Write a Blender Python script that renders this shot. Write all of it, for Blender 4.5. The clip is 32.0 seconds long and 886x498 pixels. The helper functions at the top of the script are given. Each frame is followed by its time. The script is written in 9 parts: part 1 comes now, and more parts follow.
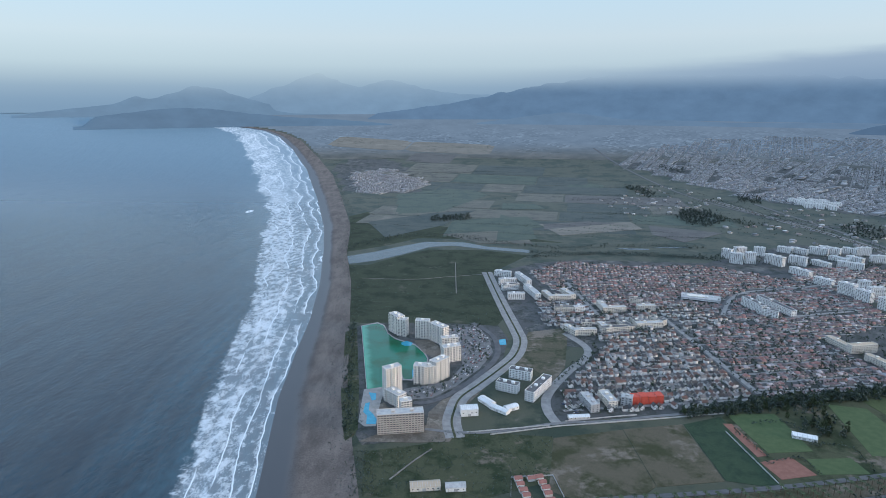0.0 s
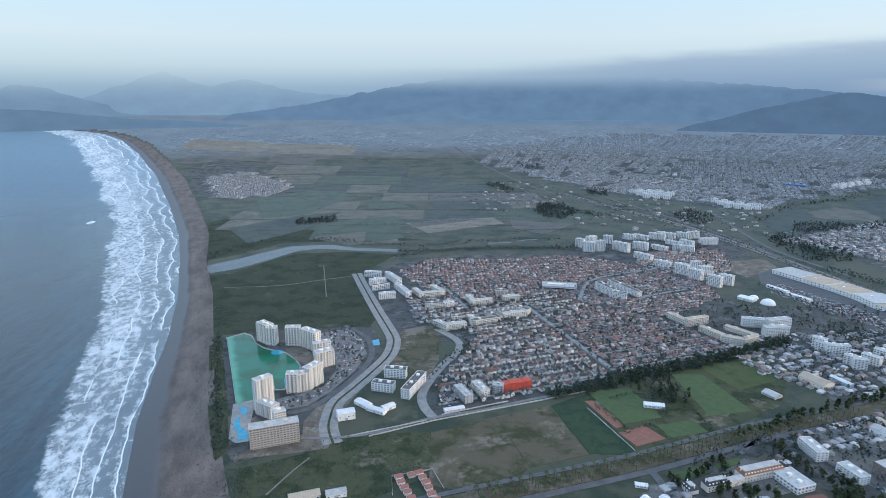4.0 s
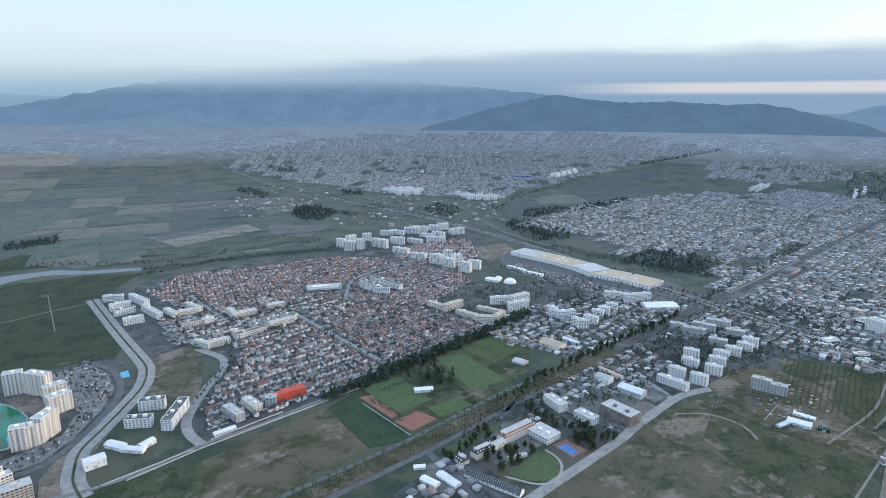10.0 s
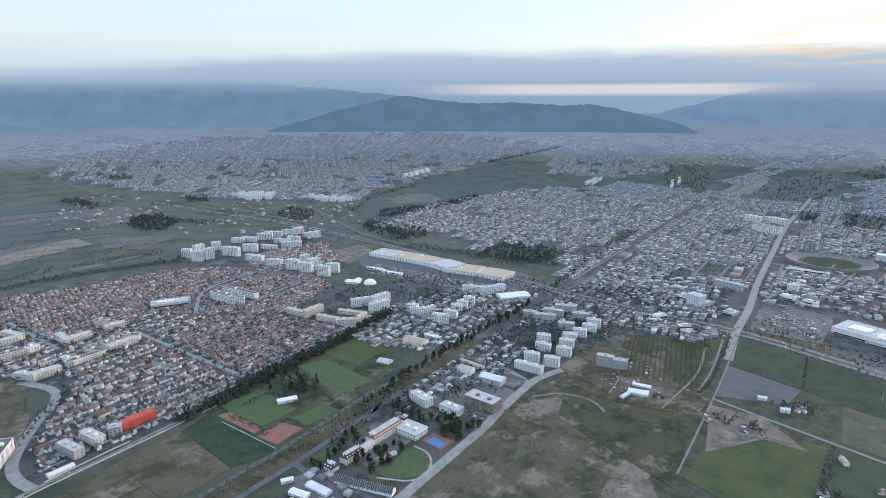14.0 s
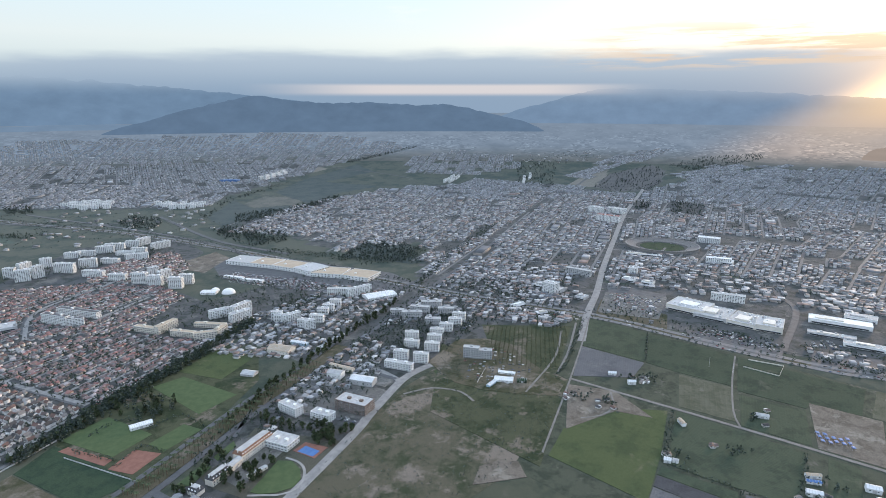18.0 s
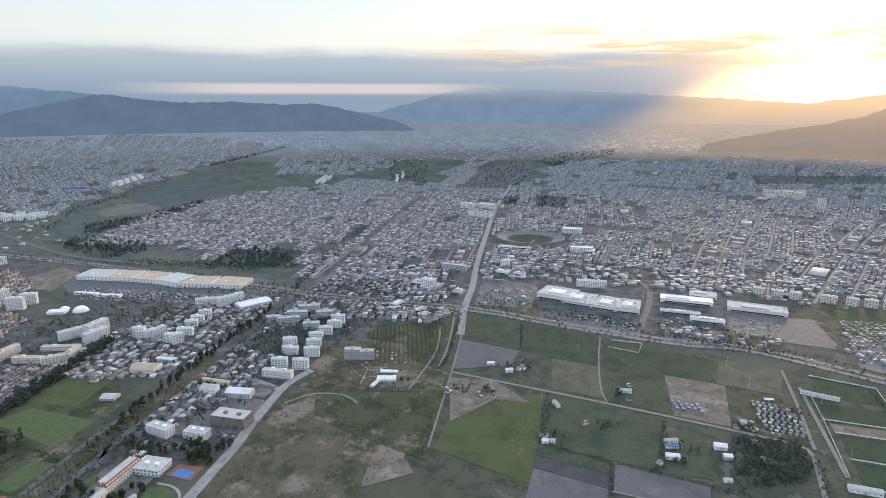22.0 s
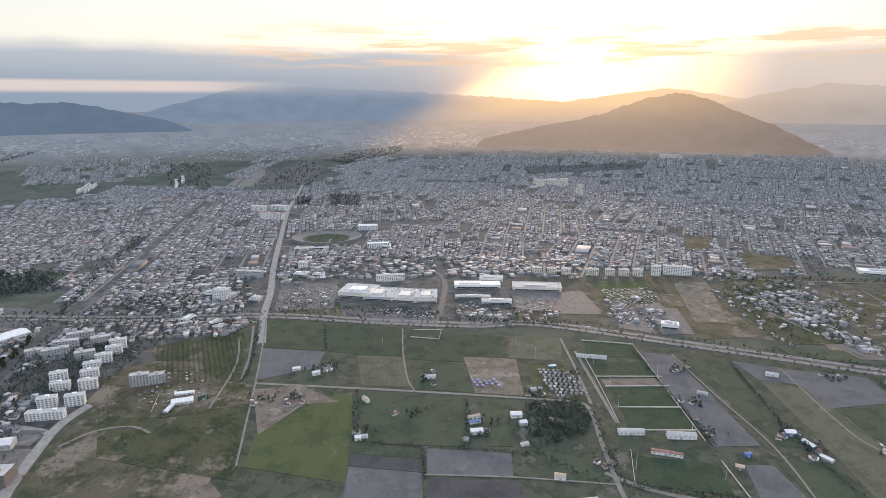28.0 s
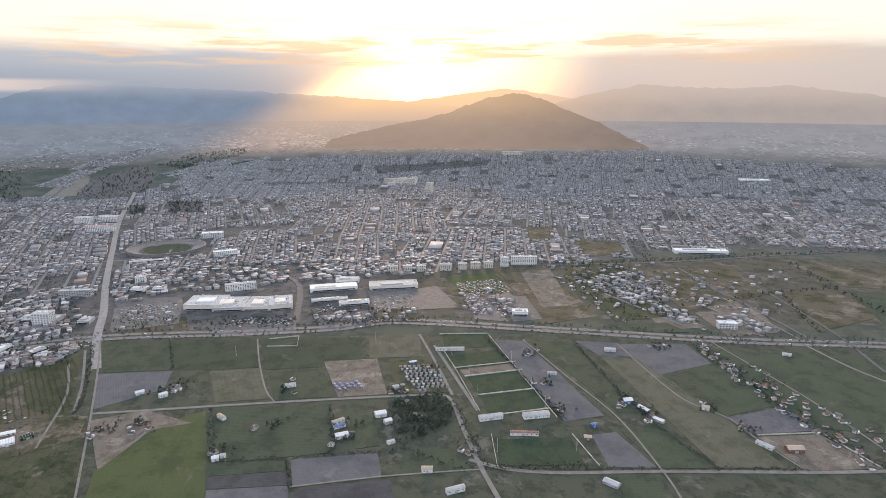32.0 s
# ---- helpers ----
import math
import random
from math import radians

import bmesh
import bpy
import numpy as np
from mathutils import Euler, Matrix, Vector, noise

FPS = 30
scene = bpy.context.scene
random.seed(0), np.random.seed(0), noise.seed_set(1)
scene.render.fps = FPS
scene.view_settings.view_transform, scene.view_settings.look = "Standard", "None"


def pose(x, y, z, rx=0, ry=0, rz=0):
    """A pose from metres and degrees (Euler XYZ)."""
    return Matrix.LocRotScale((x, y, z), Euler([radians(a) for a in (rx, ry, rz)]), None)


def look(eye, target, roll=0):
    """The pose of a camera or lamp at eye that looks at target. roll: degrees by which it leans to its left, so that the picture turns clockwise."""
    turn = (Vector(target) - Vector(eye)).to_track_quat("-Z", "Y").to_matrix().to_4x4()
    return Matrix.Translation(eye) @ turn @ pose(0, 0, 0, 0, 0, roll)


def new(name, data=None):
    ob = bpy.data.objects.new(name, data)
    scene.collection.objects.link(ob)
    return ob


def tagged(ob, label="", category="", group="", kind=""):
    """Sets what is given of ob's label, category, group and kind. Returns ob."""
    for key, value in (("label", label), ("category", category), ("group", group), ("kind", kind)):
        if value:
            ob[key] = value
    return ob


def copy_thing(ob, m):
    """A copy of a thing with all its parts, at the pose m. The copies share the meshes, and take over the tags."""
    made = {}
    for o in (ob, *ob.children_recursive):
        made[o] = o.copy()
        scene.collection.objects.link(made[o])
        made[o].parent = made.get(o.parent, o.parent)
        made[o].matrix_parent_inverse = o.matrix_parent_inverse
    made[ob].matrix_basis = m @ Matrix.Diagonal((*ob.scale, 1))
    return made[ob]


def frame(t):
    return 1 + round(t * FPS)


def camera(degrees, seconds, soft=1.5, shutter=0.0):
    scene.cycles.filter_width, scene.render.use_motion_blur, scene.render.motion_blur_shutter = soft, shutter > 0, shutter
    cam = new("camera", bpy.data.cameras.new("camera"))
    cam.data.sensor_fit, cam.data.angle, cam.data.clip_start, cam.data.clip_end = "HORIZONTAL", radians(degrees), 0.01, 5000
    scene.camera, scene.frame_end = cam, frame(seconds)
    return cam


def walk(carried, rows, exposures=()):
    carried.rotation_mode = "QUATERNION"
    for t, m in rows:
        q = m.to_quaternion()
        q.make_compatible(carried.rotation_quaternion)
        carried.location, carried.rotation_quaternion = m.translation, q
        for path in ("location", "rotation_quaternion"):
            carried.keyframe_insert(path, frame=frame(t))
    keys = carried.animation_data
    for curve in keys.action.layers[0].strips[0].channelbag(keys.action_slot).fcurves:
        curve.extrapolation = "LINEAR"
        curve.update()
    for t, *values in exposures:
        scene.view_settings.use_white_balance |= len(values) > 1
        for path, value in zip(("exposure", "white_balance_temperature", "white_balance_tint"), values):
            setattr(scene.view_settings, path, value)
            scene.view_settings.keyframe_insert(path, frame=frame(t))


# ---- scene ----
# ---- camera: it stands still in the air and turns ----
EYE = 400.0
cam = camera(71.6, 32.0, soft=0.9)
TURNS = [(0, -0.00, -13.76), (1, -3.33, -13.78), (2, -6.18, -13.79), (3, -9.19, -13.78), (3.5, -10.87, -13.76),
         (5.5, -17.74, -13.72), (6, -19.57, -13.69), (7, -23.55, -13.65), (8, -27.53, -13.63), (9, -31.57, -13.62),
         (10, -35.19, -13.60), (11, -38.57, -13.57), (12, -41.95, -13.56), (13, -45.30, -13.53), (14, -48.73, -13.53),
         (14.5, -50.40, -13.53), (16.5, -57.19, -13.53), (17, -58.88, -13.53), (18, -61.73, -13.54), (19, -64.64, -13.55),
         (20, -67.59, -13.57), (21, -70.56, -13.58), (22, -73.53, -13.60), (23, -76.46, -13.63), (24, -79.42, -13.66),
         (25, -82.67, -13.70), (25.5, -84.34, -13.71), (27.5, -91.07, -13.73), (28, -92.78, -13.74), (29, -96.32, -13.73),
         (30, -99.86, -13.72), (31, -103.23, -13.74), (32, -106.65, -13.75)]
# the camera's white balance drifts from cool to warm as it turns to the sun
BALANCE = [(0, 0.0, 5900, 10), (6, 0.24, 5950, 10), (14, 0.32, 6300, 11), (20, 0.30, 6750, 14), (26, 0.28, 7200, 18), (32, 0.28, 7500, 21)]
walk(cam, [(t, pose(0, 0, EYE, 90 + pitch, 0, yaw)) for t, yaw, pitch in TURNS], BALANCE)

# ---- sky, sun and exposure ----
SUN_AZ, SUN_EL = 105.0, 3.0
SUN_DIR = Vector((math.sin(radians(SUN_AZ)) * math.cos(radians(SUN_EL)),
                  math.cos(radians(SUN_AZ)) * math.cos(radians(SUN_EL)), math.sin(radians(SUN_EL))))

LIGHT_EL = 8.0
LIGHT_DIR = Vector((math.sin(radians(SUN_AZ)) * math.cos(radians(LIGHT_EL)), math.cos(radians(SUN_AZ)) * math.cos(radians(LIGHT_EL)), math.sin(radians(LIGHT_EL))))
world = bpy.data.worlds.new("evening_sky")
scene.world = world
world.use_nodes = True
WT = world.node_tree
WT.nodes.clear()


class Nodes:
    """Short ways to write a node tree."""

    def __init__(self, tree):
        self.t = tree

    def add(self, kind, **sets):
        n = self.t.nodes.new(kind)
        for k, v in sets.items():
            setattr(n, k, v)
        return n

    def put(self, sock, v):
        if isinstance(v, bpy.types.NodeSocket):
            self.t.links.new(v, sock)
        elif v is not None:
            sock.default_value = v

    def math(self, op, a, b=None, c=None):
        n = self.add("ShaderNodeMath", operation=op)
        for i, v in enumerate((a, b, c)):
            self.put(n.inputs[i], v)
        return n.outputs[0]

    def vmath(self, op, a, b=None):
        n = self.add("ShaderNodeVectorMath", operation=op)
        self.put(n.inputs[0], a)
        self.put(n.inputs[1], b)
        return n.outputs["Value"] if op == "DOT_PRODUCT" else n.outputs["Vector"]

    def span(self, v, a, b, c=0.0, d=1.0, smooth=True):
        n = self.add("ShaderNodeMapRange", interpolation_type="SMOOTHSTEP" if smooth else "LINEAR")
        for i, x in enumerate((v, a, b, c, d)):
            self.put(n.inputs[i], x)
        return n.outputs[0]

    def mix(self, f, a, b, blend="MIX"):
        n = self.add("ShaderNodeMix", data_type="RGBA", blend_type=blend)
        self.put(n.inputs[0], f)
        for i, v in ((6, a), (7, b)):
            self.put(n.inputs[i], (*v, 1.0) if isinstance(v, tuple) and len(v) == 3 else v)
        return n.outputs[2]

    def ramp(self, f, stops, mode="LINEAR"):
        n = self.add("ShaderNodeValToRGB")
        n.color_ramp.interpolation = mode
        e = n.color_ramp.elements
        while len(e) < len(stops):
            e.new(0.5)
        for el, (p, c) in zip(e, stops):
            el.position, el.color = p, (*c, 1.0)
        self.put(n.inputs[0], f)
        return n.outputs[0]

    def add_colour_noise(self, vec, scale):
        n = self.add("ShaderNodeTexNoise")
        self.put(n.inputs["Vector"], vec)
        n.inputs["Scale"].default_value, n.inputs["Detail"].default_value = scale, 3.0
        return self.vmath("SUBTRACT", n.outputs["Color"], (0.5, 0.5, 0.5))

    def noise(self, vec, scale, detail=3.0, rough=0.55, dims="3D"):
        n = self.add("ShaderNodeTexNoise", noise_dimensions=dims)
        self.put(n.inputs["Vector"], vec)
        n.inputs["Scale"].default_value, n.inputs["Detail"].default_value, n.inputs["Roughness"].default_value = scale, detail, rough
        return n.outputs["Fac"]


def sunlit(n, az, wz):
    """How far a direction lies on the sun's side of the slanting edge of the cloud bank."""
    edge = n.math("SUBTRACT", az, n.math("ADD", radians(94.0), n.math("MULTIPLY", wz, 1.9)))
    return n.span(edge, -0.075, 0.115)


def evening_sky(n, way):
    """The colour of the evening sky in a direction: pale air, a bank of low cloud, the glow and streaks about the sun."""
    sep = n.add("ShaderNodeSeparateXYZ")
    n.put(sep.inputs[0], way)
    wx, wy, wz = sep.outputs
    az = n.math("ARCTAN2", wx, wy)
    nishita = n.add("ShaderNodeTexSky", sky_type="NISHITA", sun_disc=False, sun_elevation=radians(LIGHT_EL), sun_rotation=radians(SUN_AZ),
                    altitude=250.0, air_density=1.0, dust_density=2.0, ozone_density=1.5)
    n.put(nishita.inputs[0], way)
    # pale evening air, by height above the horizon (sine of the angle)
    air = n.ramp(n.span(wz, -0.10, 0.90, smooth=False), [
        (0.00, (0.20, 0.32, 0.45)), (0.06, (0.22, 0.345, 0.475)), (0.09, (0.23, 0.355, 0.485)), (0.118, (0.29, 0.42, 0.54)), (0.15, (0.50, 0.61, 0.67)),
        (0.19, (0.62, 0.70, 0.73)), (0.26, (0.58, 0.73, 0.80)), (0.45, (0.86, 1.06, 1.32)), (1.0, (0.98, 1.24, 1.58))])
    sky = n.mix(0.12, air, n.mix(1.0, nishita.outputs[0], (0.35, 0.35, 0.35), "MULTIPLY"))
    # the low sun's warm side
    toward = n.math("MAXIMUM", n.vmath("DOT_PRODUCT", way, tuple(SUN_DIR)), 0.0)
    wide = n.math("POWER", toward, 9.0)
    near = n.math("POWER", toward, 95.0)
    core = n.math("POWER", toward, 900.0)
    sky = n.mix(n.math("MULTIPLY", wide, 0.55), sky, (0.78, 0.69, 0.60))
    # bank of low cloud, with a clear gap beneath it, ending in a slant before the sun
    wave = n.noise(n.vmath("MULTIPLY", way, (3.0, 3.0, 25.0)), 2.2, 4.0)
    upper = n.math("ADD", n.span(az, 0.0, 0.9, 0.040, 0.074), n.math("MULTIPLY", n.math("SUBTRACT", wave, 0.5), 0.024))
    bank = n.math("MULTIPLY", n.span(n.math("SUBTRACT", upper, wz), -0.010, 0.016), n.span(az, -0.05, 0.6))
    lit = sunlit(n, az, wz)
    bank = n.math("MULTIPLY", bank, n.math("MAXIMUM", n.span(lit, 0.0, 0.8, 1.0, 0.0), n.math("MULTIPLY", n.span(az, 1.90, 2.12), 0.9)))
    gap = n.math("MULTIPLY", n.math("MULTIPLY", n.span(wz, 0.006, 0.014), n.span(wz, 0.028, 0.022)), n.math("MULTIPLY", n.span(az, 0.75, 1.0), n.span(az, 1.42, 1.22)))
    bank_colour = n.mix(n.span(wz, 0.0, 0.075), (0.205, 0.30, 0.415), (0.36, 0.45, 0.54))
    bank_colour = n.mix(n.span(az, 1.9, 2.3), bank_colour, (0.47, 0.46, 0.46))
    bank_colour = n.mix(n.math("MULTIPLY", near, 0.9), bank_colour, (0.86, 0.62, 0.38))
    sky = n.mix(n.math("MULTIPLY", bank, 0.93), sky, bank_colour)
    sky = n.mix(n.math("MULTIPLY", gap, 0.75), sky, (0.66, 0.62, 0.60))
    # glow and streaks of cloud about the sun
    glow = n.mix(1.0, n.mix(near, (0.0, 0.0, 0.0), (0.66, 0.34, 0.08)), n.mix(core, (0.0, 0.0, 0.0), (1.7, 1.25, 0.65)), "ADD")
    sky = n.mix(1.0, sky, glow, "ADD")
    streak = n.noise(n.vmath("MULTIPLY", way, (2.2, 2.2, 30.0)), 2.3, 6.0, 0.6)
    streaks = n.math("MULTIPLY", n.span(streak, 0.46, 0.58), n.math("MULTIPLY", n.span(wz, 0.040, 0.058), n.span(wz, 0.125, 0.085)))
    sky = n.mix(n.math("MULTIPLY", n.math("MULTIPLY", streaks, n.span(toward, 0.80, 0.94)), 0.80), sky, (0.70, 0.55, 0.40))
    wisps = n.math("MULTIPLY", n.span(n.noise(n.vmath("MULTIPLY", way, (3.0, 3.0, 16.0)), 3.1, 6.0, 0.6), 0.52, 0.70), n.span(wz, 0.09, 0.14))
    return n.mix(n.math("MULTIPLY", n.math("MULTIPLY", wisps, n.span(az, 0.6, 1.4)), 0.30), sky, (0.92, 0.86, 0.80)), az, wz


W = Nodes(WT)
sky, _, _ = evening_sky(W, W.vmath("NORMALIZE", W.add("ShaderNodeTexCoord").outputs["Generated"]))
back = W.add("ShaderNodeBackground")
W.put(back.inputs[0], sky)
back.inputs[1].default_value = 1.0
W.t.links.new(back.outputs[0], W.add("ShaderNodeOutputWorld").inputs[0])

sun_data = bpy.data.lights.new("sun", "SUN")
sun_data.energy, sun_data.angle, sun_data.color = 3.0, radians(10.0), (1.0, 0.74, 0.50)
sun = new("sun", sun_data)
sun.matrix_world = look((0, 0, 0), tuple(-LIGHT_DIR))

# ---- materials ----
def material(name, low, high, size=8.0, rough=0.8, grain=0.6, bump=0.0, spec=0.3, haze_sheen=0.0, vary=0.0, island=False, coat=None):
    """Two base colours mixed by stains of the given size in metres, with finer grain, and by a change from piece to piece."""
    m = bpy.data.materials.new(name)
    m.use_nodes = True
    n = Nodes(m.node_tree)
    b = m.node_tree.nodes["Principled BSDF"]
    where = n.add("ShaderNodeNewGeometry").outputs["Position"]
    big = n.noise(where, 1.0 / size, 4.0, 0.6)
    fine = n.noise(where, grain * 3.0, 3.0, 0.6)
    f = n.math("ADD", n.math("MULTIPLY", n.span(big, 0.32, 0.68), 0.7), n.math("MULTIPLY", n.span(fine, 0.3, 0.7), 0.3))
    col = n.mix(f, low, high)
    if vary:
        one = n.add("ShaderNodeNewGeometry").outputs["Random Per Island"] if island else n.add("ShaderNodeObjectInfo").outputs["Random"]
        col = n.mix(1.0, col, n.ramp(one, [(0.0, (1 - vary,) * 3), (1.0, (1 + vary,) * 3)]), "MULTIPLY")
    n.put(b.inputs["Base Color"], col)
    b.inputs["Roughness"].default_value = rough
    b.inputs["Specular IOR Level"].default_value = spec
    # blue sheen brightens flat views of the surface, imitating haze
    if haze_sheen:
        b.inputs["Sheen Weight"].default_value, b.inputs["Sheen Roughness"].default_value = haze_sheen, 0.5
        b.inputs["Sheen Tint"].default_value = (0.60, 0.78, 1.0, 1.0)
    if bump:
        k = n.add("ShaderNodeBump")
        k.inputs["Strength"].default_value, k.inputs["Distance"].default_value = 0.6, bump
        n.put(k.inputs["Height"], fine)
        n.put(b.inputs["Normal"], k.outputs[0])
    return m


def palette(name, colours, rough=0.75, island=True, spec=0.3, haze_sheen=0.0):
    """One of several base colours for each piece, with stains."""
    m = bpy.data.materials.new(name)
    m.use_nodes = True
    n = Nodes(m.node_tree)
    b = m.node_tree.nodes["Principled BSDF"]
    one = n.add("ShaderNodeNewGeometry").outputs["Random Per Island"] if island else n.add("ShaderNodeObjectInfo").outputs["Random"]
    col = n.ramp(one, [(i / len(colours), c) for i, c in enumerate(colours)], "CONSTANT")
    where = n.add("ShaderNodeNewGeometry").outputs["Position"]
    col = n.mix(1.0, col, n.ramp(n.noise(where, 0.35, 4.0, 0.65), [(0.25, (0.72, 0.72, 0.72)), (0.75, (1.15, 1.15, 1.15))]), "MULTIPLY")
    n.put(b.inputs["Base Color"], col)
    b.inputs["Roughness"].default_value, b.inputs["Specular IOR Level"].default_value = rough, spec
    # the same bluish sheen, for haze over roofs and walls
    if haze_sheen:
        b.inputs["Sheen Weight"].default_value, b.inputs["Sheen Roughness"].default_value = haze_sheen, 0.5
        b.inputs["Sheen Tint"].default_value = (0.60, 0.78, 1.0, 1.0)
    return m


def patchy(name, dark, mid, bare, size, share=0.5, rough=0.95, haze_sheen=0.0, bump=0.3):
    """Rough ground: dark bushes, thin grass and bare earth in patches of several sizes."""
    m = bpy.data.materials.new(name)
    m.use_nodes = True
    n = Nodes(m.node_tree)
    b = m.node_tree.nodes["Principled BSDF"]
    where = n.add("ShaderNodeNewGeometry").outputs["Position"]
    bent = n.vmath("ADD", where, n.vmath("MULTIPLY", n.add_colour_noise(where, 0.03), (22.0, 22.0, 0.0)))
    big = n.noise(bent, 1.0 / size, 6.0, 0.62)
    mid_n = n.noise(where, 5.0 / size, 5.0, 0.65)
    fine = n.noise(where, 1.1, 4.0, 0.7)
    col = n.mix(n.span(n.math("ADD", big, n.math("MULTIPLY", n.math("SUBTRACT", mid_n, 0.5), 0.35)), 0.36, 0.56), dark, mid)
    col = n.mix(n.math("MULTIPLY", n.span(n.math("ADD", n.noise(bent, 0.7 / size, 5.0, 0.6), n.math("MULTIPLY", n.math("SUBTRACT", mid_n, 0.5), 0.3)), 1.03 - share, 1.15 - share), 0.9), col, bare)
    col = n.mix(1.0, col, n.ramp(fine, [(0.28, (0.62, 0.64, 0.60)), (0.72, (1.32, 1.30, 1.28))]), "MULTIPLY")
    n.put(b.inputs["Base Color"], col)
    b.inputs["Roughness"].default_value, b.inputs["Specular IOR Level"].default_value = rough, 0.15
    # blue-tinted sheen laid on the ground in place of haze
    if haze_sheen:
        b.inputs["Sheen Weight"].default_value, b.inputs["Sheen Roughness"].default_value = haze_sheen, 0.5
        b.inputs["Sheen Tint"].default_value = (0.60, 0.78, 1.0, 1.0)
    k = n.add("ShaderNodeBump")
    k.inputs["Strength"].default_value, k.inputs["Distance"].default_value = 0.7, bump
    n.put(k.inputs["Height"], mid_n)
    n.put(b.inputs["Normal"], k.outputs[0])
    return m


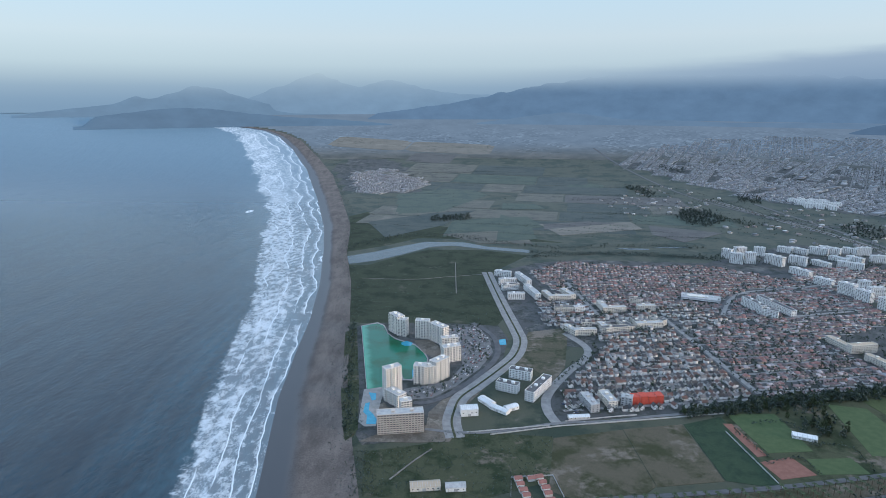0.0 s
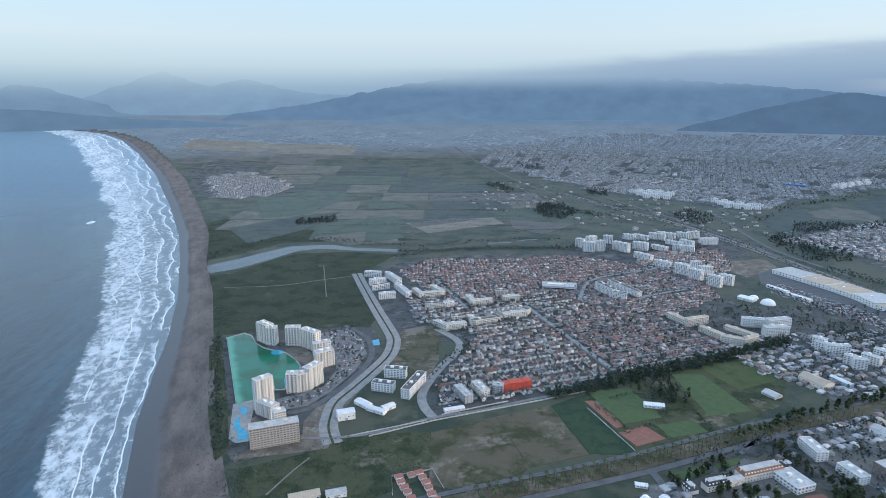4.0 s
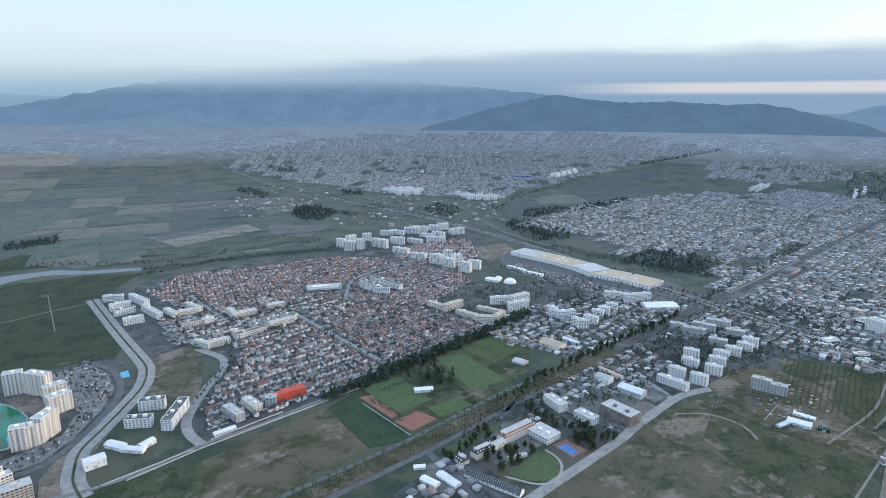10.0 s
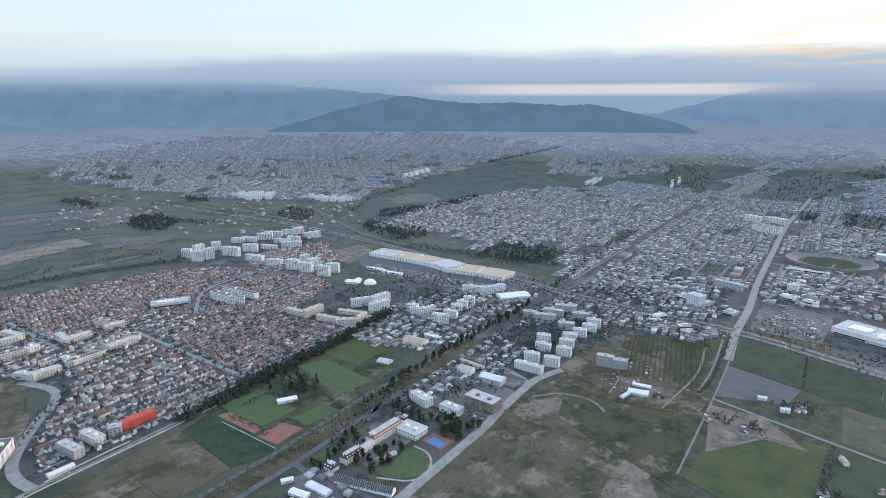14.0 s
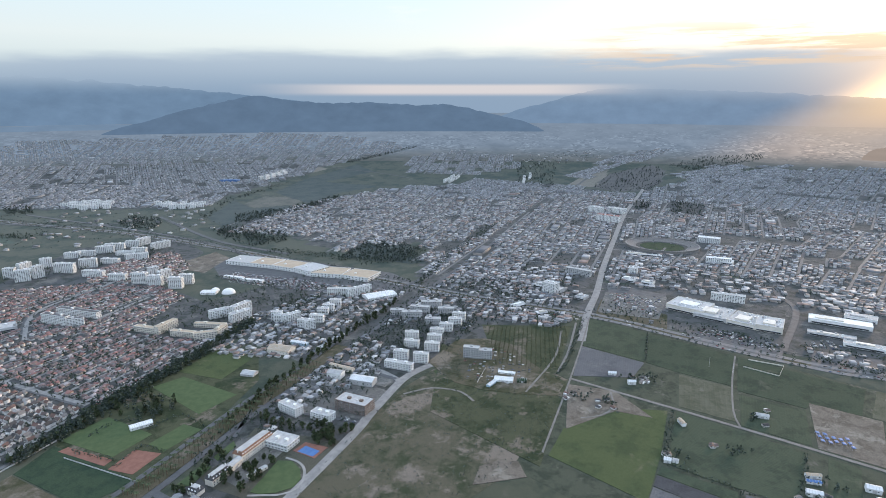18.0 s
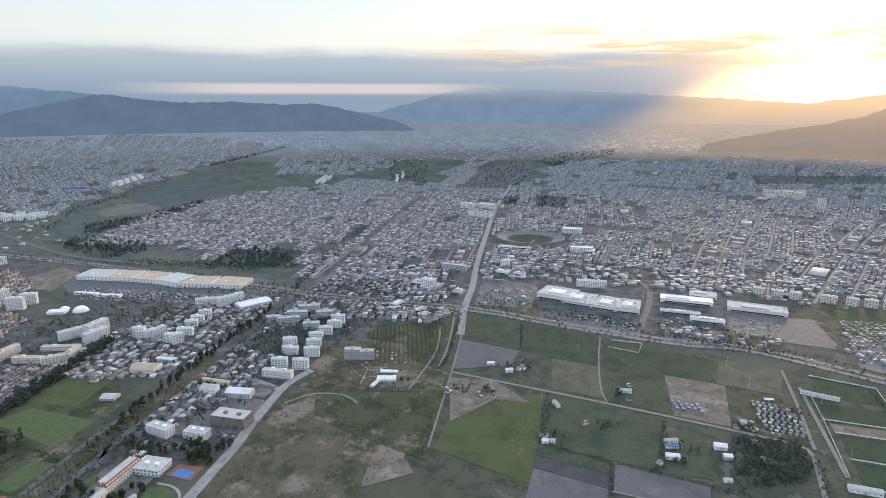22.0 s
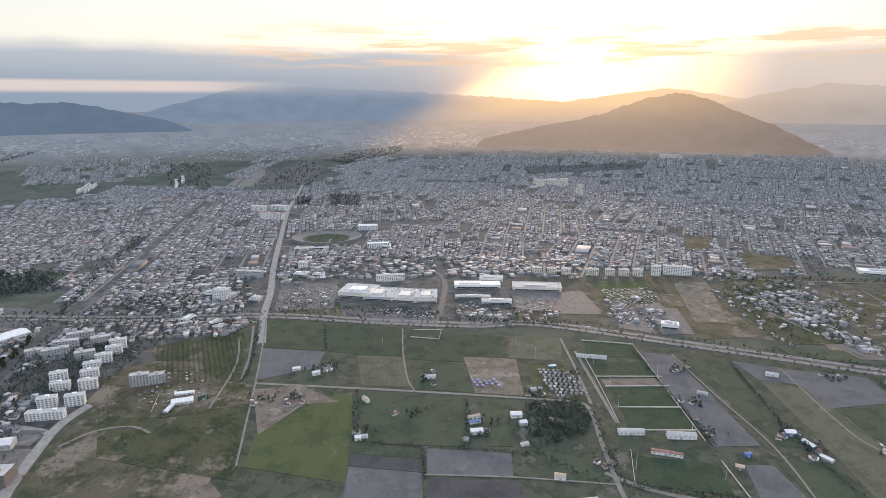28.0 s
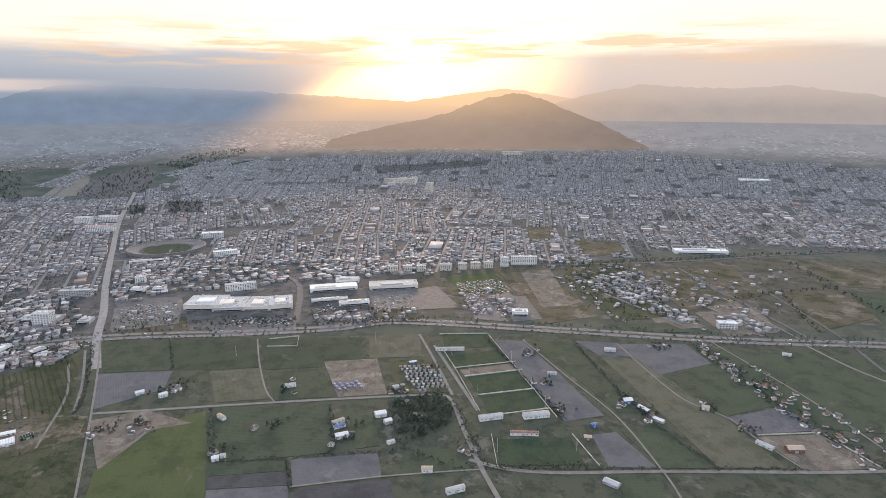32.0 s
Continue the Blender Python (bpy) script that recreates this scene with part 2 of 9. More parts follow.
M = {
    "scrub": patchy("scrub", (0.026, 0.038, 0.020), (0.060, 0.066, 0.040), (0.150, 0.126, 0.106), 38, 0.47),
    "lot": patchy("vacant_lot", (0.038, 0.048, 0.028), (0.088, 0.082, 0.060), (0.178, 0.150, 0.130), 50, 0.52),
    "farmland": patchy("farmland", (0.026, 0.038, 0.024), (0.062, 0.066, 0.044), (0.115, 0.105, 0.085), 90, 0.40, haze_sheen=0.09),
    "marsh": patchy("marsh_grass", (0.026, 0.036, 0.024), (0.044, 0.054, 0.036), (0.092, 0.088, 0.072), 48, 0.42),
    "meadow": patchy("meadow", (0.044, 0.062, 0.030), (0.064, 0.082, 0.038), (0.100, 0.104, 0.064), 44, 0.42),
    "lawn": material("lawn", (0.050, 0.078, 0.034), (0.072, 0.100, 0.046), 9, 0.9, 0.8, 0.1, 0.2),
    "turf": patchy("turf", (0.024, 0.042, 0.028), (0.034, 0.056, 0.034), (0.055, 0.070, 0.040), 24, 0.40),
    "crop": patchy("crop", (0.038, 0.053, 0.037), (0.056, 0.072, 0.049), (0.088, 0.094, 0.072), 32, 0.42),
    "stubble": patchy("stubble", (0.068, 0.074, 0.052), (0.095, 0.098, 0.074), (0.135, 0.130, 0.110), 26, 0.42),
    "tilled": patchy("tilled_soil", (0.085, 0.088, 0.098), (0.110, 0.112, 0.122), (0.135, 0.134, 0.140), 40, 0.45),
    "dark_soil": patchy("dark_soil", (0.048, 0.050, 0.056), (0.064, 0.065, 0.072), (0.088, 0.088, 0.092), 30, 0.40),
    "bare": patchy("bare_earth", (0.10, 0.088, 0.074), (0.150, 0.130, 0.112), (0.215, 0.195, 0.172), 20, 0.50),
    "dry": patchy("dry_field", (0.044, 0.048, 0.026), (0.092, 0.082, 0.060), (0.165, 0.142, 0.120), 48, 0.50),
    # far fields carry the blue sheen that imitates haze
    "far_crop": patchy("far_crop", (0.026, 0.036, 0.028), (0.043, 0.052, 0.041), (0.075, 0.074, 0.062), 60, 0.40, haze_sheen=0.11),
    "far_green": patchy("far_pasture", (0.034, 0.050, 0.034), (0.052, 0.068, 0.044), (0.08, 0.085, 0.055), 60, 0.40, haze_sheen=0.11),
    "far_dry": patchy("far_dry_field", (0.065, 0.062, 0.046), (0.100, 0.092, 0.070), (0.14, 0.125, 0.10), 60, 0.45, haze_sheen=0.11),
    "far_tan": patchy("far_tan_field", (0.120, 0.108, 0.085), (0.155, 0.138, 0.110), (0.20, 0.18, 0.15), 60, 0.45, haze_sheen=0.11),
    "far_soil": patchy("far_soil", (0.062, 0.056, 0.050), (0.082, 0.074, 0.066), (0.11, 0.10, 0.09), 60, 0.45, haze_sheen=0.11),
    "farm_base": patchy("rough_grass", (0.036, 0.046, 0.034), (0.064, 0.072, 0.054), (0.115, 0.112, 0.098), 22, 0.46),
    "dry_lot": patchy("outskirts_ground", (0.044, 0.048, 0.036), (0.080, 0.078, 0.064), (0.130, 0.122, 0.108), 34, 0.48),
    "asphalt": material("asphalt", (0.060, 0.062, 0.066), (0.105, 0.106, 0.110), 11, 0.8, 0.9, 0.0, 0.35),
    "concrete_road": material("concrete_road", (0.165, 0.163, 0.160), (0.265, 0.258, 0.25), 9, 0.85, 0.7, 0.0, 0.3),
    "dirt_road": material("dirt_road", (0.135, 0.126, 0.115), (0.205, 0.195, 0.18), 9, 0.95, 0.6, 0.1, 0.2),
    "paving": material("paving", (0.20, 0.195, 0.185), (0.30, 0.29, 0.275), 7, 0.85, 0.8),
    "forecourt": patchy("worn_concrete", (0.085, 0.083, 0.080), (0.125, 0.121, 0.116), (0.185, 0.178, 0.168), 14, 0.5, 0.85, 0.05),
    "town_ground": patchy("town_ground", (0.030, 0.034, 0.028), (0.070, 0.070, 0.070), (0.125, 0.120, 0.115), 26, 0.48, 0.92, 0.06),
    "clay": material("clay_court", (0.17, 0.080, 0.060), (0.23, 0.112, 0.085), 6, 0.9, 0.7),
    "white": material("white_paint", (0.62, 0.63, 0.63), (0.78, 0.78, 0.77), 5, 0.65, 0.9),
    "cream": material("cream_render", (0.58, 0.54, 0.48), (0.70, 0.66, 0.59), 6, 0.7, 0.9),
    "resort_wall": material("resort_render", (0.70, 0.66, 0.60), (0.82, 0.78, 0.72), 6, 0.7, 0.9),
    "grey_wall": material("grey_render", (0.34, 0.35, 0.36), (0.48, 0.48, 0.48), 6, 0.75, 0.9),
    "brown_wall": material("brown_cladding", (0.13, 0.10, 0.085), (0.20, 0.16, 0.135), 5, 0.75, 0.9),
    "dark_roof": material("dark_roof_felt", (0.075, 0.075, 0.08), (0.13, 0.13, 0.13), 6, 0.85, 0.8),
    "pale_roof": material("pale_roof_felt", (0.30, 0.30, 0.30), (0.46, 0.46, 0.45), 5, 0.8, 0.8),
    "steel": material("zinc_sheet", (0.52, 0.54, 0.55), (0.68, 0.69, 0.70), 8, 0.5, 0.8, 0.0, 0.5),
    "red_mesh": material("red_netting", (0.38, 0.060, 0.04), (0.50, 0.09, 0.06), 4, 0.8, 0.9),
    "blue": material("blue_sheet", (0.045, 0.12, 0.30), (0.07, 0.17, 0.37), 5, 0.5, 0.9),
    "tan_roof": material("tan_roof", (0.36, 0.29, 0.215), (0.44, 0.36, 0.27), 14, 0.8, 0.8),
    "yellow": material("yellow_paint", (0.55, 0.38, 0.06), (0.66, 0.47, 0.10), 6, 0.6, 0.8),
    "glass": material("window_glass", (0.030, 0.040, 0.050), (0.055, 0.065, 0.075), 3, 0.12, 0.9, 0.0, 0.6),
    "trunk": material("bark", (0.09, 0.065, 0.045), (0.15, 0.115, 0.085), 1, 0.9, 2.0),
    "leaf": material("foliage", (0.026, 0.040, 0.020), (0.060, 0.078, 0.036), 3, 0.8, 0.9, 0.0, 0.3, 0.0, 0.35),
    # blue sheen stands in for haze; distant foliage is paler and greyer for it too
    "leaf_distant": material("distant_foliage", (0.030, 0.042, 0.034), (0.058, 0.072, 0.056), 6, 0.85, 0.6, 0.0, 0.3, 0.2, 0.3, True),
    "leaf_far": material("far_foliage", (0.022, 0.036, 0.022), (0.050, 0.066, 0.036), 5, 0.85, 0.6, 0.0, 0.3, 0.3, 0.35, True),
    "roofs_grey": palette("house_roofs_grey", [(0.076, 0.072, 0.072), (0.115, 0.090, 0.083), (0.054, 0.050, 0.049), (0.187, 0.173, 0.166), (0.133, 0.083, 0.068), (0.072, 0.072, 0.076), (0.302, 0.288, 0.277), (0.151, 0.090, 0.076)]),
    "roofs_brown": palette("house_roofs_brown", [(0.203, 0.125, 0.118), (0.153, 0.108, 0.104), (0.247, 0.138, 0.125), (0.176, 0.132, 0.128), (0.115, 0.088, 0.086), (0.269, 0.140, 0.122), (0.165, 0.120, 0.116), (0.373, 0.330, 0.325), (0.093, 0.084, 0.088), (0.219, 0.155, 0.148)]),
    "roofs_town": palette("town_roofs", [(0.141, 0.147, 0.157), (0.217, 0.221, 0.229), (0.092, 0.094, 0.101), (0.206, 0.142, 0.117), (0.326, 0.326, 0.330), (0.125, 0.131, 0.142), (0.179, 0.183, 0.193), (0.076, 0.077, 0.081), (0.179, 0.126, 0.107), (0.477, 0.467, 0.457), (0.249, 0.247, 0.249), (0.120, 0.110, 0.107), (0.369, 0.362, 0.355)], 0.72, spec=0.3, haze_sheen=0.12),
    "walls_town": palette("town_walls", [(0.343, 0.345, 0.347), (0.464, 0.463, 0.463), (0.262, 0.266, 0.270), (0.383, 0.345, 0.318), (0.202, 0.207, 0.212), (0.585, 0.572, 0.559)], 0.6),
    "old_asphalt": material("worn_asphalt", (0.115, 0.116, 0.118), (0.175, 0.174, 0.172), 9, 0.8, 0.9),
    "walls_house": palette("house_walls", [(0.56, 0.55, 0.54), (0.68, 0.67, 0.66), (0.42, 0.38, 0.35), (0.50, 0.42, 0.37), (0.40, 0.39, 0.39), (0.72, 0.71, 0.70)]),
    "walls_white": palette("white_house_walls", [(0.70, 0.69, 0.68), (0.78, 0.77, 0.76), (0.62, 0.60, 0.58), (0.48, 0.45, 0.42), (0.74, 0.74, 0.74), (0.80, 0.79, 0.78)]),
    # far town palettes, flattened towards blue-grey to imitate haze
    "roofs_far": palette("far_town_roofs", [(0.17, 0.175, 0.185), (0.22, 0.225, 0.235), (0.15, 0.15, 0.155), (0.20, 0.175, 0.165), (0.28, 0.285, 0.295), (0.18, 0.185, 0.195), (0.21, 0.215, 0.225), (0.14, 0.142, 0.148), (0.40, 0.405, 0.41), (0.19, 0.19, 0.20)], 0.8, haze_sheen=0.15),
    "walls_far": palette("far_town_walls", [(0.32, 0.33, 0.34), (0.40, 0.41, 0.42), (0.26, 0.27, 0.28), (0.34, 0.33, 0.325), (0.50, 0.50, 0.51)], 0.8, haze_sheen=0.1),
    "roof_one": palette("one_house_roof", [(0.072, 0.069, 0.069), (0.112, 0.086, 0.079), (0.052, 0.049, 0.048), (0.173, 0.162, 0.155), (0.130, 0.081, 0.066), (0.068, 0.069, 0.072), (0.144, 0.086, 0.072)], 0.7, False),
    "wall_one": palette("one_house_wall", [(0.70, 0.69, 0.67), (0.76, 0.75, 0.74), (0.60, 0.57, 0.54), (0.72, 0.71, 0.70)], 0.7, False),
    "car_one": palette("one_car_paint", [(0.6, 0.6, 0.6), (0.75, 0.75, 0.75), (0.05, 0.05, 0.055), (0.3, 0.31, 0.32), (0.55, 0.55, 0.54), (0.12, 0.13, 0.15), (0.22, 0.05, 0.045), (0.42, 0.43, 0.44), (0.08, 0.085, 0.09), (0.06, 0.09, 0.16)], 0.35, False, 0.5),
    "rubber": material("rubber", (0.02, 0.02, 0.02), (0.035, 0.035, 0.035), 1, 0.8, 2.0),
    "car_paint": palette("car_paint", [(0.6, 0.6, 0.6), (0.75, 0.75, 0.75), (0.05, 0.05, 0.055), (0.3, 0.31, 0.32), (0.55, 0.55, 0.54), (0.12, 0.13, 0.15), (0.22, 0.05, 0.045), (0.42, 0.43, 0.44), (0.08, 0.085, 0.09), (0.06, 0.09, 0.16)], 0.6, spec=0.3),
}

# ---- tools for shapes ----
def rise(r):
    """The plain lies flat, then climbs gently towards its far edge."""
    return 300.0 * np.maximum(0.0, (np.asarray(r, dtype=float) - 2600.0) / 2350.0) ** 2


def level(x, y):
    return float(rise(math.hypot(x, y)))


def link(name, verts, faces, mats, parent=None, which=None, smooth=False, label="", category="", kind="", group=""):
    me = bpy.data.meshes.new(name)
    me.from_pydata(verts, [], faces)
    for m in (mats if isinstance(mats, (list, tuple)) else [mats]):
        me.materials.append(m)
    if which is not None:
        me.polygons.foreach_set("material_index", np.asarray(which, dtype=np.int32))
    if smooth:
        me.polygons.foreach_set("use_smooth", np.ones(len(me.polygons), dtype=bool))
    me.update()
    ob = new(name, me)
    if parent is not None:
        ob.parent = parent
    return tagged(ob, label, category, group, kind)


def part(name, bm, mat, parent, label=""):
    me = bpy.data.meshes.new(name)
    bm.to_mesh(me)
    bm.free()
    for m in (mat if isinstance(mat, (list, tuple)) else [mat]):
        me.materials.append(m)
    ob = new(name, me)
    ob.parent = parent
    return tagged(ob, label)


def thing(name, label, category, m=None, group=""):
    ob = new(name)
    ob.empty_display_size = 1.0
    if m is not None:
        ob.matrix_basis = m
    return tagged(ob, label, category, group)


def box(bm, x0, y0, z0, x1, y1, z1, turn=None):
    """A box; its corner edges are left sharp."""
    vs = [bm.verts.new(p) for p in ((x0, y0, z0), (x1, y0, z0), (x1, y1, z0), (x0, y1, z0), (x0, y0, z1), (x1, y0, z1), (x1, y1, z1), (x0, y1, z1))]
    for f in ((3, 2, 1, 0), (4, 5, 6, 7), (0, 1, 5, 4), (1, 2, 6, 5), (2, 3, 7, 6), (3, 0, 4, 7)):
        bm.faces.new([vs[i] for i in f])
    if turn is not None:
        bmesh.ops.transform(bm, matrix=turn, verts=vs)
    return vs


def boxes_bm(*rows):
    bm = bmesh.new()
    for r in rows:
        box(bm, *r)
    return bm


def slab(name, pts, mat, z=0.2, parent=None, depth=0.6, **tags):
    """A flat plot with the given outline; its sides go into the ground."""
    area = sum(a[0] * b[1] - b[0] * a[1] for a, b in zip(pts, pts[1:] + pts[:1]))
    pts = pts if area > 0 else pts[::-1]
    n = len(pts)
    verts = [(x, y, z + level(x, y)) for x, y in pts] + [(x, y, z - depth + level(x, y)) for x, y in pts]
    faces = [tuple(range(n))] + [(i, i + n, (i + 1) % n + n, (i + 1) % n) for i in range(n)]
    return link(name, verts, faces, mat, parent, **tags)


def draped(name, pts, mat, z, cell=45.0, **tags):
    """A wide plot that follows the land, in square pieces."""
    p = np.array(pts, dtype=float)
    xs, ys = np.arange(p[:, 0].min(), p[:, 0].max() + cell, cell), np.arange(p[:, 1].min(), p[:, 1].max() + cell, cell)
    X, Y = np.meshgrid(xs, ys, indexing="ij")
    mid = np.stack([X[:-1, :-1] + cell / 2, Y[:-1, :-1] + cell / 2], -1)
    ok = inside(mid.reshape(-1, 2), pts) & (np.hypot(*mid.reshape(-1, 2).T) < 4900)
    r, c = X.shape
    i = (np.arange(r - 1)[:, None] * c + np.arange(c - 1)[None]).reshape(-1)[ok]
    faces = np.stack([i, i + c, i + c + 1, i + 1], 1)
    verts = np.stack([X, Y, rise(np.hypot(X, Y)) + z], -1).reshape(-1, 3)
    used = np.unique(faces)
    back = np.full(len(verts), -1)
    back[used] = np.arange(len(used))
    return link(name, verts[used].tolist(), back[faces].tolist(), mat, smooth=True, **tags)


def smooth_line(pts, step=12.0):
    """A curve through the points, as even short steps."""
    p = [np.array(q, dtype=float) for q in pts]
    p = [2 * p[0] - p[1]] + p + [2 * p[-1] - p[-2]]
    out = []
    for a, b, c, d in zip(p, p[1:], p[2:], p[3:]):
        k = max(1, int(np.linalg.norm(c - b) / step))
        for i in range(k):
            t = i / k
            out.append(0.5 * (2 * b + (c - a) * t + (2 * a - 5 * b + 4 * c - d) * t * t + (3 * b - a - 3 * c + d) * t ** 3))
    out.append(p[-2])
    return np.array(out)


def sides(line):
    d = np.gradient(line, axis=0)
    d /= np.linalg.norm(d, axis=1)[:, None] + 1e-9
    return np.stack([-d[:, 1], d[:, 0]], 1)


def ribbon(name, pts, width, mat, z=0.3, depth=0.5, parent=None, offset=0.0, step=12.0, curve=True, **tags):
    line = smooth_line(pts, step) if curve else np.array(pts, dtype=float)
    s = sides(line)
    a, b = line + s * (offset + width / 2), line + s * (offset - width / 2)
    k = len(line)
    verts = [(*q, z + level(*q)) for q in a] + [(*q, z + level(*q)) for q in b] + [(*q, z - depth + level(*q)) for q in a] + [(*q, z - depth + level(*q)) for q in b]
    faces = []
    for i in range(k - 1):
        faces += [(i, i + k, i + k + 1, i + 1), (i + 2 * k, i, i + 1, i + 1 + 2 * k), (i + k, i + 3 * k, i + 1 + 3 * k, i + 1 + k)]
    return link(name, verts, faces, mat, parent, **tags)


def inside(pts, poly):
    x, y = pts[:, 0], pts[:, 1]
    ok = np.zeros(len(pts), dtype=bool)
    for (x1, y1), (x2, y2) in zip(poly, poly[1:] + poly[:1]):
        if y1 == y2:
            continue
        c = ((y1 > y) != (y2 > y)) & (x < (x2 - x1) * (y - y1) / (y2 - y1) + x1)
        ok ^= c
    return ok


def near_line(pts, line, reach):
    """Which points lie within reach of a line."""
    line = np.array(line, dtype=float)
    best = np.full(len(pts), 1e9)
    for a, b in zip(line[:-1], line[1:]):
        d = b - a
        t = np.clip(((pts - a) @ d) / (d @ d + 1e-9), 0, 1)
        best = np.minimum(best, np.linalg.norm(pts - a - t[:, None] * d, axis=1))
    return best < reach


def gabled(name, at, size, angle, wall_h, roof_h, mats, which_roof=None, eave=0.4, flat=None, **tags):
    """Many small houses in one mesh: walls and, on each, a gabled or flat roof."""
    n = len(at)
    hw, hd = size[:, 0] / 2, size[:, 1] / 2
    c, s = np.cos(angle), np.sin(angle)
    flat = np.zeros(n, dtype=bool) if flat is None else flat
    rh = np.where(flat, 0.35, roof_h)
    base = rise(np.hypot(at[:, 0], at[:, 1]))

    def place(lx, ly, lz):
        return np.stack([at[:, 0] + c * lx - s * ly, at[:, 1] + s * lx + c * ly, lz + 0 * lx + base], 1)
    ew, ed = hw + eave, hd + eave
    inset = np.where(flat, ed, 0.0)
    v = [place(-hw, -hd, 0 * hw), place(hw, -hd, 0 * hw), place(hw, hd, 0 * hw), place(-hw, hd, 0 * hw),
         place(-hw, -hd, wall_h), place(hw, -hd, wall_h), place(hw, hd, wall_h), place(-hw, hd, wall_h),
         place(-ew, -ed, wall_h), place(ew, -ed, wall_h), place(ew, ed, wall_h), place(-ew, ed, wall_h),
         place(-ew, -inset, wall_h + rh), place(ew, -inset, wall_h + rh), place(ew, inset, wall_h + rh), place(-ew, inset, wall_h + rh)]
    verts = np.stack(v, 1).reshape(-1, 3)
    f4 = np.array([(0, 1, 5, 4), (1, 2, 6, 5), (2, 3, 7, 6), (3, 0, 4, 7),
                   (8, 9, 13, 12), (10, 11, 15, 14), (12, 13, 14, 15), (9, 10, 14, 13), (11, 8, 12, 15)])
    faces = (np.arange(n)[:, None, None] * 16 + f4[None]).reshape(-1, 4)
    me = bpy.data.meshes.new(name)
    me.vertices.add(len(verts))
    me.vertices.foreach_set("co", verts.astype(np.float32).ravel())
    me.loops.add(faces.size)
    me.loops.foreach_set("vertex_index", faces.astype(np.int32).ravel())
    me.polygons.add(len(faces))
    me.polygons.foreach_set("loop_start", np.arange(0, faces.size, 4, dtype=np.int32))
    me.polygons.foreach_set("loop_total", np.full(len(faces), 4, dtype=np.int32))
    for m in mats:
        me.materials.append(m)
    per = np.tile(np.array([0, 0, 0, 0, 1, 1, 1, 1, 1]), (n, 1))
    me.polygons.foreach_set("material_index", per.astype(np.int32).ravel())
    me.update(calc_edges=True)
    ob = new(name, me)
    return tagged(ob, kind="stuff", **tags)


RNG = np.random.default_rng(7)


def rows_in(poly, angle, step, row, jitter=0.6, pair=None):
    """Places along rows that fill an outline. pair: every second gap between rows is that wide (a street)."""
    p = np.array(poly, dtype=float)
    a = radians(angle)
    u, v = np.array([math.cos(a), math.sin(a)]), np.array([-math.sin(a), math.cos(a)])
    lo_u, hi_u, lo_v, hi_v = (p @ u).min(), (p @ u).max(), (p @ v).min(), (p @ v).max()
    out, y, i = [], lo_v, 0
    while y < hi_v:
        xs = np.arange(lo_u + (i % 2) * step * 0.3, hi_u, step)
        out.append(xs[:, None] * u + y * v)
        y += row if (pair is None or i % 2 == 0) else pair
        i += 1
    q = np.concatenate(out)
    q = q + RNG.uniform(-jitter, jitter, q.shape)
    return q[inside(q, poly)]

# ---- ground, sea, shore ----
COAST = [(-186, 557), (-198, 640), (-219, 781), (-230, 939), (-240, 1101), (-265, 1322), (-317, 1643), (-377, 1953), (-516, 2541), (-723, 3302), (-918, 3826), (-1087, 4157), (-1215, 4288), (-1386, 4341), (-1543, 4346)]
SAND_EDGE = [(-93, 556), (-111, 640), (-139, 781), (-167, 987), (-212, 1321), (-261, 1580), (-306, 1953), (-428, 2540), (-571, 3156), (-732, 3614), (-927, 4059), (-1051, 4211), (-1182, 4310), (-1344, 4358)]
CY = np.array([-5000.0, 0.0] + [p[1] for p in COAST] + [COAST[-1][1] + 60.0, 5000.0])
CX = np.array([-207.0, -166.0] + [p[0] for p in COAST] + [-2600.0, -2700.0])
SY = np.array([-5000.0, 0.0] + [p[1] for p in SAND_EDGE] + [COAST[-1][1] + 60.0, 5000.0])
SX = np.array([-90.0, -30.0] + [p[0] for p in SAND_EDGE] + [SAND_EDGE[-1][0] - 60.0, -1900.0])


def coast_x(y):
    return np.interp(y, CY, CX)


def grid_mesh(name, X, Y, Z, mat, **tags):
    r, c = X.shape
    verts = np.stack([X, Y, Z], 2).reshape(-1, 3)
    i = np.arange(r - 1)[:, None] * c + np.arange(c - 1)[None]
    faces = np.stack([i, i + 1, i + c + 1, i + c], 2).reshape(-1, 4)
    return link(name, verts.tolist(), faces.tolist(), mat, smooth=True, **tags)


rad = np.concatenate([np.linspace(0.02, 450, 8), np.linspace(490, 2200, 24), np.geomspace(2250, 4980, 44)])
ang = np.radians(np.linspace(0, 360, 241))
RR, AA = np.meshgrid(rad, ang, indexing="ij")
GX, GY = RR * np.sin(AA), RR * np.cos(AA)
off = GX - coast_x(GY)
GZ = np.where(off > 35, 0.0, -9.0 * np.clip((35 - off) / 60, 0, 1)) + rise(RR)
ground = grid_mesh("ground", GX[:, ::-1], GY[:, ::-1], GZ[:, ::-1], M["farmland"], kind="structure", label="flat coastal plain of dry grass and farmland", category="ground")

# sea, in lines that follow the shore
sea_mat = bpy.data.materials.new("sea_water")
sea_mat.use_nodes = True
N = Nodes(sea_mat.node_tree)
B = sea_mat.node_tree.nodes["Principled BSDF"]
B.inputs["Specular IOR Level"].default_value = 0.28
where = N.add("ShaderNodeNewGeometry").outputs["Position"]
shore = N.add("ShaderNodeAttribute", attribute_name="offshore").outputs["Fac"]
along = N.vmath("MULTIPLY", where, (1.0, 0.32, 1.0))
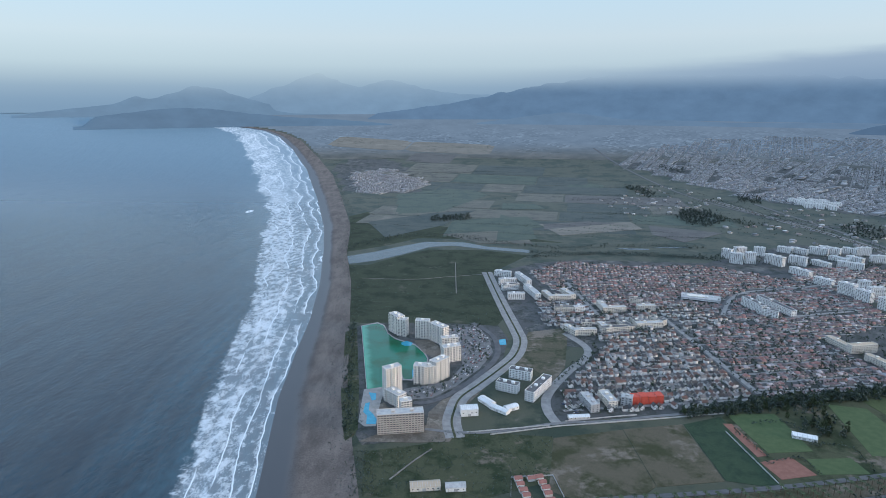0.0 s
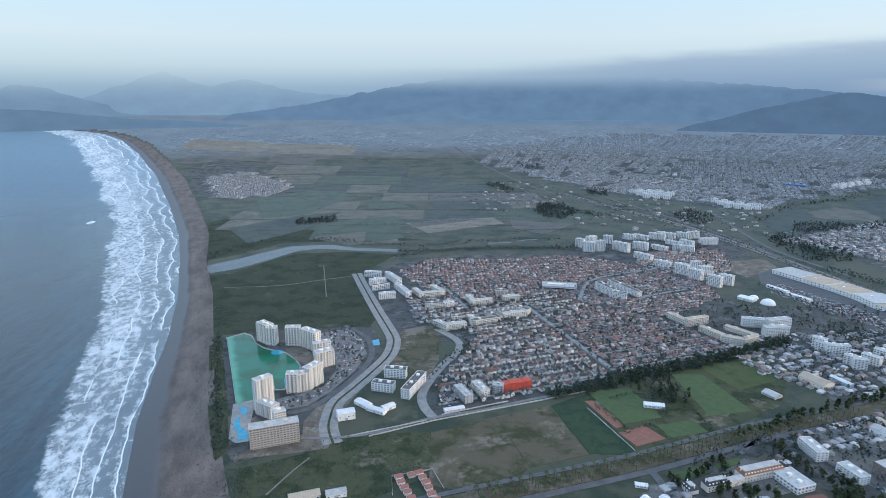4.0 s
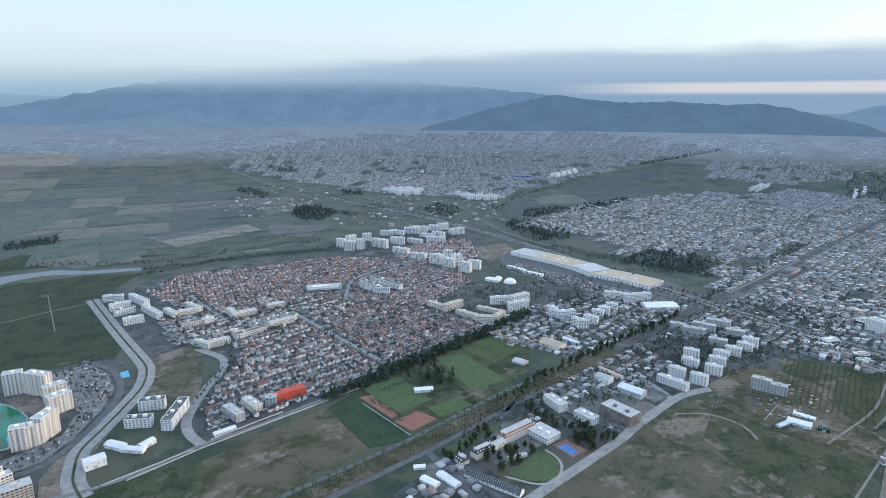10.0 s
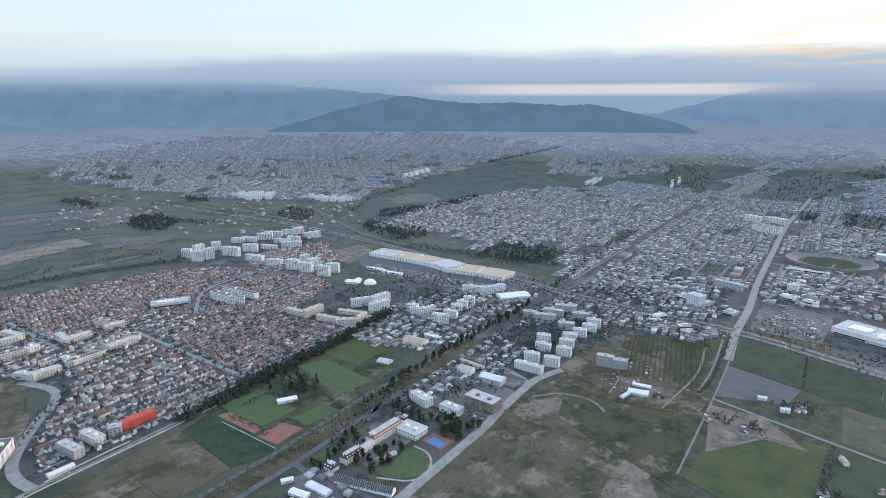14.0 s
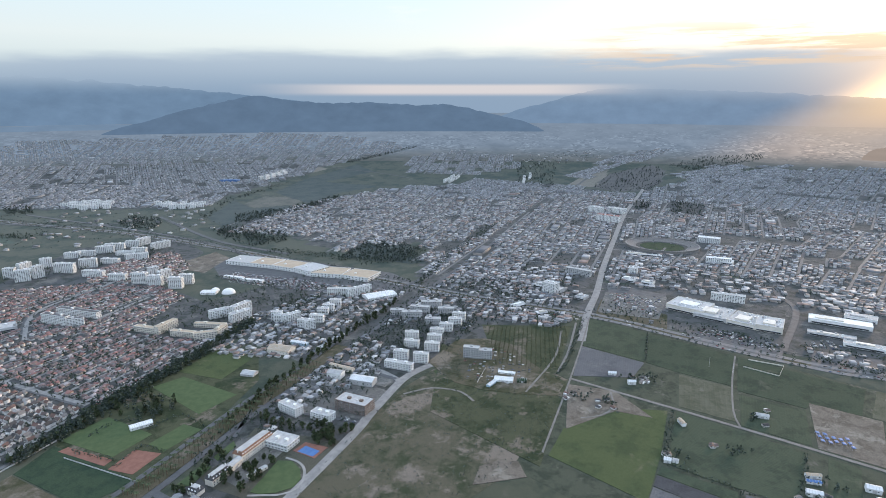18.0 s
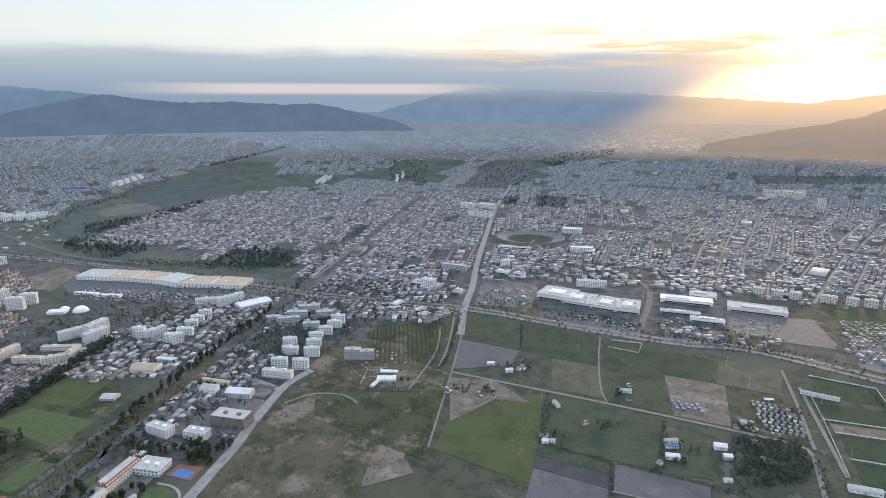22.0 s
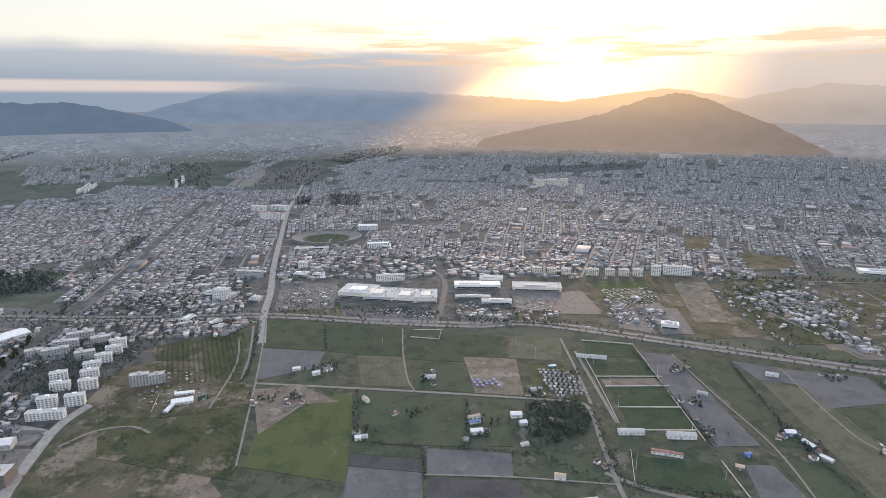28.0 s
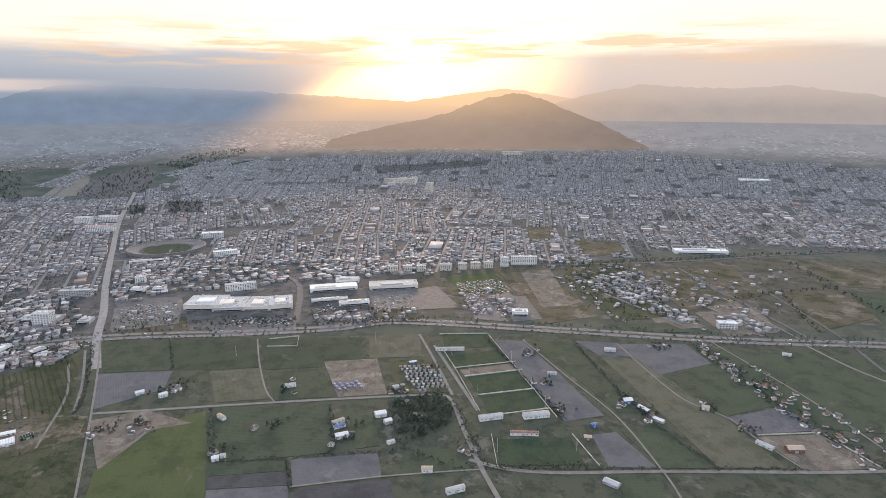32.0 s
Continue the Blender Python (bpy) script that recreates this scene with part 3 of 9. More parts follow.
wob = N.math("ADD", N.math("MULTIPLY", N.math("SUBTRACT", N.noise(where, 0.003, 2.0), 0.5), 22.0), N.math("MULTIPLY", N.math("SUBTRACT", N.noise(where, 0.05, 2.0), 0.5), 2.6))
run = N.math("ADD", shore, wob)
grain = N.vmath("MULTIPLY", where, (1.0, 0.6, 1.0))
ragged = N.math("ADD", N.math("MULTIPLY", N.math("SUBTRACT", N.noise(along, 0.009, 3.0, 0.6), 0.5), 46.0), N.math("MULTIPLY", N.math("SUBTRACT", N.noise(where, 0.09, 4.0, 0.65), 0.5), 16.0))
lace = N.math("ADD", N.math("MULTIPLY", N.noise(grain, 0.085, 7.0, 0.66), 0.68), N.math("MULTIPLY", N.noise(grain, 0.5, 5.0, 0.68), 0.32))
drift = N.noise(along, 0.02, 3.0, 0.55)
zone = N.math("MULTIPLY", N.span(N.math("ADD", run, ragged), 66.0, 60.0), N.span(run, -0.6, 0.6))
# dense boiling foam behind the outer break, thinning to torn lace towards the land
thick = N.math("ADD", N.span(run, 6.0, 44.0, -0.04, 0.07), N.math("MULTIPLY", N.math("SUBTRACT", drift, 0.5), 0.26))
cut_at = N.math("SUBTRACT", 0.56, thick)
foam = N.math("MULTIPLY", zone, N.math("ADD", N.math("MULTIPLY", N.span(N.math("SUBTRACT", lace, cut_at), -0.06, 0.10), 0.52), N.span(thick, -0.12, 0.2, 0.10, 0.28)))
for k, (front, trail, cover) in enumerate(((0.6, 4.0, 0.15), (9.0, 7.0, 0.30), (21.0, 10.0, 0.34), (36.0, 12.0, 0.36), (52.0, 12.0, 0.46))):
    # each breaker: a thin bright front towards the land and a thinning veil of foam behind it
    d = N.math("SUBTRACT", run, N.math("ADD", front, N.math("MULTIPLY", N.math("SUBTRACT", N.noise(N.vmath("ADD", where, (0.0, 900.0 * k, 0.0)), 0.005, 2.0), 0.5), 17.0)))
    here = N.span(N.noise(N.vmath("ADD", where, (500.0 * k, 0.0, 0.0)), 0.006, 2.0), cover, cover + 0.10)
    line = N.math("MULTIPLY", N.span(d, -0.5, -0.1), N.span(d, 1.3, 0.3))
    behind = N.math("MULTIPLY", N.math("MULTIPLY", N.span(d, -0.3, 0.3), N.span(d, trail, 0.0, 0.0, 0.7)), N.span(lace, 0.42, 0.56, 0.1, 1.0))
    foam = N.math("MAXIMUM", foam, N.math("MULTIPLY", here, N.math("MAXIMUM", N.math("MULTIPLY", line, 0.92), behind)))
gush = N.add("ShaderNodeVectorMath", operation="LENGTH")
N.put(gush.inputs[0], N.vmath("MULTIPLY", N.vmath("SUBTRACT", where, (-710.0, 2222.0, 0.0)), (1.0, 0.45, 0.0)))
foam = N.math("MAXIMUM", foam, N.math("MULTIPLY", N.span(gush.outputs["Value"], 15.0, 8.0), N.span(lace, 0.36, 0.5)))
foam = N.math("MINIMUM", foam, 1.0)
sp = N.add("ShaderNodeSeparateXYZ")
N.put(sp.inputs[0], where)
deep = N.mix(N.span(shore, 30.0, 140.0), (0.014, 0.046, 0.066), N.mix(N.span(shore, 190.0, 800.0), (0.003, 0.018, 0.030), (0.008, 0.036, 0.060)))
# light and dark of swell and chop painted into the water colour
swell_tone = N.math("ADD", N.math("MULTIPLY", N.noise(N.vmath("MULTIPLY", where, (1.0, 0.30, 1.0)), 0.022, 3.0, 0.6), 0.5), N.math("MULTIPLY", N.noise(N.vmath("MULTIPLY", where, (1.0, 0.45, 1.0)), 0.11, 6.0, 0.7), 0.5))
deep = N.mix(1.0, deep, N.ramp(swell_tone, [(0.36, (0.45, 0.50, 0.55)), (0.5, (1.0, 1.0, 1.0)), (0.66, (1.75, 1.65, 1.60))]), "MULTIPLY")
# distant water painted paler, standing in for the bright sky it reflects
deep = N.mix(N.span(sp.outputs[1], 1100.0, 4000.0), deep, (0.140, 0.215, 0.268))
N.put(B.inputs["Base Color"], N.mix(foam, deep, (0.72, 0.76, 0.79)))
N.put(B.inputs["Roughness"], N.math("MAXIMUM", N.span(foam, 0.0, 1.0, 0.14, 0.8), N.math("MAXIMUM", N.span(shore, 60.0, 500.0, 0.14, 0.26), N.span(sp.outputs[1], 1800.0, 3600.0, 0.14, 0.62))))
k = N.add("ShaderNodeBump")
k.inputs["Strength"].default_value, k.inputs["Distance"].default_value = 0.9, 1.3
chop = N.math("ADD", N.noise(N.vmath("MULTIPLY", where, (0.9, 0.45, 1.0)), 0.14, 6.0, 0.62), N.math("MULTIPLY", N.noise(N.vmath("MULTIPLY", where, (1.0, 0.35, 1.0)), 0.018, 2.0), 2.2))
N.put(k.inputs["Height"], chop)
N.put(B.inputs["Normal"], k.outputs[0])
ys = np.concatenate([np.linspace(-2500, 300, 30), np.linspace(330, 2500, 220), np.geomspace(2530, 4950, 50)])
offs = np.concatenate([np.linspace(-40, 230, 70), np.geomspace(236, 4800, 44)])
YY, OO = np.meshgrid(ys, offs, indexing="ij")
XX = coast_x(YY) - OO
keep_r = np.hypot(XX, YY)
shrink = np.minimum(1.0, 4994 / keep_r)
swell = 0.30 * np.sin((OO + 30 * np.sin(YY / 170.0)) / 26.0 * 2 * np.pi * np.clip(OO / 100, 0.7, 1.0)) * np.clip((OO - 5) / 40, 0, 1) * np.clip(1 - OO / 1200, 0.3, 1)
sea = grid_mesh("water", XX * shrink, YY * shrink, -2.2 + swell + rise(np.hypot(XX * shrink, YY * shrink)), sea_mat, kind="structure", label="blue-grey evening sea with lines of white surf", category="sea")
at = sea.data.attributes.new("offshore", "FLOAT", "POINT")
at.data.foreach_set("value", (OO / np.interp(YY, [450, 900, 1600, 2800, 3900, 4900], [1.48, 1.8, 2.8, 4.0, 5.0, 5.5])).astype(np.float32).ravel())

# beach
sand_mat = bpy.data.materials.new("beach_sand")
sand_mat.use_nodes = True
N = Nodes(sand_mat.node_tree)
B = sand_mat.node_tree.nodes["Principled BSDF"]
where = N.add("ShaderNodeNewGeometry").outputs["Position"]
wet = N.add("ShaderNodeAttribute", attribute_name="wet").outputs["Fac"]
blot = N.math("ADD", N.math("MULTIPLY", N.noise(N.vmath("MULTIPLY", where, (1.0, 0.35, 1.0)), 0.035, 6.0, 0.65), 0.6), N.math("MULTIPLY", N.noise(where, 0.5, 5.0, 0.7), 0.4))
dry = N.mix(N.span(blot, 0.36, 0.64), (0.062, 0.052, 0.047), (0.150, 0.126, 0.112))
wetness = N.span(N.math("ADD", wet, N.math("MULTIPLY", N.math("SUBTRACT", blot, 0.5), 0.5)), 0.12, 0.50)
N.put(B.inputs["Base Color"], N.mix(wetness, dry, (0.034, 0.034, 0.038)))
N.put(B.inputs["Roughness"], N.span(wetness, 0.0, 1.0, 0.95, 0.35))
ys = np.concatenate([np.linspace(-900, 430, 12), np.linspace(450, 2500, 140), np.geomspace(2530, COAST[-1][1] + 40, 50)])
ts = np.linspace(0, 1, 14)
YY, TT = np.meshgrid(ys, ts, indexing="ij")
x0, x1 = coast_x(YY) - 16, np.interp(YY, SY, SX) + 6
XX = x0 + (x1 - x0) * TT
ZZ = -2.9 + 3.35 * np.clip(TT / 0.45, 0, 1) ** 0.8 + 0.25 * np.sin(YY / 23.0 + XX / 9.0) * TT * (1 - TT) + rise(np.hypot(XX, YY))
beach = grid_mesh("beach", XX, YY, ZZ, sand_mat, kind="structure", label="grey-brown sandy beach, dark and wet along the water", category="beach")
at = beach.data.attributes.new("wet", "FLOAT", "POINT")
at.data.foreach_set("value", (1 - TT / 0.55).clip(0, 1).astype(np.float32).ravel())


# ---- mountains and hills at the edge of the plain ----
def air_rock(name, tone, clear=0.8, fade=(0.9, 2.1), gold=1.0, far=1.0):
    """Distant slopes seen through much air: a plain glowing backdrop, its haze painted in, whose tone drowns in the
    sky's own colour towards its crown.
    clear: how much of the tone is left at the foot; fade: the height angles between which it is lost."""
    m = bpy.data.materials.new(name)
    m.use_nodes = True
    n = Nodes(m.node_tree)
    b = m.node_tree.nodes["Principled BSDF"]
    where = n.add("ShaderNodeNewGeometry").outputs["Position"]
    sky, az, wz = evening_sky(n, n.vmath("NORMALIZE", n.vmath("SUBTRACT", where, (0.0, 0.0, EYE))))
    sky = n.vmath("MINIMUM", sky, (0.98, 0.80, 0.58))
    # light and dark of the slopes' relief, painted as noise in the tone
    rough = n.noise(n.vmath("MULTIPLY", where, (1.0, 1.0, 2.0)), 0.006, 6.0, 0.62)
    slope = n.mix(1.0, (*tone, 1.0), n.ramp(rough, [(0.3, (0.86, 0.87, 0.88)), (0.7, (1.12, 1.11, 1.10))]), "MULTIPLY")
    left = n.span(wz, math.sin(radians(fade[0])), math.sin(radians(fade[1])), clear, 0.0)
    # shafts of sunlight painted into the glow colour on the sun's side
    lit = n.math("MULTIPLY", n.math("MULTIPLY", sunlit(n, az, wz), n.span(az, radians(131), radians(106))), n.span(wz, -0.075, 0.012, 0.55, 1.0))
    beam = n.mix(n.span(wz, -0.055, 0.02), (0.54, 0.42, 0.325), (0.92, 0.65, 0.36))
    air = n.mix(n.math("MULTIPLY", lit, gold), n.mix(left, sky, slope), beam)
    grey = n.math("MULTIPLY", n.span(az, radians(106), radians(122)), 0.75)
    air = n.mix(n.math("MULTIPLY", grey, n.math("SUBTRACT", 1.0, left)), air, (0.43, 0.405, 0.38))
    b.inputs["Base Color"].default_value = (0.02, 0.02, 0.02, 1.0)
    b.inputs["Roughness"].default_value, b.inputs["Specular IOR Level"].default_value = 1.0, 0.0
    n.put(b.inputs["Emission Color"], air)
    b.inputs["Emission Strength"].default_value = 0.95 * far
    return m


def ridge(name, profile, far, deep, mat, rough=0.14, label="", seed=0, taper=1.6):
    """A range of hills along a skyline of (bearing, height angle) in degrees."""
    b = np.arange(profile[0][0], profile[-1][0] + 0.01, 0.2)
    el = np.interp(b, [p[0] for p in profile], [p[1] for p in profile])
    el = np.convolve(np.pad(el, 2, mode="edge"), np.ones(5) / 5, "valid")
    foot = float(rise(far - deep))
    top = np.maximum(EYE + far * np.tan(np.radians(el)), foot + 2.0)
    ends = np.clip(np.minimum(b - b[0], b[-1] - b) / taper, 0, 1)
    top = foot + (top - foot) * (ends * ends * (3 - 2 * ends)) + 1.0
    top = foot + (top - foot) * (1 + 0.06 * np.array([noise.fractal(Vector((x * 0.9, 7.0, seed)), 1.0, 2.0, 5) for x in b]))
    k = 14
    X, Y, Z = [], [], []
    for j in range(k + 1):
        t = j / k
        wob = np.array([noise.fractal(Vector((x * 0.35, t * 2.0, seed)), 1.0, 2.0, 5) for x in b])
        r = far - deep * (1 - t) + 0 * b
        base = rise(r)
        h = base + np.maximum(top - base, 0.0) * ((t ** 1.3) * (1 + rough * wob * (1 - t) * 2.5) if j < k else 1.0)
        X.append(r * np.sin(np.radians(b)))
        Y.append(r * np.cos(np.radians(b)))
        Z.append(np.maximum(h, 0.0) - (6.0 if j == 0 else 0.0))
    back = min(far + (40.0 if "cape" in name else 220.0), 4988.0) + 0 * b
    X.append(back * np.sin(np.radians(b)))
    Y.append(back * np.cos(np.radians(b)))
    Z.append(Z[-1] + 0.0)
    ob = grid_mesh(name, np.array(X), np.array(Y), np.array(Z), mat, kind="structure", label=label, category="mountain")
    return ob


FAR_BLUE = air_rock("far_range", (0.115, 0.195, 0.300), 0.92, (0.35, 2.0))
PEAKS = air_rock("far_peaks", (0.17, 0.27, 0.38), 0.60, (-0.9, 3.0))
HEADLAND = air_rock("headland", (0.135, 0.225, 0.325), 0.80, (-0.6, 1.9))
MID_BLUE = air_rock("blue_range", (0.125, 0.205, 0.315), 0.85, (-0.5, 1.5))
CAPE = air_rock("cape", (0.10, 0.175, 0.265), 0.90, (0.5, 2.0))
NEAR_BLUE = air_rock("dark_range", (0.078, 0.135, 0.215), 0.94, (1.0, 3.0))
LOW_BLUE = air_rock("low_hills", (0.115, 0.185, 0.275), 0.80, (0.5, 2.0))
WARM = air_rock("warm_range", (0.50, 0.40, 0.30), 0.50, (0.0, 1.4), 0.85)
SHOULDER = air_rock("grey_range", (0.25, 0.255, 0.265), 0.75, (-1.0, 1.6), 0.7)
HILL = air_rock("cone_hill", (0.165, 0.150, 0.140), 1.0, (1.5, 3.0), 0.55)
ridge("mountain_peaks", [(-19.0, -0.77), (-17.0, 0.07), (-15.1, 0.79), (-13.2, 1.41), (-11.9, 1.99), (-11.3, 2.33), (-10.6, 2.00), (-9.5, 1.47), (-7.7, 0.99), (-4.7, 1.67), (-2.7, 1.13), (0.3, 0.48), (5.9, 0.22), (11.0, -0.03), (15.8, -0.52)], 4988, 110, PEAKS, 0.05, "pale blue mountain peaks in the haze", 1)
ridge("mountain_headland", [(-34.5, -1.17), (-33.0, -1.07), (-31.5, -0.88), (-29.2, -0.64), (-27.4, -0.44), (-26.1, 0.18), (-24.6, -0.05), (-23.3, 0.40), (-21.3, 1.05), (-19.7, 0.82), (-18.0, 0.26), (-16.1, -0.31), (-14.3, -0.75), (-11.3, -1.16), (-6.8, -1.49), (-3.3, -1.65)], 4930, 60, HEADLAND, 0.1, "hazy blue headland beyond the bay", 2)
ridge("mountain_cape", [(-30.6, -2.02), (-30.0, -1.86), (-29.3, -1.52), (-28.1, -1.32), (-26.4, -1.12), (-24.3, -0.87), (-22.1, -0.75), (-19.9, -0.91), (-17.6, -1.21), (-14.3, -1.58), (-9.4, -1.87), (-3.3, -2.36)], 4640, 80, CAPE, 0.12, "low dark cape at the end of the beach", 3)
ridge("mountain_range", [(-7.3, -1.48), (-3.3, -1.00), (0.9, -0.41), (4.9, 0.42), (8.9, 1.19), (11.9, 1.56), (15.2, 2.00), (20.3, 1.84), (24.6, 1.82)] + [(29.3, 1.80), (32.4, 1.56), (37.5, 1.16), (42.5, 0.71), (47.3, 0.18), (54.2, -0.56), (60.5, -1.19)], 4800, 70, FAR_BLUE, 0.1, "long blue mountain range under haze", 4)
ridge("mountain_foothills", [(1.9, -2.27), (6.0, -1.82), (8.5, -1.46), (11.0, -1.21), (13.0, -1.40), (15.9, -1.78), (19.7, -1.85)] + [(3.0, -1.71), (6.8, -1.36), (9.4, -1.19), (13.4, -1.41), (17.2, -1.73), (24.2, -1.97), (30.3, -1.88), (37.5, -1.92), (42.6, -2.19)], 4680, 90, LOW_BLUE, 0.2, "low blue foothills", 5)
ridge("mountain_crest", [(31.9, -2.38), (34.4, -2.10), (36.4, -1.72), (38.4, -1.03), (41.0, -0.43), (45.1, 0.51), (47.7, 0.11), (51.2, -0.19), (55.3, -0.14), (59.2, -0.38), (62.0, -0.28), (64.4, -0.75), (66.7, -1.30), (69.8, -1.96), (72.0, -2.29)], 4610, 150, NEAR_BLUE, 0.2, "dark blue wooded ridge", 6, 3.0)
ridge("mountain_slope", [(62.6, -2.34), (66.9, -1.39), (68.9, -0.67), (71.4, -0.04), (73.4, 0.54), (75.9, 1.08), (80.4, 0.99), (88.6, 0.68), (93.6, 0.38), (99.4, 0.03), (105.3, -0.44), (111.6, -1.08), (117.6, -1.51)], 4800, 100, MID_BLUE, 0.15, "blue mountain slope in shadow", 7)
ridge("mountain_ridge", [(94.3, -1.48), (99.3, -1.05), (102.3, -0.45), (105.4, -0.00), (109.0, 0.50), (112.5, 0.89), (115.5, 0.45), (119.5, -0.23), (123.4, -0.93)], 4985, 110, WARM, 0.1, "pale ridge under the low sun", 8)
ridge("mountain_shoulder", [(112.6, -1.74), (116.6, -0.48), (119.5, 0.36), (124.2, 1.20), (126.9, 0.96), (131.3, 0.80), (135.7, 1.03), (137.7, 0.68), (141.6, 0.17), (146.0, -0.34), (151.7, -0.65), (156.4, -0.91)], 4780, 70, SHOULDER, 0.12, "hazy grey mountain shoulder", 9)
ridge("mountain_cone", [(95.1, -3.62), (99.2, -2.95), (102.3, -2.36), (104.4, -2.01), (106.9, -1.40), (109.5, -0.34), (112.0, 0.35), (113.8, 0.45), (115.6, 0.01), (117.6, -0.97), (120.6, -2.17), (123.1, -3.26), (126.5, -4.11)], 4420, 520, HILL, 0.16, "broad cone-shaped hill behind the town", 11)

# ---- plots of land ----
def plot(name, pts, mat, z, label, category="field"):
    return slab(name, pts, M[mat], z, kind="structure", label=label, category=category)


plot("ground_marsh", [(-235, 1466), (-187, 1465), (-123, 1543), (-37, 1628), (101, 1620), (224, 1563), (130, 1422), (103, 1383), (102, 1237), (118, 1098), (98, 1048), (-4, 1063), (-150, 1064), (-174, 1070), (-216, 1321)], "marsh", 0.15, "dark green coastal marsh grass", "marsh")
plot("ground_suburb", [(120, 1399), (230, 1484), (349, 1518), (654, 1482), (986, 1688), (1216, 1569), (1121, 1339), (865, 1203), (787, 816), (687, 781), (395, 745), (280, 725), (146, 705), (135, 731), (157, 795), (204, 869), (242, 945), (138, 970), (131, 1115)], "town_ground", 0.12, "paved ground of a housing estate", "ground")
plot("ground_resort", [(-155, 1046), (-99, 1081), (99, 1056), (112, 986), (93, 893), (36, 797), (21, 755), (21, 674), (-97, 654), (-107, 677), (-122, 798)], "town_ground", 0.14, "paved resort grounds", "ground")
plot("ground_dune", [(-175, 1041), (-154, 1035), (-119, 798), (-106, 690), (-117, 652), (-142, 781)], "scrub", 0.45, "dark shrubs on the dune behind the beach", "ground")
plot("ground_worksite", [(-102, 661), (-78, 680), (-21, 699), (-19, 732), (-1, 766), (42, 800), (63, 808), (37, 761), (19, 722), (14, 675), (8, 661), (-33, 659)], "bare", 0.2, "raked bare earth of a building site", "ground")
plot("ground_shore_scrub", [(-327, 2110), (-274, 2197), (-159, 2026), (-44, 1968), (132, 1844), (348, 1705), (126, 1751), (-73, 1768), (-164, 1669), (-259, 1604), (-287, 1865)], "marsh", 0.12, "dark scrub and reeds behind the beach", "ground")
plot("ground_vacant_lot", [(150, 1017), (219, 1038), (213, 985), (187, 871), (161, 823), (123, 852), (106, 882), (131, 949)], "lot", 0.2, "vacant lot of dry grass", "field")
plot("ground_scrub", [(3, 685), (59, 680), (134, 672), (115, 582), (41, 552), (-49, 607)], "scrub", 0.15, "dark scrubland", "ground")
plot("ground_scrub", [(-84, 556), (-92, 640), (-20, 656), (3, 683), (-49, 607), (38, 552)], "scrub", 0.14, "dark scrubland behind the beach", "ground")
plot("field_dry", [(134, 669), (223, 688), (226, 573), (174, 527), (111, 566)], "dry", 0.25, "dry brown field", "field")
plot("field_bare", [(224, 689), (302, 701), (303, 582), (227, 572)], "dry", 0.27, "dry field with a bare middle", "field")
plot("field_green", [(304, 701), (359, 720), (360, 568), (305, 583)], "turf", 0.3, "dark green grass field", "field")
plot("ground_sports_club", [(360, 719), (395, 745), (520, 766), (627, 793), (688, 774), (673, 700), (606, 634), (467, 586), (361, 564)], "scrub", 0.13, "grounds of a sports club", "ground")
plot("field_pitch", [(369, 727), (433, 727), (432, 640), (377, 636)], "lawn", 0.3, "mown grass sports pitch", "pitch")
plot("field_pitch", [(415, 624), (467, 626), (469, 595), (412, 594)], "lawn", 0.3, "small bright green pitch", "pitch")
plot("field_pitch", [(570, 763), (656, 778), (662, 701), (582, 685)], "meadow", 0.3, "worn yellow-green football pitch", "pitch")
plot("field_pitch", [(517, 753), (562, 741), (558, 628), (494, 630)], "lawn", 0.3, "mown green football pitch", "pitch")
plot("tennis_court", [(359, 618), (399, 628), (409, 593), (366, 585)], "clay", 0.34, "red clay tennis courts", "court")
plot("tennis_court", [(354, 703), (365, 702), (374, 631), (361, 628)], "clay", 0.34, "strip of red clay courts", "court")
plot("ground_district", [(210, 473), (290, 492), (513, 564), (830, 593), (1147, 653), (1328, 604), (1287, 475), (1012, 364), (798, 363), (785, 437), (706, 451), (556, 425), (400, 404), (336, 361), (238, 401)], "town_ground", 0.1, "paved and built-up ground", "ground")
plot("ground_park", [(762, 999), (1177, 937), (1147, 653), (830, 593), (680, 601), (731, 836)], "town_ground", 0.11, "built-up ground with trees", "ground")
plot("ground_lot", [(393, 399), (550, 420), (681, 434), (767, 426), (801, 356), (789, 274), (710, 229), (564, 221), (453, 255), (375, 326)], "lot", 0.16, "vacant scrubland with bare patches", "ground")
plot("field_patch", [(758, 424), (801, 361), (754, 353), (727, 393)], "meadow", 0.28, "rough grass triangle by the road", "field")
plot("ground_yard", [(795, 358), (864, 290), (826, 241), (761, 255), (702, 275), (732, 339)], "lot", 0.2, "stony yard of a depot", "ground")
plot("ground_retail", [(1064, 1252), (1176, 1192), (1189, 778), (1138, 671), (1048, 716), (986, 847), (960, 1100)], "asphalt", 0.2, "wide asphalt car park of a shopping centre", "car park")
plot("field_bare_lot", [(972, 1300), (1138, 1315), (1111, 1234), (977, 1173)], "bare", 0.22, "bare levelled lot", "field")
plot("ground_orchard", [(973, 442), (1043, 294), (839, 255), (818, 345)], "scrub", 0.22, "orchard ground", "field")
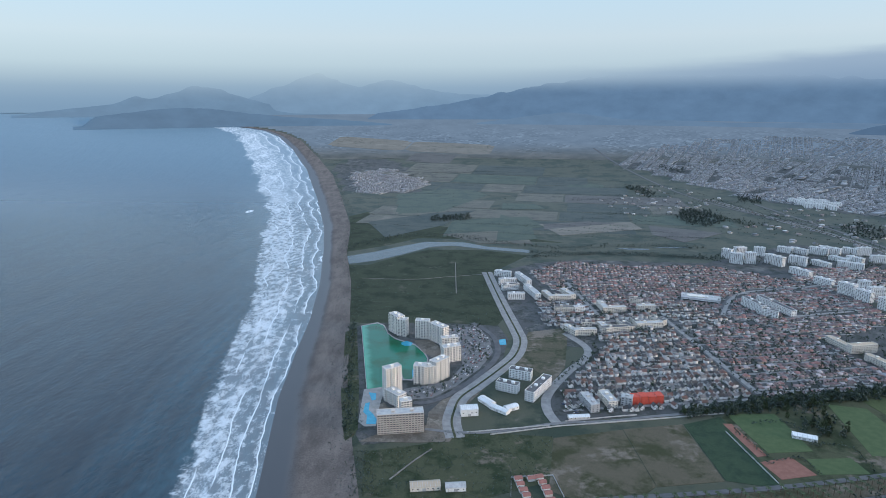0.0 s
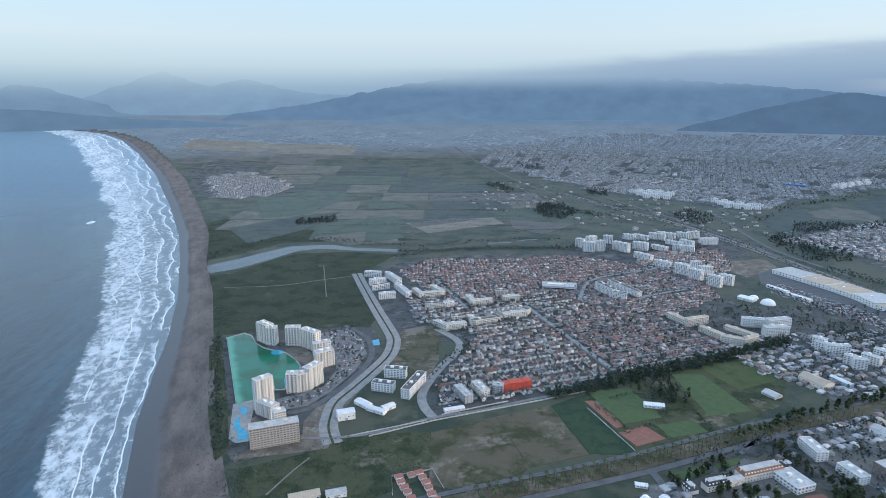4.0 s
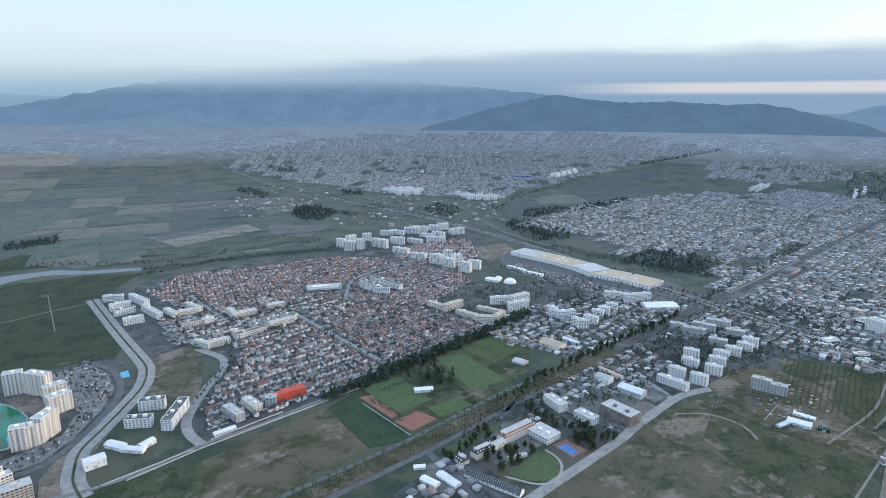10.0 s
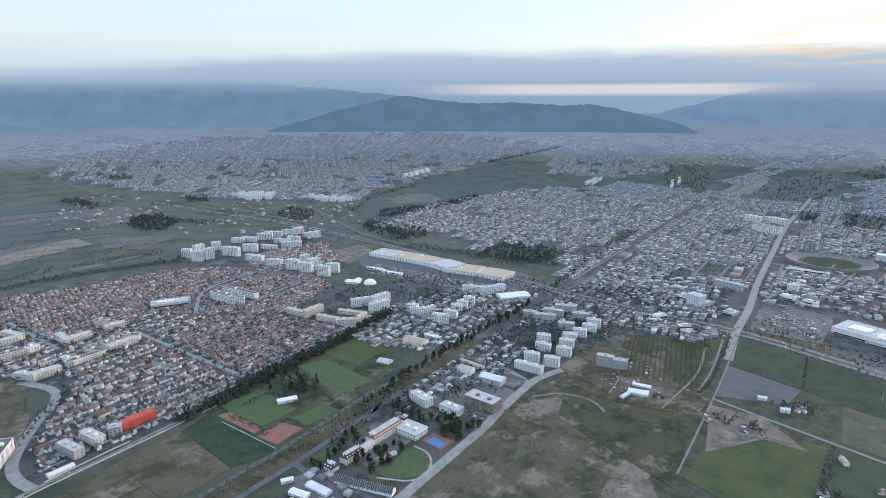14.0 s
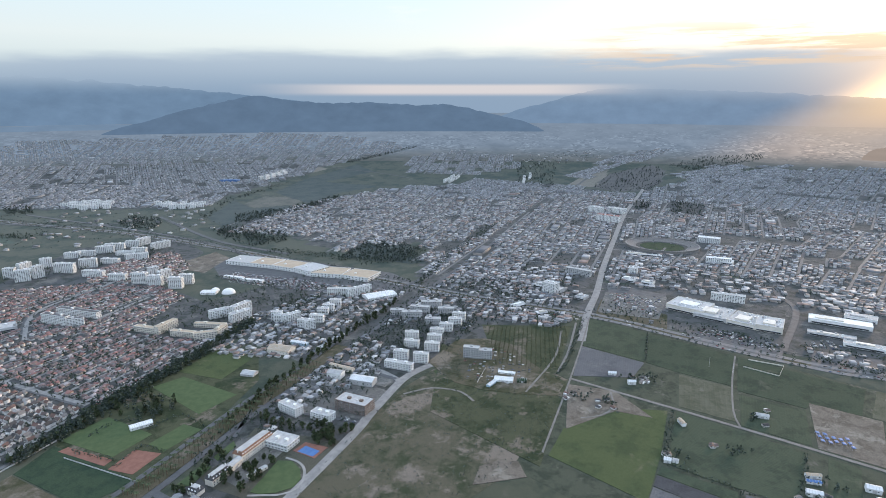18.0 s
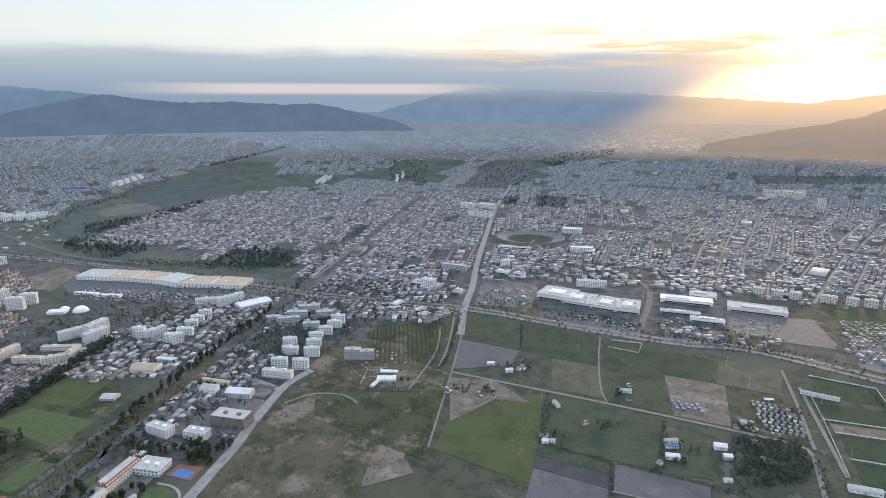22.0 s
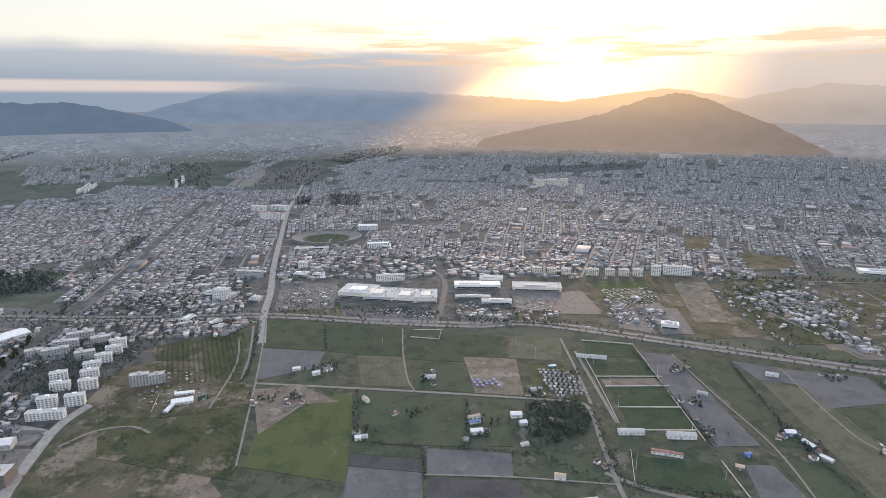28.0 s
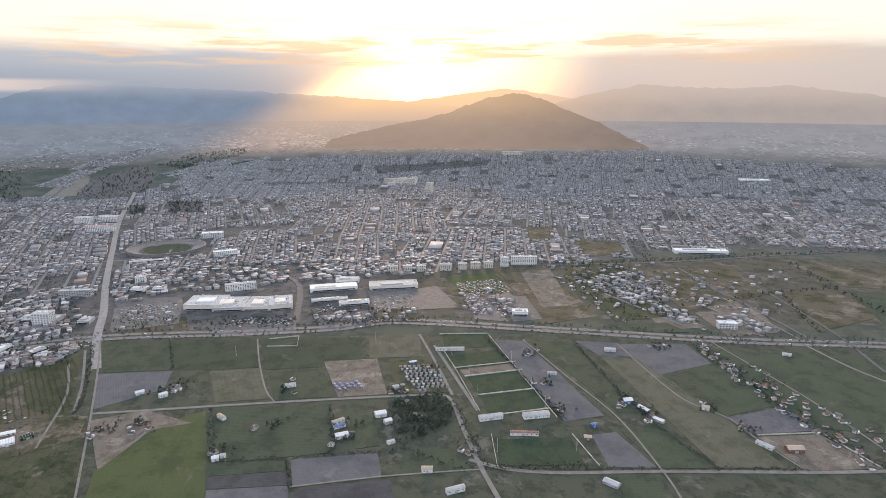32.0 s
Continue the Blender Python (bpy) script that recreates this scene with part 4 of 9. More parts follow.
NEAR_TOWN = [(1340, 1490), (1460, 1562), (1744, 1602), (2023, 1625), (2377, 1587), (2600, 1380), (2850, 1300), (2844, 863), (2739, 516), (2950, 453), (3316, 334), (3605, 13), (3717, -425), (3641, -861), (3498, -1415), (3292, -2236), (2828, -2479), (2300, -2900), (1663, -3196), (963, -1923), (1190, -1595), (1347, -1242), (1344, -660), (1365, -288), (1511, -71), (1536, 100), (1354, 265), (1349, 328), (1217, 554), (1203, 693), (1290, 735), (1520, 880), (1330, 1000), (1340, 1150), (1414, 1300)]
FAR_TOWN = [(934, 3390), (1242, 3792), (1722, 3929), (2215, 3763), (2673, 3471), (3151, 3111), (3487, 2626), (3473, 2090), (2928, 2196), (2364, 2165), (1922, 2076), (1614, 1931), (1439, 2191), (1297, 2418), (1202, 2782), (1056, 3200)]
SUBURB = [(3155, 1929), (3455, 1780), (3539, 1395), (3209, 1257), (2870, 1409), (2830, 1725)]
HILL_HOUSES = [(3091, 942), (3616, 871), (3964, 723), (3973, 542), (3745, 624), (3445, 780), (3047, 821)]
RIDGE_HOUSES = [(3324, 477), (3621, 298), (3723, -87), (3360, -76), (3184, 211)]
DARK_HILL = [(2861, 740), (3229, 761), (3402, 686), (3551, 595), (3430, 505), (3100, 474), (2880, 492), (2794, 619)]
OPEN_LAND = [DARK_HILL, [(2523, 495), (2581, 423), (2376, 402), (2360, 449)], [(2644, 364), (2591, 223), (2317, 202), (2364, 329)],
             [(3365, -604), (3370, -1296), (3200, -1214), (3142, -585)], [(1554, -860), (1499, -981), (1384, -925), (1378, -797)], [(1757, -798), (1742, -884), (1598, -813), (1576, -735)], [(3385, 1162), (3256, 1017), (2915, 930), (2917, 977)]]
draped("ground_town", NEAR_TOWN, M["town_ground"], 0.08, kind="structure", label="streets and yards of the town", category="ground")
plot("ground_retail_strip", [(1107, 645), (1203, 693), (1217, 554), (1349, 328), (1354, 265), (1536, 100), (1511, -71), (1365, -288), (1344, -380), (1180, -350), (1090, -246), (1085, -63), (1130, 275)], "town_ground", 0.07, "paved ground of the retail strip", "ground")
draped("ground_far_town", FAR_TOWN, M["town_ground"], 0.3, kind="structure", label="far part of the town", category="ground")
lift = 0.34
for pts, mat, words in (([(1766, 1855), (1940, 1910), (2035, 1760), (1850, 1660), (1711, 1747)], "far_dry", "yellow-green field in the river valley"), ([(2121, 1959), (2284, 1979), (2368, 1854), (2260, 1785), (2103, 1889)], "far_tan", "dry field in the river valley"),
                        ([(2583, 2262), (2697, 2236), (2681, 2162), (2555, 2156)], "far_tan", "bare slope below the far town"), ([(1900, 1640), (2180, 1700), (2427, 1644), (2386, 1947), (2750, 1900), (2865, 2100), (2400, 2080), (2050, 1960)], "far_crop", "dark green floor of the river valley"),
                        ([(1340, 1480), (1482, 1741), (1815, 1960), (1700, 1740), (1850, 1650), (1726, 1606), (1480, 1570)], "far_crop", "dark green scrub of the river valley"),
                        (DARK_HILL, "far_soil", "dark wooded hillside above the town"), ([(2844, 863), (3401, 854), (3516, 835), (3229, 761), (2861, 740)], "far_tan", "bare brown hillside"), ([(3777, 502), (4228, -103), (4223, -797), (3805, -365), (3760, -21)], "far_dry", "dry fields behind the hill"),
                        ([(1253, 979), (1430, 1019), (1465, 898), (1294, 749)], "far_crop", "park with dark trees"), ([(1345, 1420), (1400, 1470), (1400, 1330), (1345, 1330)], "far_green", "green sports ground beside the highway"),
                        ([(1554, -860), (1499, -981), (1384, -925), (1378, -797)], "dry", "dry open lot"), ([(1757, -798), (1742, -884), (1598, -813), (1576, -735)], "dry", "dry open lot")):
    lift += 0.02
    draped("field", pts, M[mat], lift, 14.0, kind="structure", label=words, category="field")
draped("ground_village", [(-428, 2693), (-106, 2612), (-66, 3008), (-273, 3564), (-543, 3630), (-589, 3312)], M["town_ground"], 0.3, kind="structure", label="village ground", category="ground")

# the plain's far edge, drowned in air: a plain backdrop whose painted, glowing haze takes over little by little
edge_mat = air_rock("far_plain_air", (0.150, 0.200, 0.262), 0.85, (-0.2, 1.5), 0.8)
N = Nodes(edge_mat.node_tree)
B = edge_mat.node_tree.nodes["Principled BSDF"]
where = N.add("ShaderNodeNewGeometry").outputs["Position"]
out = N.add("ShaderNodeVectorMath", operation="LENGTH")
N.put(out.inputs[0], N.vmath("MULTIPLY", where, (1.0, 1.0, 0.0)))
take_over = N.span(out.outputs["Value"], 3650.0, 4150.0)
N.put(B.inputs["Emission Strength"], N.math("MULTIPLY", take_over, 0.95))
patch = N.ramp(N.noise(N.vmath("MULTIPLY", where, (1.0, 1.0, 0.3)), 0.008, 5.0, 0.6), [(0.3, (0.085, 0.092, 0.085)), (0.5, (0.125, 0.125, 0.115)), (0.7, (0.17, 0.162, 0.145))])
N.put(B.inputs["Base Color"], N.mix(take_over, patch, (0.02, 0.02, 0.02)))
# specks for far houses, groves and fields, faded with the distance as by haze
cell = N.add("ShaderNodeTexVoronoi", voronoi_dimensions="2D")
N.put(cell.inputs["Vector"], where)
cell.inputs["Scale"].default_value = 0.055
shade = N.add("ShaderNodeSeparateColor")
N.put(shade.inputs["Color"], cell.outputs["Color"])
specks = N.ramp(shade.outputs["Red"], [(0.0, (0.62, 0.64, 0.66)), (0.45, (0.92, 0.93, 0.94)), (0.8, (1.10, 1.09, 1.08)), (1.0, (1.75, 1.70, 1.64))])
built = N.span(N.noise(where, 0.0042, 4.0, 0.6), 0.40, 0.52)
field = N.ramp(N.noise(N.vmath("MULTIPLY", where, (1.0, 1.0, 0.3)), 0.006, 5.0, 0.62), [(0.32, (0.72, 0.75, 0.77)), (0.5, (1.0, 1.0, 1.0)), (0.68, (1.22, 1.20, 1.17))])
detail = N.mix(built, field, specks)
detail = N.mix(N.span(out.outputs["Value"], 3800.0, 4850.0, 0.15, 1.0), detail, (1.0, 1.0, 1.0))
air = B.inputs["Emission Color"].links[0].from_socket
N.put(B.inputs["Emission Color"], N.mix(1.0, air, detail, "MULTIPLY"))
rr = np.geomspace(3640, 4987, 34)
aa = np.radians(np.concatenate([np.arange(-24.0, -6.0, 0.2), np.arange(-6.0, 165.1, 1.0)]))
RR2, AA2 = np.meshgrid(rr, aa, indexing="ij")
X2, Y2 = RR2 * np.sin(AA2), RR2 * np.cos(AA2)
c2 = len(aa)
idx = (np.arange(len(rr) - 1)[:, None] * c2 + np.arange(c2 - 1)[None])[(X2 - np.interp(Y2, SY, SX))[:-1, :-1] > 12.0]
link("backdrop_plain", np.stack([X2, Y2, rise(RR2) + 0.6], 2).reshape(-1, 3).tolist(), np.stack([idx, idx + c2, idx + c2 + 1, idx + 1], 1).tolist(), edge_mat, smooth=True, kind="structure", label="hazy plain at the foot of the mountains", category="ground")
FARM = [
    ("crop", [(1103, 279), (1072, 165), (943, 147), (964, 254)], "dark green crop field"),
    ("crop", [(1072, 163), (1036, 22), (915, 18), (928, 96), (942, 144)], "green field with a bare corner"),
    ("tilled", [(960, 254), (939, 146), (876, 151), (841, 231)], "grey tilled field"),
    ("stubble", [(921, 92), (911, 17), (806, 9), (815, 78)], "pale stubble field in bands"),
    ("crop", [(1034, 18), (993, -150), (900, -137), (908, -79), (889, -73), (903, 11)], "green crop field"),
    ("crop", [(891, 8), (884, -72), (786, -77), (799, 1)], "green paddock"),
    ("bare", [(909, -77), (896, -159), (773, -150), (784, -83)], "bare grey yard"),
    ("stubble", [(994, -163), (977, -251), (883, -228), (901, -148)], "worn grass field"),
    ("scrub", [(880, -176), (875, -228), (753, -235), (769, -163)], "scruffy plot"),
    ("turf", [(966, -287), (944, -363), (887, -359), (902, -273)], "artificial turf football pitch"),
    ("turf", [(874, -274), (874, -368), (822, -363), (826, -269)], "artificial turf football pitch"),
    ("bare", [(819, -271), (818, -363), (795, -362), (797, -272)], "grey gravel strip"),
    ("turf", [(790, -275), (789, -352), (733, -352), (737, -272)], "artificial turf football pitch"),
    ("turf", [(728, -272), (727, -353), (674, -348), (680, -265)], "artificial turf football pitch"),
    ("turf", [(620, -254), (598, -341), (541, -329), (567, -235)], "artificial turf football pitch"),
    ("tilled", [(917, -361), (897, -410), (633, -408), (634, -352)], "dark tilled field"),
    ("crop", [(895, -419), (870, -484), (626, -453), (634, -431)], "green crop field in rows"),
    ("tilled", [(873, -494), (843, -558), (782, -559), (806, -502)], "grey tilled field"),
    ("tilled", [(838, -560), (804, -665), (728, -654), (715, -540)], "pale grey tilled field"),
    ("crop", [(710, -537), (722, -651), (592, -651), (586, -559)], "green crop field in rows"),
    ("tilled", [(582, -558), (586, -649), (523, -647), (541, -557)], "pale grey tilled field"),
    ("stubble", [(802, -502), (775, -554), (583, -555), (472, -540), (493, -468), (697, -491)], "yellow-green stubble field"),
    ("tilled", [(596, -368), (593, -400), (513, -403), (530, -352)], "grey tilled field in rows"),
    ("crop", [(599, -407), (596, -466), (495, -464), (509, -409)], "green vegetable field in rows"),
    ("meadow", [(770, 154), (795, 89), (679, 79), (584, 77), (619, 194), (685, 197)], "bright green meadow"),
    ("crop", [(800, 78), (766, -70), (648, -58), (658, 33), (667, 70)], "dark rough pasture"),
    ("tilled", [(614, 76), (598, -6), (533, -6), (558, 76)], "pale grey tilled field"),
    ("dark_soil", [(638, 76), (625, -6), (599, -6), (616, 76)], "strip of dark soil"),
    ("crop", [(657, 74), (647, -4), (626, -6), (640, 76)], "strip of blue-green crop"),
    ("tilled", [(646, -12), (632, -110), (585, -105), (595, -11)], "pale grey tilled field"),
    ("crop", [(766, -92), (757, -123), (646, -115), (648, -85)], "narrow green paddock"),
    ("crop", [(626, -138), (616, -196), (570, -208), (581, -130)], "dark green paddock"),
    ("dark_soil", [(589, -13), (577, -113), (503, -106), (533, -7)], "dark soil field"),
    ("crop", [(511, -353), (501, -399), (448, -381), (464, -327)], "green field edge"),
    ("scrub", [(846, 340), (824, 234), (593, 195), (644, 366), (857, 464)], "dark scrubland with low bushes"),
    ("crop", [(772, -658), (672, -940), (494, -716), (530, -642), (692, -665)], "green fields behind a row of cabins"),
    ("bare", [(534, -559), (517, -637), (440, -640), (461, -559)], "walled yard of bare earth"),
    ("dry", [(1327, -533), (1310, -644), (970, -599), (959, -476)], "dry lot behind the depot"),
    ("bare", [(1299, -594), (1291, -657), (1044, -579), (1040, -533)], "bare pale ground"),
    ("dry", [(1299, -380), (1291, -519), (1155, -500), (1166, -369)], "dry ground round a sports field"),
    ("far_green", [(1284, -395), (1276, -497), (1210, -497), (1222, -388)], "yellow-green sports field with a track"),
    ("bare", [(986, -708), (988, -762), (861, -752), (872, -665)], "pale gravel yard beside the highway"),
    ("bare", [(1008, -817), (985, -923), (886, -874), (898, -833)], "pale gravel yard of a depot"),
    ("bare", [(1287, -577), (1282, -645), (1046, -567), (1043, -517)], "broad pale dirt lot"),
    ("asphalt", [(1174, -396), (1121, -439), (989, -422), (1021, -367)], "asphalt yard full of parked vehicles"),
    ("asphalt", [(1135, -457), (1119, -514), (985, -489), (986, -432)], "asphalt yard of a transport depot"),
    ("asphalt", [(1251, -205), (1233, -338), (1092, -357), (1111, -197)], "asphalt car park"),
    ("asphalt", [(1341, 304), (1322, 173), (1207, 151), (1225, 267)], "asphalt car park"),
    ("dry", [(1224, 286), (1190, 150), (1096, 136), (1131, 273)], "dry grass verge"),
    ("dry", [(1204, -952), (1187, -1084), (989, -1028), (966, -906)], "dry field beyond the road"),
    ("dry", [(1230, -828), (1206, -945), (966, -893), (945, -775)], "dry lot beyond the highway"),
    ("dry", [(1161, -1247), (1063, -1434), (877, -1408), (976, -1213)], "dry field beyond the road"),
    ("dry", [(981, -1027), (967, -1172), (816, -1122), (783, -926)], "pasture beyond the highway"),
    ("bare", [(932, -784), (925, -924), (803, -859), (811, -758)], "gravel yard beyond the highway"),
    ("crop", [(924, -595), (902, -699), (848, -706), (884, -604)], "narrow green verge field"),
    ("crop", [(960, -1195), (823, -1329), (693, -1137), (724, -1034)], "green field beyond the road"),
    ("scrub", [(1394, -749), (1279, -844), (927, -743), (934, -613), (1188, -641)], "scrubby plots with trees"),
    ("asphalt", [(1129, 111), (1101, -46), (1043, -44), (1063, 89)], "asphalt car park of the mall"),
    ("asphalt", [(1122, -89), (1128, -184), (1046, -182), (1048, -84)], "asphalt forecourt of the shops"),
    ("meadow", [(1297, -390), (1185, -398), (1164, -496), (1312, -512)], "worn sports ground with a running track"),
    ("forecourt", [(1212, -208), (1122, -202), (1117, -268), (1227, -286)], "concrete car park beside a large hall"),
    ("asphalt", [(1236, -317), (1104, -310), (1108, -362), (1240, -357)], "asphalt car park of the retail strip"),
    ("forecourt", [(1278, 290), (1142, 272), (1155, 160), (1302, 168)], "paved yards beside the crossing"),
    ("forecourt", [(1145, -438), (1006, -441), (989, -478), (1155, -493)], "gravel yard of a depot"),
    ("dry", [(1121, -198), (1115, -273), (1058, -270), (1053, -193)], "dry grass beside the highway"),
]
plot("ground_outskirts", [(1357, -236), (1355, -534), (1324, -963), (1217, -1290), (1064, -1627), (741, -1169), (832, -907), (955, -596), (1085, -189)], "dry_lot", 0.12, "dry ground of the outskirts beyond the highway", "ground")
plot("ground_depot", [(887, 449), (913, 408), (913, 366), (863, 312), (824, 260), (806, 234), (766, 232), (748, 276), (735, 325), (736, 376), (781, 447)], "dry", 0.64, "bare gravel yard of a depot", "ground")
plot("ground_farm", [(1254, 727), (1119, 305), (1000, -152), (905, -494), (787, -749), (698, -973), (587, -1229), (302, -703), (645, 454)], "farm_base", 0.06, "rough grass between the fields", "ground")
FARM += [("bare", [(809, 229), (820, 165), (766, 103), (761, 150), (686, 194)], "churned brown earth beside a meadow"), ("bare", [(526, 247), (561, 255), (582, 242), (591, 220), (567, 201)], "low mound of bare earth")]
for i, (mat, pts, words) in enumerate(FARM):
    plot("field", pts, mat, 0.30 + 0.004 * i, words)

# far fields north of the river, in strips
FAR_REGION = [(-702, 2260), (-166, 1833), (15, 1774), (263, 1797), (505, 1698), (766, 1690), (1003, 1874), (1198, 1887), (1212, 2366), (978, 2860), (928, 3345), (563, 4104), (-294, 4336), (-982, 4239), (-1138, 3536)]
rnd = random.Random(5)
cx, cy = 100, 1100
turn = Matrix.Rotation(radians(-12), 2)
for row in range(14):
    y = 1640 + row * 130 + row * row * 8
    x = -620 - row * 60
    while x < 2200:
        w = rnd.uniform(130, 380) * (1 + row * 0.06)
        d = 120 + row * 16
        pts = [turn @ Vector(p) for p in ((x + 4, y - 1600), (x + w - 4, y - 1600), (x + w - 4, y + d - 1600), (x + 4, y + d - 1600))]
        pts = [(round(p.x), round(p.y + 1600)) for p in pts]
        if min(p[0] - np.interp(p[1], SY, SX) for p in pts) > 25 and inside(np.array(pts, dtype=float), FAR_REGION).all() and rnd.random() < 0.8:
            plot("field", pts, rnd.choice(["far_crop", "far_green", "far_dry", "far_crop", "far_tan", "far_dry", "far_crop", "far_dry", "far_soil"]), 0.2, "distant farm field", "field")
        x += w

river_mat = material("river_water", (0.03, 0.05, 0.06), (0.05, 0.07, 0.08), 60, 0.22, 0.1, 0.15, 0.3)
slab("water_river", [(-254, 1550), (-184, 1600), (-128, 1654), (-52, 1718), (61, 1712), (122, 1660), (235, 1620), (231, 1588), (119, 1627), (28, 1672), (-35, 1655), (-108, 1571), (-174, 1506), (-234, 1477)], river_mat, 0.42, kind="structure", label="calm river mouth reflecting the sky", category="river")
for pts in ([(472, 1640), (518, 1641), (564, 1634), (560, 1620), (500, 1626)], [(574, 1644), (618, 1656), (687, 1655), (640, 1640)]):
    slab("water_river", pts, river_mat, 0.42, kind="structure", label="narrow bend of the river", category="river")
LIFT = [0.50]
for pts, mat, words in (([(-196, 2619), (102, 2840), (190, 2597), (-3, 2204), (-163, 2157)], "far_green", "green far field"), ([(-250, 2012), (-44, 2172), (121, 2231), (-4, 1949), (-171, 1776)], "far_crop", "dark green far field"),
                        ([(35, 2041), (294, 2109), (324, 1930), (-4, 1782)], "far_green", "green field beyond the river"), ([(313, 1977), (626, 2007), (629, 1894), (355, 1800)], "far_tan", "pale dry field beyond the river"), ([(-4, 1821), (246, 1890), (253, 1694), (108, 1698)], "far_dry", "dry field beyond the river"),
                        ([(235, 2395), (356, 2373), (383, 2261), (216, 2241)], "far_green", "green far field"), ([(613, 2956), (753, 2855), (668, 2590), (544, 2695)], "far_green", "green far field"), ([(328, 1972), (487, 2019), (565, 1982), (319, 1890)], "far_soil", "brown field with a pale wall"),
                        ([(665, 1949), (857, 1835), (692, 1711), (633, 1814)], "far_soil", "brown ploughed field"), ([(205, 2149), (288, 1980), (273, 1750), (153, 1721)], "far_green", "green field beyond the river"),
                        ([(-384, 4070), (-249, 3930), (-384, 3863), (-480, 4000)], "bare", "pale beds of a nursery on the plain"), ([(-72, 3931), (196, 3923), (241, 3842), (-35, 3853)], "bare", "pale beds of a nursery on the plain")):
    LIFT[0] += 0.02
    if max(math.hypot(*q) for q in pts) < 2600:
        plot("field", pts, mat, LIFT[0], words)
        continue
    draped("field", pts, M[mat], LIFT[0], 12.0, kind="structure", label=words, category="field")

# ---- roads ----
LAID = [0]


def road(pts, width, mat="asphalt", z=0.5, label="asphalt road", **more):
    LAID[0] += 1
    z += 0.004 * LAID[0]
    return ribbon("road", pts, width, M[mat], z, kind="structure", label=label, category="road", **more)


BOULEVARD = [(104, 1402), (114, 1237), (123, 1111), (130, 1025), (131, 973), (115, 914), (82, 858), (49, 809), (24, 772), (14, 732), (11, 704), (15, 669)]
CURVE = [(214, 1011), (237, 948), (225, 903), (193, 861), (163, 814), (142, 771), (138, 735), (145, 700)]
SOUTH_ROAD = [(-23, 690), (19, 682), (66, 684), (146, 704), (211, 709), (278, 722), (362, 735), (422, 759)]
AVENUE = [(30, 522), (103, 528), (182, 536), (238, 541), (369, 556), (533, 583), (672, 594), (770, 607), (900, 624), (1131, 656), (1450, 692), (1878, 748), (2449, 824)]
CONCRETE = [(335, 393), (396, 402), (553, 422), (601, 432), (702, 448), (746, 445), (780, 434), (806, 411), (812, 365)]
HIGHWAY = [(1079, 2484), (1129, 2098), (1178, 1759), (1181, 1406), (1162, 1083), (1131, 802), (1113, 507), (1116, 269), (1074, 60), (1049, -110), (1047, -234)] + [(920, -501), (795, -756), (705, -983), (624, -1160)]
CROSS = [(980, 258), (1122, 287), (1263, 306), (1479, 345), (1817, 397), (2308, 467), (2945, 523)]
FARM_ROAD = [(829, 233), (793, 5), (763, -160), (751, -213), (732, -230), (654, -222), (571, -215), (507, -213)]
LANE = [(588, -207), (558, -243), (534, -300), (506, -403), (458, -557), (435, -641), (399, -788)]
TRACK = [(621, 202), (713, 215), (825, 231), (964, 253), (1106, 278)]
road(BOULEVARD, 24, "concrete_road", 0.42, "pale concrete boulevard with a median", step=6)
ribbon("road_median", BOULEVARD, 3.0, M["scrub"], 0.62, kind="structure", label="planted median strip", category="median", step=6)
road(CURVE, 13, "concrete_road", 0.44, "curved pale concrete road", step=6)
road(SOUTH_ROAD, 5.5, "old_asphalt", 0.46, "pale concrete road along the estate")
road(AVENUE, 9, "asphalt", 0.5, "asphalt carriageway", offset=-17)
road(AVENUE, 7, "asphalt", 0.5, "asphalt carriageway", offset=17)
ribbon("road_median", AVENUE[:8], 23, M["dry"], 0.4, kind="structure", label="wide dry median with rows of palms", category="median")
road(CONCRETE, 13, "concrete_road", 0.48, "new pale concrete road", step=6)
road([(702, 448), (715, 482), (722, 534), (715, 578)], 9, "concrete_road", 0.47, "pale concrete side road")
road([(356, 538), (351, 477), (345, 430), (341, 399)], 9, "asphalt", 0.52, "asphalt side street")
road(HIGHWAY, 11, "old_asphalt", 0.55, "asphalt highway carriageway", offset=9)
road(HIGHWAY, 11, "old_asphalt", 0.55, "asphalt highway carriageway", offset=-9)
ribbon("road_median", HIGHWAY, 6, M["dry"], 0.45, kind="structure", label="grass median of the highway", category="median")
road(CROSS, 14, "concrete_road", 0.6, "broad pale street into the town")
road(FARM_ROAD, 5.5, "dirt_road", 0.6, "pale gravel farm road", step=8)
road(LANE, 6, "dirt_road", 0.62, "pale gravel lane", step=8)
road(TRACK, 2.6, "dirt_road", 0.6, "narrow dirt track")
